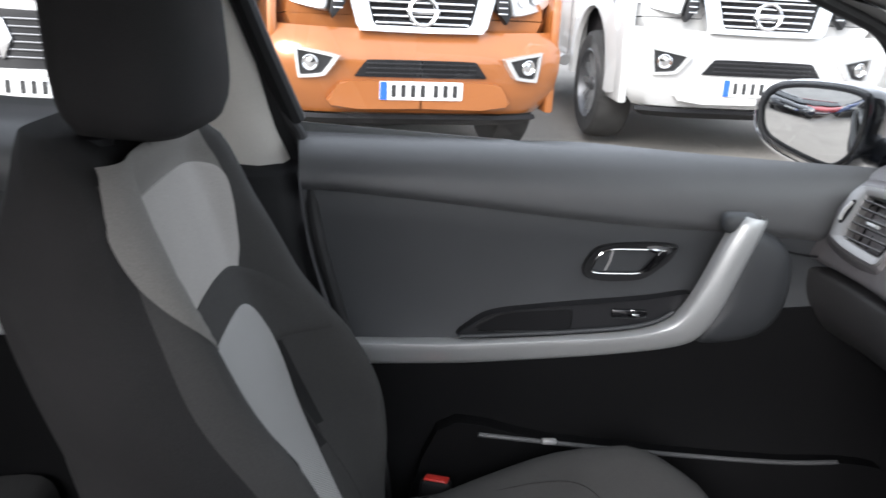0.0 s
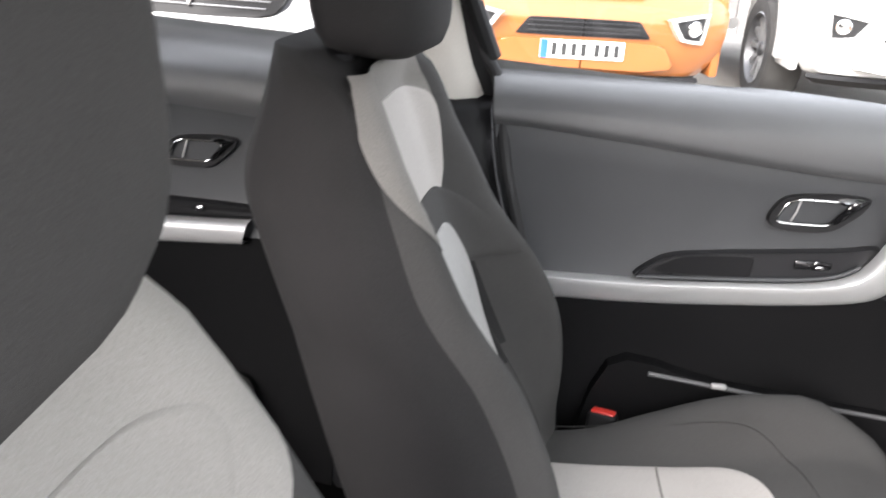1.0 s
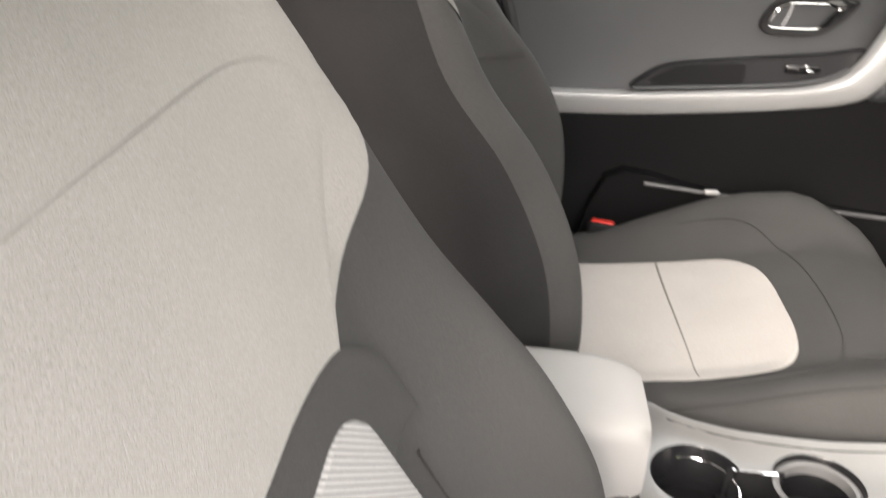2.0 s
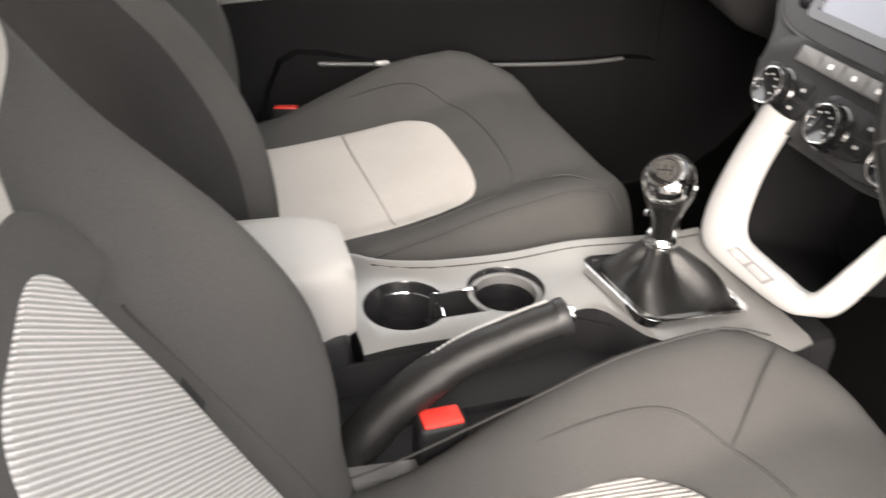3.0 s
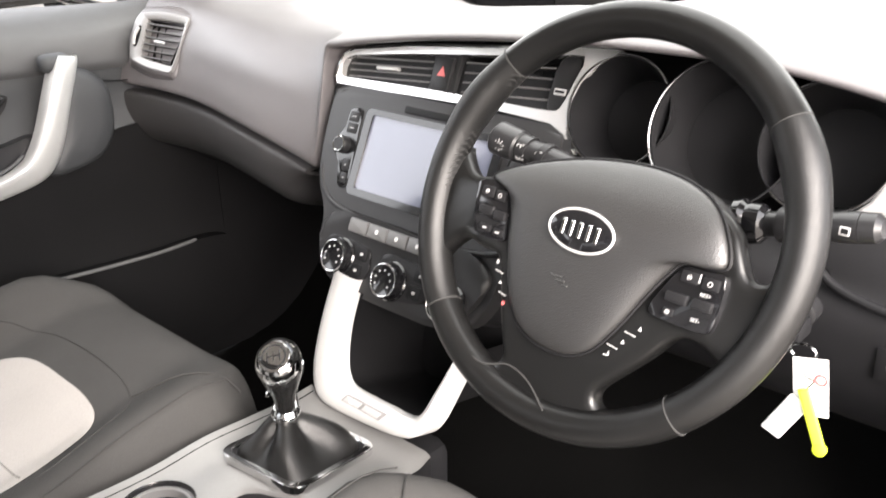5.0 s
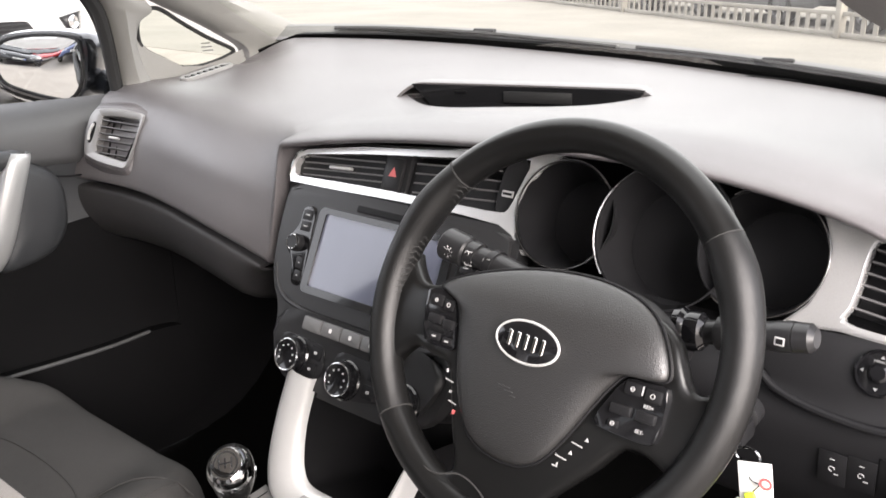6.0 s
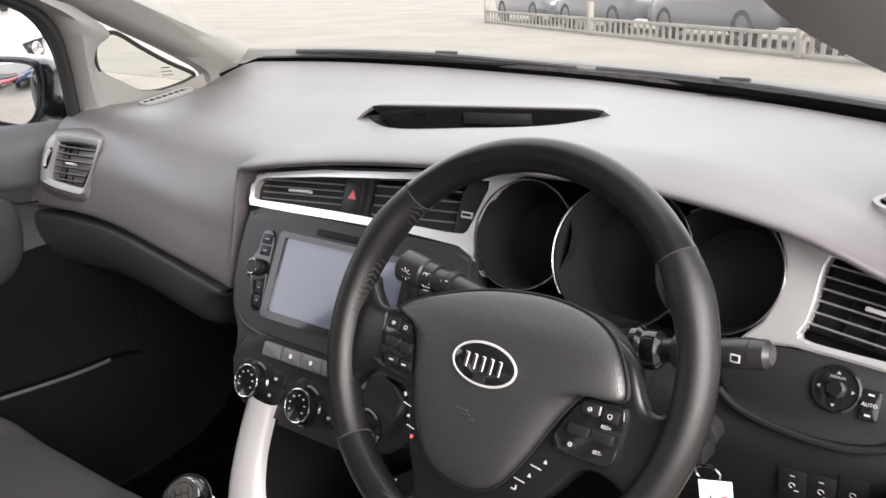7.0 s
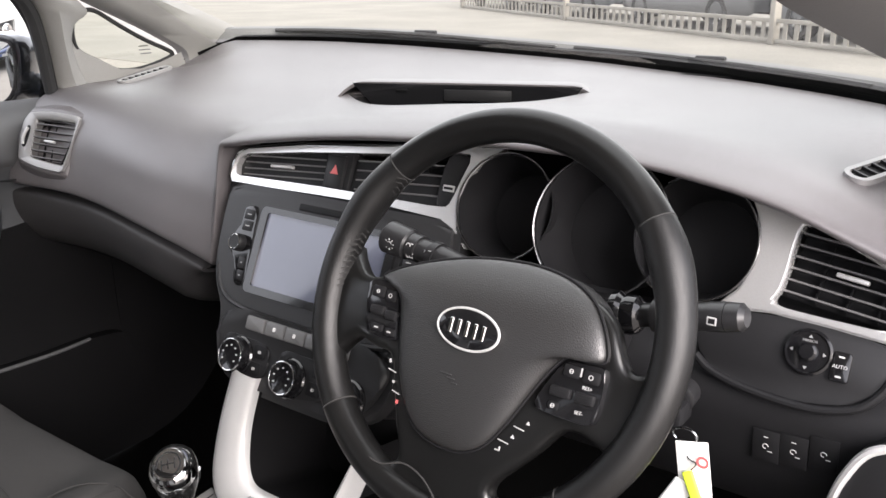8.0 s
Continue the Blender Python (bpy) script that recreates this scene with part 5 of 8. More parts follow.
for k in range(3):
    box(bm, (-0.004 + 0.005 * k, -0.052 - 0.003 * k, 0.0284), (0.012 - 0.003 * k, 0.0012, 0.0010), 0.0004, W, 1)
part("airbag_mark", bm, M_PAD, wheel)


def switch_pod(outline, keys, label):
    """A low gloss pod let into the spoke: keys of (u, v, width, height, mark)."""
    bm = bmesh.new()
    slab(bm, soft_outline(outline, 3), 0.000, 0.0150, W, 0.0012)
    pod = part("switch_pod", bm, M_GLOSS, wheel, label)
    for u, v, w, h, mark in keys:
        mk_ = W @ Matrix.Translation((u, v, 0.0150))
        bm = bmesh.new()
        rock = 0.0035 if mark == "rocker" else 0.0018
        box(bm, (0, 0, 0), (w, h, 2 * rock), min(0.0016, h * 0.25), mk_)
        key_ = part("wheel_switch", bm, M_PANEL if mark == "rocker" else M_BLACK, pod)
        if mark == "rocker":
            bm = bmesh.new()
            for j in range(3):
                box(bm, (0, h * (0.22 - 0.22 * j), rock), (w * 0.86, h * 0.07, 0.0008), 0, mk_)
            part("grip_ridges", bm, M_BLACK, key_)
            continue
        bm = bmesh.new()
        if mark == "ring":
            tube(bm, [mk_ @ Vector((0.0018 * math.cos(radians(45 * j)), 0.0018 * math.sin(radians(45 * j)), 0.0020)) for j in range(8)], 0.0004, 5, True)
        elif mark == "bar":
            box(bm, (0, 0, 0.0019), (0.0012, h * 0.8, 0.0006), 0, mk_)
        elif mark == "dash":
            box(bm, (0, 0, 0.0019), (0.0045, 0.0013, 0.0006), 0, mk_)
        else:
            tube(bm, [mk_ @ Vector((0.0017 * math.cos(radians(60 * j)), 0.0017 * math.sin(radians(60 * j)), 0.0020)) for j in range(6)], 0.0004, 5, True)
            box(bm, (0, 0, 0.0019), (0.0032, 0.0007, 0.0006), 0, mk_)
        part("symbol_mark", bm, M_PRINT, key_)
    return pod


pod = switch_pod([(-0.117, 0.006), (-0.104, 0.0105), (-0.091, 0.0095), (-0.082, 0.0), (-0.0765, -0.018), (-0.0725, -0.038), (-0.086, -0.040), (-0.107, -0.038), (-0.113, -0.018)],
                 ((-0.103, 0.0000, 0.0145, 0.0105, "wheel"), (-0.0885, -0.0015, 0.0115, 0.0105, "ring"), (-0.0990, -0.0165, 0.0160, 0.0085, "rocker"), (-0.0830, -0.0185, 0.0130, 0.0085, "rocker"), (-0.0960, -0.0320, 0.0135, 0.0070, "dash"), (-0.0810, -0.0335, 0.0120, 0.0070, "dash")), "black switch pod for the sound system")
for u, v, w, h, a in ((-0.0735, -0.0575, 0.0018, 0.0034, 20), (-0.0690, -0.0655, 0.0090, 0.0008, -12), (-0.0650, -0.0745, 0.0020, 0.0022, 0), (-0.0600, -0.0830, 0.0085, 0.0008, -12)):
    bm = bmesh.new()
    box(bm, (0, 0, 0), (w, h, 0.0010), 0, W @ Matrix.Translation((u, v, 0.0138)) @ Matrix.Rotation(radians(a), 4, "Z"))
    part("menu_mark", bm, M_PRINT, pod, "white menu key mark")
bm = bmesh.new()
box(bm, (-0.0565, -0.0905, 0.0138), (0.0024, 0.0034, 0.0010), 0, W)
part("call_end_mark", bm, M_RED_DIM, pod, "small red key mark")
pod = switch_pod([(0.0945, -0.0160), (0.110, -0.0150), (0.1265, -0.0150), (0.1290, -0.032), (0.1270, -0.0575), (0.110, -0.0605), (0.084, -0.0590), (0.0745, -0.0545), (0.085, -0.030)],
                 ((0.1010, -0.0225, 0.0150, 0.0100, "wheel"), (0.1180, -0.0235, 0.0145, 0.0100, "ring"), (0.1095, -0.0215, 0.0012, 0.0085, "bar"), (0.0955, -0.0405, 0.0185, 0.0085, "rocker"), (0.1165, -0.0405, 0.0165, 0.0085, "rocker"), (0.0915, -0.0525, 0.0100, 0.0065, "wheel")), "black switch pod for the speed control")
for u, v in ((0.0735, -0.0725), (0.0625, -0.0865)):
    bm = bmesh.new()
    slab(bm, [(-0.0016, -0.0012), (0.0016, -0.0012), (0.0, 0.0017)], 0.0135, 0.0146, W @ Matrix.Translation((u, v, 0)))
    part("menu_mark", bm, M_PRINT, pod, "white menu key mark")
for u, v, a in ((0.0665, -0.0785, -8), (0.0550, -0.0925, -8)):
    bm = bmesh.new()
    box(bm, (0, 0, 0), (0.0100, 0.0008, 0.0010), 0, W @ Matrix.Translation((u, v, 0.0142)) @ Matrix.Rotation(radians(a), 4, "Z"))
    part("menu_mark", bm, M_PRINT, pod, "white menu key mark")
bm = bmesh.new()
box(bm, (0.0515, -0.1005, 0.0142), (0.0042, 0.0010, 0.0010), 0, W)
box(bm, (0.0533, -0.0990, 0.0142), (0.0010, 0.0035, 0.0010), 0, W)
part("menu_mark", bm, M_PRINT, pod, "white return arrow mark")
part("lettering", text_mesh("RES+", 0.0040, W @ Matrix.Translation((0.1165, -0.0325, 0.0156))), M_PRINT, pod, "white RES+ mark")
part("lettering", text_mesh("SET-", 0.0040, W @ Matrix.Translation((0.1140, -0.0525, 0.0156))), M_PRINT, pod, "white SET- mark")

# column shroud and stalks
column = thing("steering_column", "black steering column shroud with two stalks", "steering column", (0.36, 0.12, 0.80))
bm = bmesh.new()
rows = []
for f in (0, 0.03, 0.06, 0.12, 0.17):
    c = W @ Vector((0, -0.012, -0.035 - f))
    wu, wv = 0.062 + 0.05 * f, 0.048 + 0.05 * f
    rows.append([c + Vector((wu * math.copysign(abs(math.cos(a)) ** 0.6, math.cos(a)), 0.25 * wv * math.sin(a), wv * math.copysign(abs(math.sin(a)) ** 0.6, math.sin(a)))) for a in [2 * math.pi * j / 28 for j in range(28)]])
loft(bm, rows, closed_rows=True, cap=True)
part("shroud", bm, M_DASH_LOW, column, "grained black shroud", sharp=60)
for s, pts in ((1, ((0.40, 0.085, 0.893), (0.47, 0.090, 0.902), (0.515, 0.092, 0.911), (0.530, 0.092, 0.914))), (-1, ((0.33, 0.088, 0.897), (0.272, 0.090, 0.912), (0.244, 0.090, 0.918), (0.238, 0.090, 0.919)))):
    bm = bmesh.new()
    tube(bm, pts, [0.0115, 0.0115, 0.0125, 0.0135] if s > 0 else [0.017, 0.0155, 0.0135, 0.0135], 16, flat=0.85)
    stalk = part("stalk", bm, M_STALK, column, "black column stalk")
    a, b = Vector(pts[-1]), Vector(pts[-2])
    d = (a - b).normalized()
    bm = bmesh.new()
    if s > 0:
        tube(bm, [a, a + 0.004 * d, a + 0.018 * d], [0.0135, 0.0145, 0.0145], 18, flat=0.85)
    else:
        tube(bm, [a + 0.010 * d, a + 0.012 * d, a + 0.038 * d, a + 0.041 * d], [0.0150, 0.0175, 0.0185, 0.0150], 20, flat=0.9)
    part("stalk_head", bm, M_STALK, stalk)
    bm = bmesh.new()
    if s > 0:
        tube(bm, [a + 0.0185 * d, a + 0.030 * d, a + 0.034 * d], [0.0142, 0.0135, 0.009], 18, flat=0.85)
        part("stalk_tip", bm, M_STALK, stalk, "grey stalk end")
        bm = bmesh.new()
        box(bm, (0, 0, 0), (0.008, 0.0008, 0.007), 0.0005, Matrix.Translation(a + 0.010 * d + Vector((0, -0.0146, 0.001))), 1)
        part("symbol_mark", bm, M_PRINT, stalk)
        bm = bmesh.new()
        box(bm, (0, 0, 0), (0.0055, 0.001, 0.0045), 0.0003, Matrix.Translation(a + 0.010 * d + Vector((0, -0.0148, 0.001))), 1)
        part("symbol_centre", bm, M_BLACK, stalk)
    else:
        tube(bm, [a - 0.002 * d, a + 0.009 * d], [0.0152, 0.0152], 18, flat=0.9)
        part("stalk_collar", bm, M_STALK, stalk)
        # lamp symbol with rays, then two on the collar and two on the arm
        for off, lift, r_, rays in ((0.025, 0.0172, 0.0028, 8), (0.0035, 0.0146, 0.0024, 0), (-0.018, 0.0138, 0.0022, 0)):
            for up in ((0.001,) if rays else (0.006, -0.004)):
                bm = bmesh.new()
                q = a + off * d + Vector((0, -math.sqrt(max(0.0001, lift ** 2 - up ** 2)), up))
                tube(bm, [q + r_ * Vector((math.cos(radians(45 * k)), 0, math.sin(radians(45 * k)))) for k in range(8)], 0.0006, 5, True)
                for k in range(rays):
                    e = Vector((math.cos(radians(45 * k)), 0, math.sin(radians(45 * k))))
                    tube(bm, [q + 0.0042 * e, q + 0.0060 * e], 0.0006, 5)
                if not rays:
                    tube(bm, [q + Vector((0.003, 0, -0.002)), q + Vector((0.006, 0, -0.002))], 0.0006, 5)
                    tube(bm, [q + Vector((0.003, 0, 0.002)), q + Vector((0.006, 0, 0.002))], 0.0006, 5)
                part("symbol_mark", bm, M_PRINT, stalk)
    if s > 0:
        # a gloss collar where the stalk leaves the column
        axis = (Vector(pts[1]) - Vector(pts[0])).normalized()
        bm = bmesh.new()
        tube(bm, [Vector(pts[0]) + off * axis for off in (0.050, 0.052, 0.058, 0.062, 0.066, 0.074, 0.078)], [0.0150, 0.0190, 0.0200, 0.0165, 0.0175, 0.0165, 0.0120], 24)
        part("stalk_collar", bm, M_GLOSS, stalk, "gloss black collar")
    bm = bmesh.new()
    q = b.lerp(Vector(pts[1]), 0.5)
    tube(bm, [q - 0.004 * d, q + 0.004 * d], 0.0168, 18, flat=0.85)
    part("stalk_ring", bm, M_PANEL, stalk)

# key in the ignition with its tags
key = thing("car_key", "car key with white and yellow dealer tags", "key", (0.515, 0.125, 0.80))
bm = bmesh.new()
revolve(bm, [(0.014, -0.012), (0.014, 0.004), (0.011, 0.006), (0.0005, 0.006)], plane_m((0.500, 0.135, 0.815), -0.1), 20)
part("ignition_barrel", bm, M_PANEL, key)
bm = bmesh.new()
box(bm, (0.506, 0.122, 0.806), (0.010, 0.030, 0.020), 0.003)
part("key_head", bm, M_BLACK, key)
bm = bmesh.new()
tube(bm, [Vector((0.516 + 0.011 * math.cos(radians(18 * k)), 0.108, 0.793 + 0.007 * math.sin(radians(18 * k)))) for k in range(20)], 0.0012, 6, True)
part("key_ring", bm, M_CHROME, key, "steel split ring")
for name, c, s, ang, mat, lab in (("tag", (0.529, 0.100, 0.767), (0.028, 0.0016, 0.053), -9, M_TAG, "white card tag"), ("tag", (0.513, 0.097, 0.733), (0.019, 0.004, 0.046), 27, M_TAG, "white rounded plastic tag"), ("tag", (0.536, 0.094, 0.741), (0.0095, 0.004, 0.056), -23, M_YELLOW, "fluorescent yellow tag")):
    bm = bmesh.new()
    box(bm, (0, 0, 0), s, min(s[0], s[1]) * 0.45, Matrix.Translation(c) @ Matrix.Rotation(radians(ang), 4, "Y") @ Matrix.Rotation(radians(10), 4, "Z"), 3)
    tag = part(name, bm, mat, key, lab)
    if mat is M_YELLOW:
        bm = bmesh.new()
        revolve(bm, [(0.003, -0.003), (0.0058, -0.002), (0.0058, 0.002), (0.003, 0.003)], Matrix.Translation(c) @ Matrix.Rotation(radians(ang), 4, "Y") @ Matrix.Translation((0, -0.0005, -0.027)) @ Matrix.Rotation(radians(90), 4, "X"), 16)
        part("tag_end", bm, M_YELLOW, tag)
    elif ang == -9:
        bm = bmesh.new()
        revolve(bm, [(0.0055, 0), (0.0055, 0.001), (0.0035, 0.001), (0.0035, 0)], plane_m((0.537, 0.0975, 0.778), 0), 16, False)
        part("tag_mark", bm, M_RED_DIM, tag)
bm = bmesh.new()
tube(bm, smooth_line([(0.516, 0.106, 0.787), (0.524, 0.098, 0.778), (0.532, 0.096, 0.776), (0.528, 0.096, 0.768)], 5), 0.0009, 5)
part("tag_wire", bm, M_CHROME, key)

# ---- front seats ----
def spline_at(table, x):
    """A smooth curve through (x, value) pairs."""
    n = len(table)
    if x <= table[0][0]:
        return table[0][1]
    if x >= table[-1][0]:
        return table[-1][1]
    i = max(k for k in range(n - 1) if table[k][0] <= x)
    slopes = []
    for k in (i, i + 1):
        a, b = table[max(k - 1, 0)], table[min(k + 1, n - 1)]
        slopes.append((b[1] - a[1]) / (b[0] - a[0]))
    w = table[i + 1][0] - table[i][0]
    t = (x - table[i][0]) / w
    return (1 + 2 * t) * (1 - t) ** 2 * table[i][1] + t * (1 - t) ** 2 * w * slopes[0] + t * t * (3 - 2 * t) * table[i + 1][1] + t * t * (t - 1) * w * slopes[1]


def back_half(z):
    return spline_at([(0.46, 0.255), (0.54, 0.262), (0.62, 0.264), (0.70, 0.2585), (0.78, 0.2387), (0.86, 0.2023), (0.94, 0.172), (1.01, 0.150), (1.04, 0.130), (1.062, 0.088)], z)


def sheet_rows(table, n):
    """Rows (v, left, right) of a panel from its outline (v, half width) or (v, far half, near half)."""
    return [(p.x, -p.y, p.z) for p in smooth_line([(q[0], q[1], q[-1]) for q in table], n)]


def back_front(u, z, dish=0.0):
    """The front of the backrest: u from -1 to 1 across, z up; dish hollows its middle. Gives the y."""
    a = abs(u)
    bol = spline_at([(0.46, 0.012), (0.54, 0.0324), (0.62, 0.0624), (0.70, 0.078), (0.78, 0.0672), (0.86, 0.0292), (0.94, 0.012), (1.0, 0.011), (1.05, 0.006)], z)
    bol += 0.45 * dish * math.exp(-((z - 0.91) / 0.07) ** 2)
    y = -0.592 - 0.37 * (z - 0.879) - 0.012 * math.exp(-((z - 1.07) / 0.03) ** 2)
    y += bol * math.exp(-(((a - 0.80) / 0.19) ** 2)) if a < 0.80 else bol - 0.075 * (1 - 0.72 * ramp(z, 0.86, 1.03)) * ((a - 0.80) / 0.20) ** 2.2
    y -= dish * ramp(z, 0.55, 0.75) * (1 - ramp(z, 1.0, 1.05)) * (1 - ramp(a, 0.48, 0.76))
    return y


def cushion_top(u, y, inner=1.0):
    """The top of the cushion: u from -1 to 1 across. Gives the z."""
    a = abs(u)
    z = curve_at([(-0.56, 0.500), (-0.42, 0.508), (-0.28, 0.523), (-0.15, 0.553), (-0.07, 0.570), (-0.02, 0.565), (0.010, 0.538), (0.030, 0.460)], y)
    bol = curve_at([(-0.55, 0.0), (-0.40, 0.016), (-0.30, 0.040), (-0.20, 0.056), (-0.12, 0.048), (-0.05, 0.022), (0.0, 0.006), (0.03, 0.0)], y)
    if u > 0:
        bol *= inner
    z += bol * ramp(a, 0.50, 0.80) if a < 0.84 else bol - 0.055 * ((a - 0.84) / 0.16) ** 2
    return z


def patch(xc, half, surf, rows, lift, axis):
    """A fabric panel on a seat surface, its rim tucked in: rows of (v, u_left, u_right), u in metres from the middle."""
    bm = bmesh.new()
    out = []
    n = 36
    last = len(rows) - 1
    for i, (v, a, b) in enumerate(rows):
        row = []
        for j in range(n + 1):
            u = lerp(a, b, j / n)
            h = half(v, u) if callable(half) else half
            up = lift if 0 < j < n and 0 < i < last else max(0.0012, lift - 0.0025)
            s = surf(u / h, v)
            row.append(Vector((xc + u, s + up, v)) if axis == "z" else Vector((xc + u, v, s + up)))
        out.append(row)
    return loft(bm, out)


PASSENGER_PANELS = {
    "shoulder": [(0.900, 0.120, 0.165), (0.920, 0.128, 0.182), (0.940, 0.133, 0.194), (0.970, 0.140, 0.204), (0.998, 0.139, 0.207), (1.012, 0.132, 0.200), (1.022, 0.126, 0.193), (1.034, 0.118, 0.180), (1.046, 0.108, 0.160)],
    "upper": [(0.850, 0.105), (0.880, 0.118), (0.900, 0.127), (0.930, 0.134), (0.953, 0.139), (0.976, 0.1415), (0.990, 0.135), (0.997, 0.118), (1.001, 0.085), (1.003, 0.04)],
    "band": [(0.790, 0.168), (0.820, 0.162), (0.845, 0.150), (0.865, 0.137), (0.879, 0.118), (0.888, 0.088), (0.892, 0.05), (0.8935, 0.02)],
    "lower": [(0.50, 0.085), (0.56, 0.088), (0.604, 0.093), (0.664, 0.112), (0.714, 0.122), (0.752, 0.125), (0.798, 0.120), (0.825, 0.113), (0.840, 0.100), (0.849, 0.076), (0.852, 0.046), (0.853, 0.02)],
}
DRIVER_PANELS = {
    "shoulder": [(0.866, 0.105, 0.110), (0.885, 0.150, 0.140), (0.910, 0.190, 0.165), (0.940, 0.218, 0.190), (0.975, 0.236, 0.201), (1.000, 0.230, 0.199), (1.020, 0.215, 0.190), (1.034, 0.202, 0.180)],
    "upper": [(0.850, 0.083), (0.862, 0.098), (0.885, 0.128), (0.909, 0.150), (0.931, 0.166), (0.943, 0.173), (0.958, 0.176), (0.970, 0.171), (0.978, 0.158), (0.983, 0.135), (0.985, 0.09)],
    "band": [(0.800, 0.130), (0.835, 0.125), (0.850, 0.108), (0.861, 0.088), (0.868, 0.055), (0.871, 0.02)],
    "lower": [(0.50, 0.110), (0.56, 0.110), (0.62, 0.106), (0.68, 0.101), (0.741, 0.097), (0.795, 0.085), (0.825, 0.077), (0.835, 0.070), (0.843, 0.060), (0.848, 0.047), (0.8505, 0.03)],
}


def seat(name, xc, label, ahead, panels, rest=0.0, inner=1.0, shift=0.0, lean=0.0, aside=0.0, widen=0.0, dish=0.0, spread=0.0, stem=0.0, insert=None, head=None, deep=0.057, cloth=None):
    """A front seat; lean reclines the backrest, aside and widen set it apart from the cushion."""
    c_top = lambda u, y: cushion_top(u, y, inner)
    half = lambda z, u=1: back_half(z) * (1 + widen * min(1.0, max(0.0, (z - 0.8) / 0.2))) * (1 + (spread * ramp(z, 0.72, 0.88) * (1 - 0.9 * ramp(z, 0.92, 1.02)) if u < 0 else 0))
    xb = xc + aside
    face = lambda u, z: back_front(u, z, dish) + (0.055 * spread * math.exp(-((z - 0.93) / 0.09) ** 2) * ramp(-u, 0.55, 0.8) if u < 0 else 0)

    def leant(bm):
        for v in bm.verts:
            y, z = v.co.y + 0.46, v.co.z - 0.55
            v.co.y, v.co.z = -0.46 + math.cos(lean) * y - math.sin(lean) * z, 0.55 + math.sin(lean) * y + math.cos(lean) * z
        return bm

    s = thing(name, label, "car seat", (xc, -0.28, 0.30), group="front seats")
    # backrest
    bm = bmesh.new()
    rows = []
    zs = [0.46 + 0.0125 * k for k in range(41)] + [0.975, 0.99, 1.005, 1.02, 1.035, 1.046, 1.054, 1.060]
    for z in zs:
        front = [Vector((xb + half(z, u) * u, face(u, z) - 0.036 * ramp(z, 1.025, 1.064), z)) for u in [-1 + k / 32 for k in range(65)]]
        y1 = front[0].y
        yb = -0.592 - 0.37 * (z - 0.879) - 0.160 + 0.065 * ramp(z, 0.92, 1.063)
        back = [Vector((xb + half(z, u) * u, lerp(yb, y1 if u < 0 else front[-1].y, abs(u) ** 6), z)) for u in [1 - k / 8 for k in range(1, 16)]]
        rows.append(front + back)
    loft(bm, rows, closed_rows=True, cap=True)
    for f in bm.faces:
        c = f.calc_center_median()
        f.material_index = 1 if c.z > 1.034 or (c.x - xb) / half(c.z) > 0.93 or c.y < face(0.995, c.z) - 0.004 and abs(c.x - xb) > 0.05 or c.y < -0.70 - 0.37 * (c.z - 0.879) else 0
    part("backrest", leant(bm), (M_FABRIC, M_FABRIC_SIDE), s, "charcoal cloth backrest with side bolsters", sharp=80)
    # shoulder panel, upper insert, lower ribbed insert
    for piece, key, n, lift, mat, note in (("shoulder_panel", "shoulder", 5, 0.0024, cloth or M_SHOULDER, "mid grey cloth shoulder panel"), ("upper_insert", "upper", 5, 0.0046, cloth or M_INSERT, "light grey cloth upper insert"), ("lumbar_band", "band", 5, 0.0070, M_FABRIC, "charcoal arched band"), ("lower_insert", "lower", 6, 0.0094, M_RIB, "ribbed light grey lower insert")):
        part(piece, leant(patch(xb, half, face, sheet_rows(panels[key], n), lift, "z")), mat, s, note, sharp=80)
    for sgn in (-1, 1):
        bm = bmesh.new()
        tube(bm, [Vector((xb + sgn * lerp(0.165, 0.118, k / 20), face(lerp(0.165, 0.118, k / 20) / half(z), z) + 0.0001, z)) for k, z in [(k, 0.50 + 0.0140 * k) for k in range(21)]], 0.0009, 6)
        part("bolster_seam", leant(bm), M_FABRIC, s)
    # headrest
    bm = bmesh.new()
    rows = []
    for k in range(15):
        t = -1 + 2 * k / 14
        z = 1.150 + 0.103 * t
        e = (1 - abs(t) ** 5) ** 0.5
        w, d = 0.138 * (0.35 + 0.65 * e) * (1 - 0.04 * t), deep * (0.35 + 0.65 * e)
        yc = -0.690 + rest - 0.10 * (z - 1.05)
        rows.append([Vector((xc + w * math.copysign(abs(math.cos(a)) ** 0.55, math.cos(a)), yc + d * math.copysign(abs(math.sin(a)) ** 0.62, math.sin(a)) + 0.012 * (1 - abs(math.cos(a))), z)) for a in [2 * math.pi * j / 36 for j in range(36)]])
    loft(bm, rows, closed_rows=True, cap=True)
    # head swaps in a lighter fabric: door light painted on the driver's headrest
    hr = part("headrest", bm, head or M_FABRIC_SIDE, s, "dark cloth headrest", sharp=80)
    for sgn in (-1, 1):
        bm = bmesh.new()
        tube(bm, [(xb + sgn * 0.075, -0.692 + stem - 0.55 * lean, 0.99), (xb + sgn * 0.075, -0.700 + stem - 0.55 * lean, 1.04), (xc + sgn * 0.075, -0.704 + rest, 1.10)], 0.006, 10)
        part("post", bm, M_CHROME, hr, "steel headrest post")
        bm = bmesh.new()
        revolve(bm, [(0.016, 0), (0.016, 0.006), (0.010, 0.010)], Matrix.Translation((xb + sgn * 0.075, -0.697 + stem - 0.98 * lean, 1.048 - 0.18 * lean)), 18)
        part("guide", bm, M_BLACK, hr)
    # cushion
    bm = bmesh.new()
    rows = []
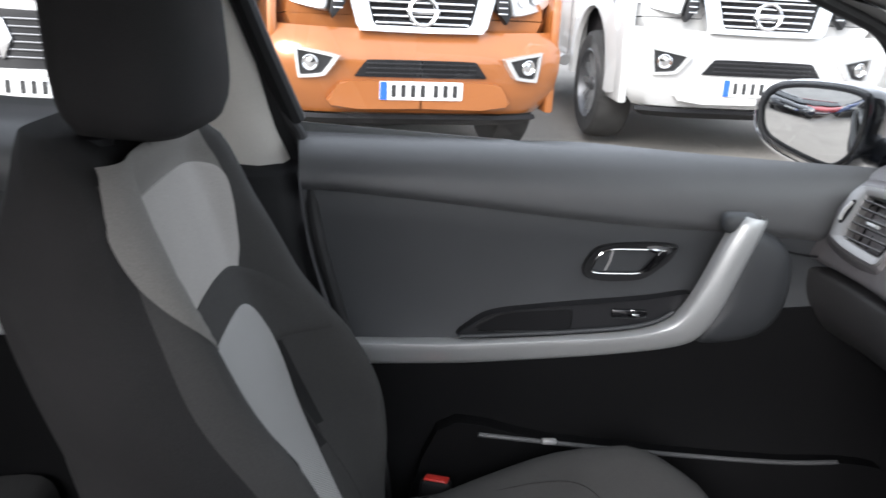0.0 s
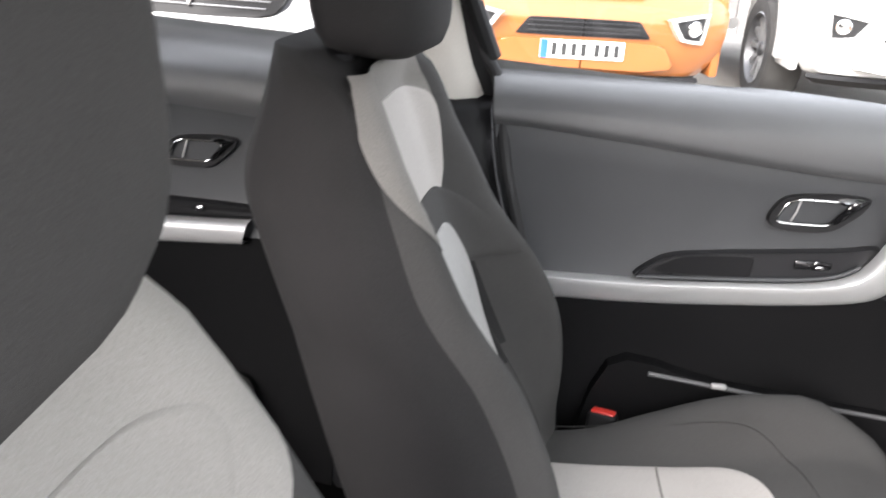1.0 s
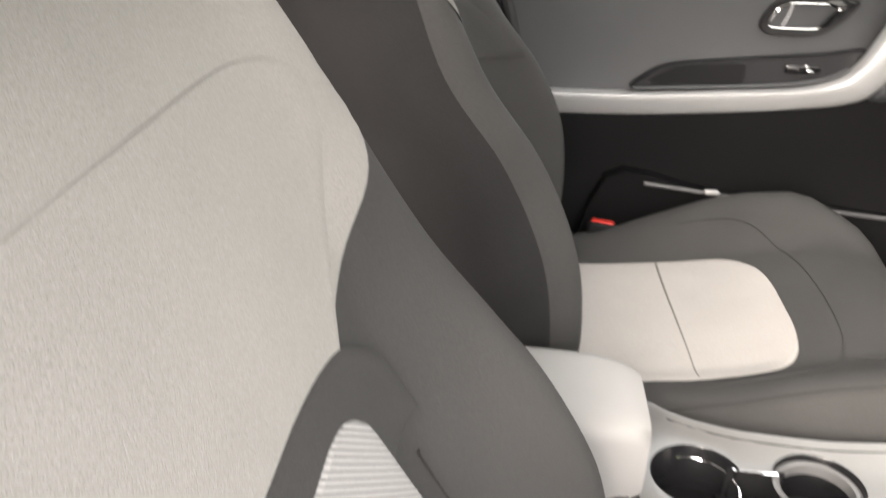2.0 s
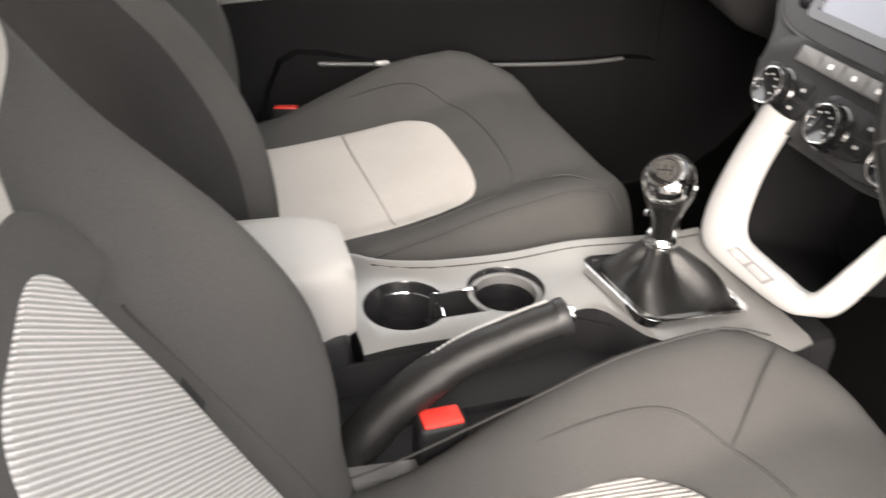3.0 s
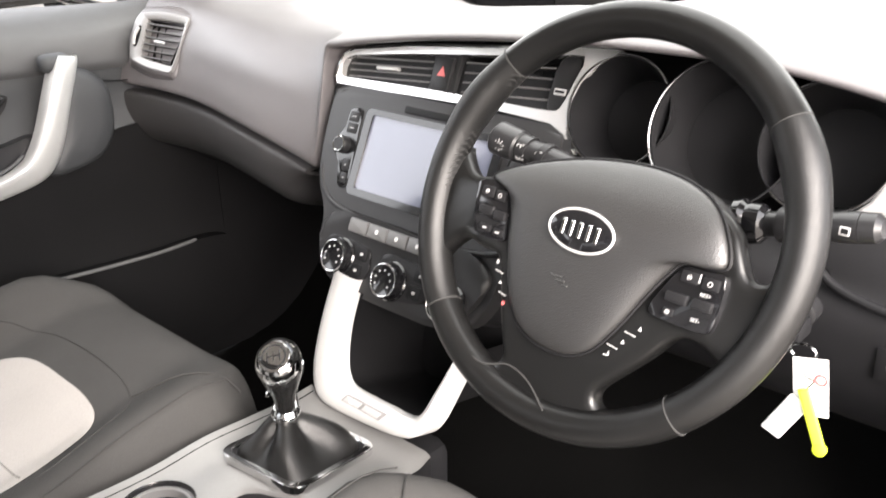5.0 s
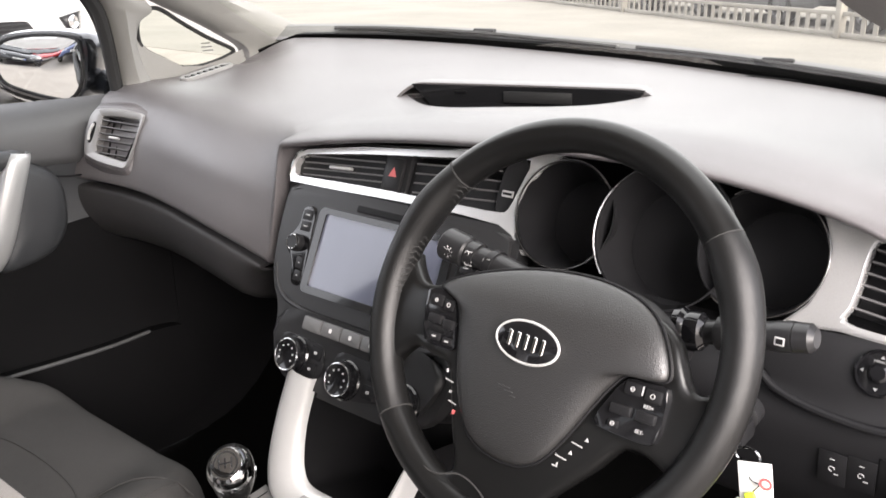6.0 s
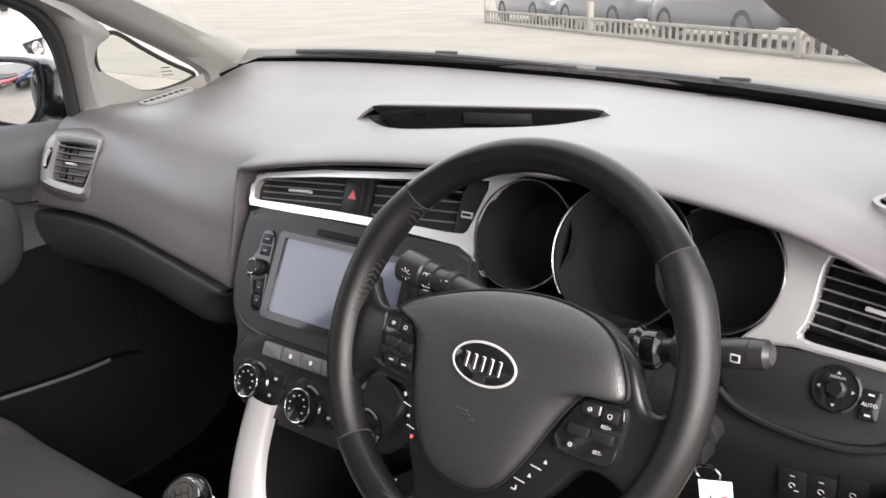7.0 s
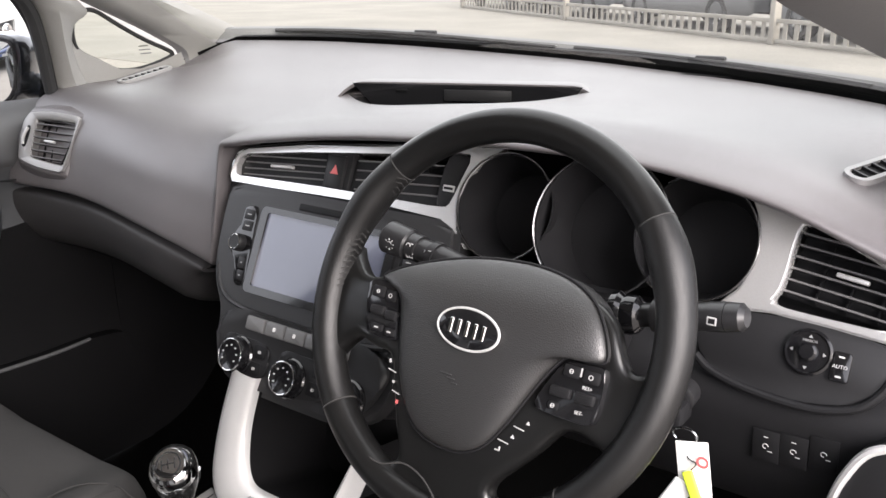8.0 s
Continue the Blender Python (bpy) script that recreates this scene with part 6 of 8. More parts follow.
    for y in [-0.56 + 0.03 * k for k in range(17)] + [-0.055, -0.035, -0.018, -0.005, 0.006, 0.015, 0.023, 0.029]:
        h = 0.236 + 0.022 * ramp(y, -0.40, -0.24) - 0.075 * ramp(y, -0.11, 0.034) ** 1.6
        topl = [Vector((xc + h * u, y, c_top(u, y))) for u in [-1 + k / 20 for k in range(41)]]
        zb = 0.42 + 0.02 * ramp(y, -0.1, 0.02)
        low = [Vector((xc + h * u * 0.985, y, min(zb, topl[0].z - 0.02))) for u in [1 - k / 5 for k in range(11)]]
        rows.append(topl + low)
    loft(bm, rows, closed_rows=True, cap=True)
    part("cushion", bm, M_FABRIC, s, "charcoal cloth seat cushion with bolsters", sharp=80)
    rows = sheet_rows([(-0.50, 0.148), (-0.40, 0.148), (-0.30, 0.148), (-0.235, 0.145), (-0.210, 0.138), (-0.192, 0.124), (-0.179, 0.104), (-0.172, 0.075), (-0.169, 0.035)], 5)
    rows = [(v, a + shift, b + shift) for v, a, b in rows]
    part("insert", patch(xc, 0.258, c_top, rows, 0.0045, "y"), insert or M_INSERT, s, "light grey cloth cushion insert", sharp=80)
    bm = bmesh.new()
    tube(bm, [Vector((xc + shift - 0.142 + 0.0142 * k, -0.296 - 0.004 * math.cos(math.pi * k / 20), c_top((shift - 0.142 + 0.0142 * k) / 0.258, -0.296) + 0.0036)) for k in range(21)], 0.0018, 6)
    part("insert_seam", bm, M_SHOULDER, s)
    arch = [(-0.185, -0.34), (-0.182, -0.24), (-0.165, -0.165), (-0.11, -0.128), (0, -0.118), (0.11, -0.128), (0.165, -0.165), (0.182, -0.24), (0.185, -0.34)]
    bm = bmesh.new()
    tube(bm, [Vector((xc + p.x, p.y, c_top(p.x / 0.258, p.y) + 0.0004)) for p in smooth_line([(u, v, 0) for u, v in arch], 8)], 0.0013, 6)
    for sgn in (-1, 1):
        tube(bm, [Vector((xc + sgn * lerp(0.135, 0.222, k / 8), lerp(-0.137, -0.030, k / 8), c_top(lerp(0.135, 0.222, k / 8) / lerp(0.258, 0.235, k / 8), lerp(-0.137, -0.030, k / 8)) + 0.0004)) for k in range(9)], 0.0013, 6)
        tube(bm, [Vector((xc + sgn * 0.222, y, c_top(0.222 / 0.258, y) + 0.0003)) for y in [-0.5 + 0.025 * k for k in range(19)]], 0.0010, 6)
    part("cushion_seam", bm, M_SEAM_SOFT, s)
    bm = bmesh.new()
    box(bm, (xc, -0.27, 0.40), (0.47, 0.50, 0.08), 0.02)
    part("seat_base", bm, M_BLACK, s, "black plastic seat base")
    for sgn in (-1, 1):
        bm = bmesh.new()
        box(bm, (xc + sgn * 0.19, -0.27, 0.33), (0.05, 0.56, 0.07), 0.008)
        part("seat_rail", bm, M_PANEL, s)
    s.location.y += ahead
    return s


seat("passenger_seat", -0.350, "charcoal cloth passenger seat with light grey inserts", 0.0, PASSENGER_PANELS, 0.026, stem=0.004, inner=0.5, shift=0.014, widen=0.38, dish=0.024)
seat("driver_seat", 0.398, "charcoal cloth driver seat with ribbed light grey insert", 0.006, DRIVER_PANELS, 0.036, stem=0.036, insert=M_RIB_SEAT, head=M_FABRIC, deep=0.048, cloth=M_CLOTH, lean=0.07, aside=-0.0207, widen=0.38, spread=0.15)
bm = bmesh.new()
box(bm, (0, 0, 0), (0.002, 0.012, 0.019), 0.0006, Matrix.Translation((-0.519, -0.618, 0.957)) @ Matrix.Rotation(radians(20), 4, "X"), 1)
part("airbag_label", bm, M_TAG, bpy.data.objects["passenger_seat"], "small white side label")

# ---- rear bench ----
bench = thing("rear_seat", "dark grey cloth rear bench seat", "car seat", (0, -1.30, 0.30))
bm = bmesh.new()
rows = []
for k in range(15):
    x = -0.66 + 0.0943 * k
    dip = 0.02 * math.cos(math.pi * x / 0.33)
    rows.append(smooth_line([(x, -0.93, 0.34), (x, -0.905, 0.43), (x, -0.93, 0.485), (x, -1.05, 0.495 - dip), (x, -1.25, 0.485 - dip), (x, -1.45, 0.46)], 4))
loft(bm, rows)
thicken(bm, 0.03)
part("bench_cushion", bm, M_FABRIC, bench, "charcoal cloth bench cushion", sharp=70)
bm = bmesh.new()
rows = []
for k in range(15):
    x = -0.66 + 0.0943 * k
    dip = 0.02 * math.cos(math.pi * x / 0.33)
    rows.append(smooth_line([(x, -1.36, 0.45), (x, -1.40 - dip, 0.62), (x, -1.46 - dip, 0.82), (x, -1.52, 0.97), (x, -1.57, 1.0), (x, -1.62, 0.95)], 4))
loft(bm, rows)
thicken(bm, 0.03)
part("bench_back", bm, M_FABRIC, bench, "charcoal cloth bench back", sharp=70)

# ---- passenger side doors ----
def card_x(z):
    return curve_at([(0.28, -0.675), (0.45, -0.685), (0.60, -0.698), (0.66, -0.696), (0.75, -0.700), (0.85, -0.706), (0.905, -0.712), (0.932, -0.717), (0.952, -0.727), (0.966, -0.740), (0.976, -0.756), (0.982, -0.775)], z)


def belt_z(y):
    return curve_at([(-1.6, 1.036), (-1.05, 1.018), (-0.57, 0.999), (0.12, 0.974), (0.35, 0.970)], y)


def seam_z(y):
    return curve_at([(-1.6, 0.915), (-1.05, 0.897), (-0.54, 0.919), (-0.435, 0.913), (-0.316, 0.904), (-0.195, 0.894), (-0.07, 0.886), (0.03, 0.883), (0.35, 0.865)] if y > -0.65 else [(-1.6, 0.915), (-1.05, 0.902), (-0.7, 0.875)], y)


def door_edge(z):
    """Rear edge of the front door's opening."""
    return curve_at([(0.28, -0.40), (0.55, -0.44), (0.70, -0.505), (0.85, -0.553), (0.99, -0.574)], z)


def sheet(y_of, levels, mat, parent, name, label, wrap=True):
    """A panel of a door card between lower and upper edges, over y."""
    bm = bmesh.new()
    rows = []
    for f in levels:
        rows.append([Vector((card_x(z), y, z)) for y, z in y_of(f)])
    loft(bm, rows)
    thicken(bm, 0.004)
    return part(name, bm, mat, parent, label, sharp=60)


def door_panel(y0_of, y1, z_low, z_high, n=30, m=10, off=0.0, shape=None):
    """Rows from the lower to the upper edge; y from the rear edge to y1."""
    rows = []
    for i in range(m + 1):
        row = []
        for j in range(n + 1):
            g = j / n
            y = lerp(y0_of(0.8), y1, g)
            z = lerp(z_low(y), z_high(y), i / m)
            y = lerp(y0_of(z), y1, g)
            z = lerp(z_low(y), z_high(y), i / m)
            x = card_x(z) + off + (shape(y, z, i / m) if shape else 0)
            row.append(Vector((x, y, z)))
        rows.append(row)
    bm = bmesh.new()
    loft(bm, rows)
    return thicken(bm, 0.006)


def strip_pairs(pairs, xs, bulge=0.006, steps=5, tilt=()):
    """A raised strip between two edges in y and z; tilt from 0 (rounded) to 1 (a top lip over a face that turns down)."""
    a = smooth_line([(0, p[0][0], p[0][1]) for p in pairs], steps)
    b = smooth_line([(0, p[1][0], p[1][1]) for p in pairs], steps)
    xx = smooth_line([(x, 0, 0) for x in xs], steps)
    tt = smooth_line([(t, 0, 0) for t in (tilt or [0] * len(pairs))], steps)
    bm = bmesh.new()
    rows = []
    for p, q, x, t in zip(a, b, xx, tt):
        row = []
        for f, d, e in ((0, -0.020, -0.020), (0.0, -0.003, 0.004), (0.05, 0.002, 0.0085), (0.12, 0.0045, 0.0090), (0.35, bulge, 0.0060), (0.7, bulge, 0.0010), (0.92, 0.002, -0.0035), (1.0, -0.004, -0.007), (1.0, -0.022, -0.022)):
            c = p.lerp(q, f)
            row.append(Vector((x.x + lerp(d, e, t.x), c.y, c.z)))
        rows.append(row)
    return loft(bm, rows)


door = thing("front_door", "dark grey passenger door card with silver grab handle", "car door", (-0.72, -0.15, 0.28))
low = lambda y: curve_at([(-0.60, 0.690), (-0.10, 0.705), (0.02, 0.73), (0.10, 0.76), (0.35, 0.78)], y)
part("card", door_panel(door_edge, 0.33, low, lambda y: seam_z(y) + 0.006, shape=lambda y, z, f: -0.012 * math.sin(math.pi * min(1.0, f + 0.08)) ** 0.6 - 0.004 * ramp(f, 0.85, 1.0)), M_DOOR, door, "dark grey grained door panel", sharp=60)
part("belt_pad", door_panel(door_edge, 0.33, seam_z, belt_z, 30, 24, shape=lambda y, z, f: 0.003 + 0.006 * ramp(f, 0.0, 0.10) + 0.004 * math.sin(math.pi * f ** 0.8)), M_DOOR_PAD, door, "soft grey belt-line pad", sharp=60)
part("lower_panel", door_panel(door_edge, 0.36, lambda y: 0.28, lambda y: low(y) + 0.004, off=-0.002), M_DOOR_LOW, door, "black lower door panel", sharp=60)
J = [((-0.520, 0.701), (-0.500, 0.662)), ((-0.345, 0.706), (-0.343, 0.669)), ((-0.224, 0.716), (-0.221, 0.680)), ((-0.101, 0.728), (-0.098, 0.695)), ((-0.045, 0.744), (-0.016, 0.712)), ((-0.022, 0.764), (0.015, 0.735)), ((-0.004, 0.803), (0.034, 0.777)), ((0.019, 0.868), (0.056, 0.846)), ((0.034, 0.904), (0.074, 0.896)), ((0.043, 0.915), (0.078, 0.910))]
bm = strip_pairs(J, (-0.685, -0.683, -0.681, -0.677, -0.672, -0.667, -0.660, -0.655, -0.655, -0.659), 0.008, tilt=(1, 1, 1, 1, 0.8, 0.5, 0.15, 0, 0, 0))
part("grab_handle", bm, M_HANDLE, door, "satin silver J-shaped grab handle and strip", sharp=50)
bm = bmesh.new()
tube(bm, [Vector((card_x(seam_z(y)) + 0.0015, y, seam_z(y) - 0.0005)) for y in [-0.545 + 0.03 * k for k in range(20)]], 0.0022, 6)
part("belt_seam", bm, M_BLACK, door, "dark groove under the belt pad")
bm = bmesh.new()
tube(bm, smooth_line([(-0.688, 0.126, 0.858), (-0.692, 0.150, 0.853), (-0.694, 0.19, 0.850), (-0.695, 0.23, 0.848)], 6), 0.0016, 6)
part("panel_gap", bm, M_BLACK, door, "dark gap ahead of the handle")
# moulded pocket in front of the handle
bm = bmesh.new()
rows = []
for s, d in ((1.0, -0.03), (1.0, 0.006), (0.93, 0.020), (0.78, 0.027), (0.4, 0.030), (0.02, 0.030)):
    o = soft_outline([(0.050, 0.893), (0.095, 0.884), (0.128, 0.860), (0.137, 0.825), (0.132, 0.770), (0.105, 0.732), (0.060, 0.716), (0.012, 0.716), (0.022, 0.76), (0.035, 0.82)], 4)
    cy, cz = 0.080, 0.800
    rows.append([Vector((-0.700 + d, cy + (y - cy) * s, cz + (z - cz) * s)) for y, z in o])
loft(bm, rows, closed_rows=True, cap=True)
part("handle_mount", bm, M_DOOR, door, "rounded dark grey handle mount", sharp=60)
bm = bmesh.new()
box(bm, (-0.668, 0.040, 0.903), (0.03, 0.05, 0.03), 0.012, Matrix.Identity(4), 3)
part("handle_cap", bm, M_DOOR, door)


def door_handle(parent, c, k=1.0):
    """A recessed release handle: a dark bezel and cup, a chrome loop and a chrome-tipped lever. k scales it."""
    m = Matrix.Translation(c) @ Matrix(((0, 0, 1, 0), (1, 0, 0, 0), (0, 1, 0, 0), (0, 0, 0, 1))) @ Matrix.Diagonal((k, k, 1, 1))
    rim = soft_outline([(-0.067, -0.015), (-0.061, 0.005), (-0.046, 0.021), (-0.014, 0.028), (0.036, 0.031), (0.067, 0.027), (0.062, 0.010), (0.044, -0.008), (0.021, -0.024), (-0.016, -0.029), (-0.053, -0.027)], 5)
    ring = soft_outline([(-0.055, -0.012), (-0.052, -0.002), (-0.044, 0.012), (-0.028, 0.019), (0.004, 0.0205), (0.030, 0.0205), (0.041, 0.017), (0.031, 0.001), (0.016, -0.014), (-0.016, -0.0165), (-0.048, -0.0165)], 5)
    bm = bmesh.new()
    loft(bm, [[m @ Vector((u * q, v * q, n)) for u, v in rim] for q, n in ((1.0, -0.004), (1.0, 0.002), (0.97, 0.005), (0.93, 0.005))] + [[m @ Vector((u, v, n)) for u, v in (lambda o: [o[i * len(o) // len(rim)] for i in range(len(rim))])(ring)] for n in (0.004, -0.016)], closed_rows=True)
    bm.faces.new([bm.verts.new(m @ Vector((u, v, -0.015))) for u, v in ring])
    cup = part("door_handle", bm, M_PANEL, parent, "recessed door release with chrome loop", sharp=50)
    bm = bmesh.new()
    tube(bm, [m @ Vector((u, v, 0.0055)) for u, v in ring], 0.0014, 8, True)
    part("chrome_ring", bm, M_CHROME, cup, "thin chrome loop")
    bm = bmesh.new()
    loft(bm, [[m @ Vector(p) for p in row] for row in (((0.014, -0.016, 0.004), (0.026, -0.010, 0.011), (0.029, 0.000, 0.013), (0.030, 0.004, 0.004)), ((0.026, -0.010, 0.003), (0.038, 0.000, 0.012), (0.042, 0.010, 0.015), (0.040, 0.016, 0.004)), ((0.040, 0.000, 0.003), (0.050, 0.012, 0.010), (0.054, 0.020, 0.012), (0.050, 0.025, 0.004)), ((0.060, 0.016, 0.002), (0.064, 0.022, 0.005), (0.066, 0.025, 0.006), (0.066, 0.027, 0.003)))], closed_rows=True, cap=True)
    part("lever", bm, M_GLOSS, cup, "glossy dark release lever", sharp=60)
    bm = bmesh.new()
    loft(bm, [[m @ Vector(p) for p in row] for row in (((0.022, 0.0205, 0.005), (0.022, 0.0255, 0.005), (0.022, 0.023, 0.0085)), ((0.034, 0.016, 0.006), (0.034, 0.0275, 0.006), (0.034, 0.022, 0.0135)), ((0.044, 0.017, 0.006), (0.044, 0.0275, 0.006), (0.044, 0.023, 0.0125)), ((0.060, 0.0235, 0.004), (0.060, 0.026, 0.004), (0.060, 0.025, 0.0065)))], closed_rows=True, cap=True)
    part("lever_tip", bm, M_CHROME, cup, "bright chrome lever tip", sharp=60)
    bm = bmesh.new()
    tube(bm, [m @ Vector((-0.024, 0.017, -0.004)), m @ Vector((-0.028, 0.000, -0.001)), m @ Vector((-0.033, -0.015, -0.003))], 0.0016, 6)
    part("divider", bm, M_SILVER_DULL, cup)
    return cup


door_handle(door, (-0.704, -0.096, 0.829))
# armrest recess and window switch
bm = bmesh.new()
m_d = Matrix.Translation((-0.695, 0, 0)) @ Matrix(((0, 0, 1, 0), (1, 0, 0, 0), (0, 1, 0, 0), (0, 0, 0, 1)))
o = soft_outline([(-0.338, 0.711), (-0.318, 0.734), (-0.287, 0.750), (-0.226, 0.760), (-0.145, 0.770), (-0.063, 0.780), (-0.006, 0.790), (-0.010, 0.776), (-0.024, 0.758), (-0.054, 0.740), (-0.102, 0.729), (-0.184, 0.720), (-0.265, 0.713)], 4)
dome(bm, o, m_d, [(1.0, -0.01), (1.0, 0.007), (0.985, 0.009), (0.97, 0.008), (0.95, 0.005), (0.02, 0.005)])
rec = part("armrest_recess", bm, M_TRAY, door, "dark recessed armrest tray")
bm = bmesh.new()
o2 = soft_outline([(-0.308, 0.722), (-0.291, 0.741), (-0.266, 0.751), (-0.220, 0.756), (-0.180, 0.759), (-0.174, 0.752), (-0.176, 0.729), (-0.184, 0.726)], 4)
slab(bm, o2, 0.003, 0.0062, m_d)
part("pull_pocket", bm, M_VOID, rec, "black pull pocket")
bm = bmesh.new()
tube(bm, [m_d @ Vector((u, v, 0.0062)) for u, v in o2], 0.0013, 6, True)
part("tray_edge", bm, M_PANEL, rec)
bm = bmesh.new()
tube(bm, smooth_line([m_d @ Vector((u, v, 0.0100)) for u, v in ((-0.335, 0.713), (-0.265, 0.7185), (-0.184, 0.7255), (-0.102, 0.7345), (-0.056, 0.7455), (-0.028, 0.762))], 5), 0.0032, 8)
part("tray_ledge", bm, M_DOOR, rec, "grey ledge along the tray")
bm = bmesh.new()
box(bm, (-0.092, 0.756, 0.007), (0.052, 0.014, 0.008), 0.003, m_d)
sw = part("window_switch", bm, M_GLOSS, rec, "black window switch")
bm = bmesh.new()
box(bm, (-0.083, 0.7555, 0.0115), (0.010, 0.0040, 0.005), 0.0015, m_d)
box(bm, (-0.0885, 0.7615, 0.0115), (0.006, 0.0050, 0.003), 0.0012, m_d)
part("switch_tip", bm, M_CHROME, sw, "bright switch tip")
# paler tube paints the thin highlight along the pocket's rim
bm = bmesh.new()
tube(bm, smooth_line([(-0.660, -0.30, 0.570), (-0.658, -0.20, 0.562), (-0.658, -0.10, 0.553), (-0.660, 0.0, 0.545), (-0.662, 0.10, 0.538), (-0.664, 0.18, 0.5345), (-0.668, 0.25, 0.535)], 6), 0.0036, 8)
part("pocket_rim", bm, M_DOOR_PAD, door, "rim of the door pocket, highlight put into a paler colour")
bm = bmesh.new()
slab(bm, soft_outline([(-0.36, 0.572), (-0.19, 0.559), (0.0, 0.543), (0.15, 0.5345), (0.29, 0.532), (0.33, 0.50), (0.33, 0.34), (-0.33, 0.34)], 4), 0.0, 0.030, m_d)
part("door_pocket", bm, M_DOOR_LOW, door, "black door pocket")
bm = bmesh.new()
box(bm, (-0.653, -0.197, 0.566), (0.010, 0.022, 0.008), 0.003)
part("pocket_tab", bm, M_SILVER_DULL, door)

rear = thing("rear_door", "dark grey rear door card with silver strip", "car door", (-0.72, -1.1, 0.28))
rear_edge = lambda z: -1.62
rlow = lambda y: 0.690 + 0.02 * (y + 1.62)
part("card", door_panel(rear_edge, -0.78, rlow, lambda y: seam_z(y) + 0.006, 24, 8, shape=lambda y, z, f: -0.010 * math.sin(math.pi * f) ** 0.7), M_DOOR, rear, "dark grey grained door panel", sharp=60)
part("belt_pad", door_panel(rear_edge, -0.70, seam_z, belt_z, 24, 6, shape=lambda y, z, f: 0.004 + 0.010 * math.sin(math.pi * f ** 0.8)), M_DOOR_PAD, rear, "soft grey belt-line pad", sharp=60)
part("lower_panel", door_panel(rear_edge, -0.78, lambda y: 0.28, lambda y: rlow(y) + 0.004, 20, 6, off=-0.002), M_DOOR_LOW, rear, "black lower door panel", sharp=60)
bm = strip_pairs([((-1.62, 0.700), (-1.62, 0.655)), ((-1.3, 0.717), (-1.3, 0.675)), ((-1.05, 0.727), (-1.05, 0.690)), ((-0.922, 0.734), (-0.930, 0.699))], (-0.685, -0.680, -0.676, -0.674))
bmesh.ops.holes_fill(bm, edges=bm.edges[:], sides=20)
part("silver_strip", bm, M_SILVER_DULL, rear, "satin silver strip", sharp=50)
door_handle(rear, (-0.703, -1.005, 0.832), 0.88)
bm = bmesh.new()
dome(bm, soft_outline([(-1.5, 0.722), (-1.45, 0.752), (-1.2, 0.757), (-0.95, 0.757), (-0.90, 0.748), (-0.93, 0.738), (-1.1, 0.731)], 4), m_d, [(1.0, -0.01), (1.0, 0.010), (0.96, 0.0115), (0.9, 0.006), (0.02, 0.006)])
rec = part("armrest_recess", bm, M_BLACK, rear)
bm = bmesh.new()
box(bm, (-1.000, 0.748, 0.012), (0.012, 0.008, 0.006), 0.002, m_d)
part("switch_tip", bm, M_CHROME, rec)

# ---- pillars ----
pillar = thing("b_pillar", "beige B-pillar trim, painted as lit, over a black lower cover", "pillar trim", (-0.73, -0.66, 0.30))


def tumble(z):
    return -0.752 + 0.22 * max(0, z - 1.0)


bm = bmesh.new()
rows = []
for z in [0.93 + 0.03 * k for k in range(17)]:
    yf = lerp(-0.578, -0.740, (z - 0.93) / 0.48)
    yr = lerp(-0.690, -0.840, (z - 0.93) / 0.48)
    x = tumble(z)
    rows.append([Vector((x - 0.03, yf, z)), Vector((x - 0.004, yf, z)), Vector((x + 0.010, yf - 0.012, z)), Vector((x + 0.020, lerp(yf, yr, 0.4), z)), Vector((x + 0.018, lerp(yf, yr, 0.7), z)), Vector((x + 0.004, yr, z)), Vector((x - 0.03, yr, z))])
loft(bm, rows)
part("upper_trim", bm, M_PILLAR_LIT, pillar, "beige upper trim, door light put into its paler colour", sharp=60)
bm = bmesh.new()
rows = []
for z in [0.28 + 0.05 * k for k in range(14)]:
    yf, yr = door_edge(min(z, 0.97)) - 0.006, -0.80
    x = card_x(min(z, 0.93)) - 0.006
    rows.append([Vector((x - 0.04, yf, z)), Vector((x, yf, z)), Vector((x + 0.018, yf - 0.03, z)), Vector((x + 0.022, lerp(yf, yr, 0.5), z)), Vector((x + 0.010, yr + 0.03, z)), Vector((x - 0.02, yr, z))])
rows.append([p + Vector((-0.006 - 0.5 * max(0, p.x + 0.76), 0, 0.012)) for p in rows[-1]])
rows.append([Vector((-0.775, p.y, 0.960)) for p in rows[-1]])
loft(bm, rows)
part("lower_cover", bm, M_BLACK, pillar, "black lower pillar cover", sharp=60)
bm = bmesh.new()
loft(bm, [[Vector((tumble(z) - 0.016, lerp(-0.562, -0.722, (z - 0.93) / 0.48), z)), Vector((tumble(z) - 0.016, lerp(-0.80, -0.88, (z - 0.93) / 0.48), z))] for z in (0.30, 0.93, 1.10, 1.25, 1.40)])
thicken(bm, 0.012)
part("pillar_core", bm, M_BLACK, pillar, "black painted pillar behind the trim")
bm = bmesh.new()
tube(bm, [Vector((tumble(z) + 0.0190, lerp(lerp(-0.578, -0.740, (z - 0.93) / 0.48), lerp(-0.690, -0.840, (z - 0.93) / 0.48), 0.45), z)) for z in [1.08 + 0.02 * k for k in range(16)]], 0.0022, 6)
part("belt_slot", bm, M_BLACK, pillar)
bm = bmesh.new()
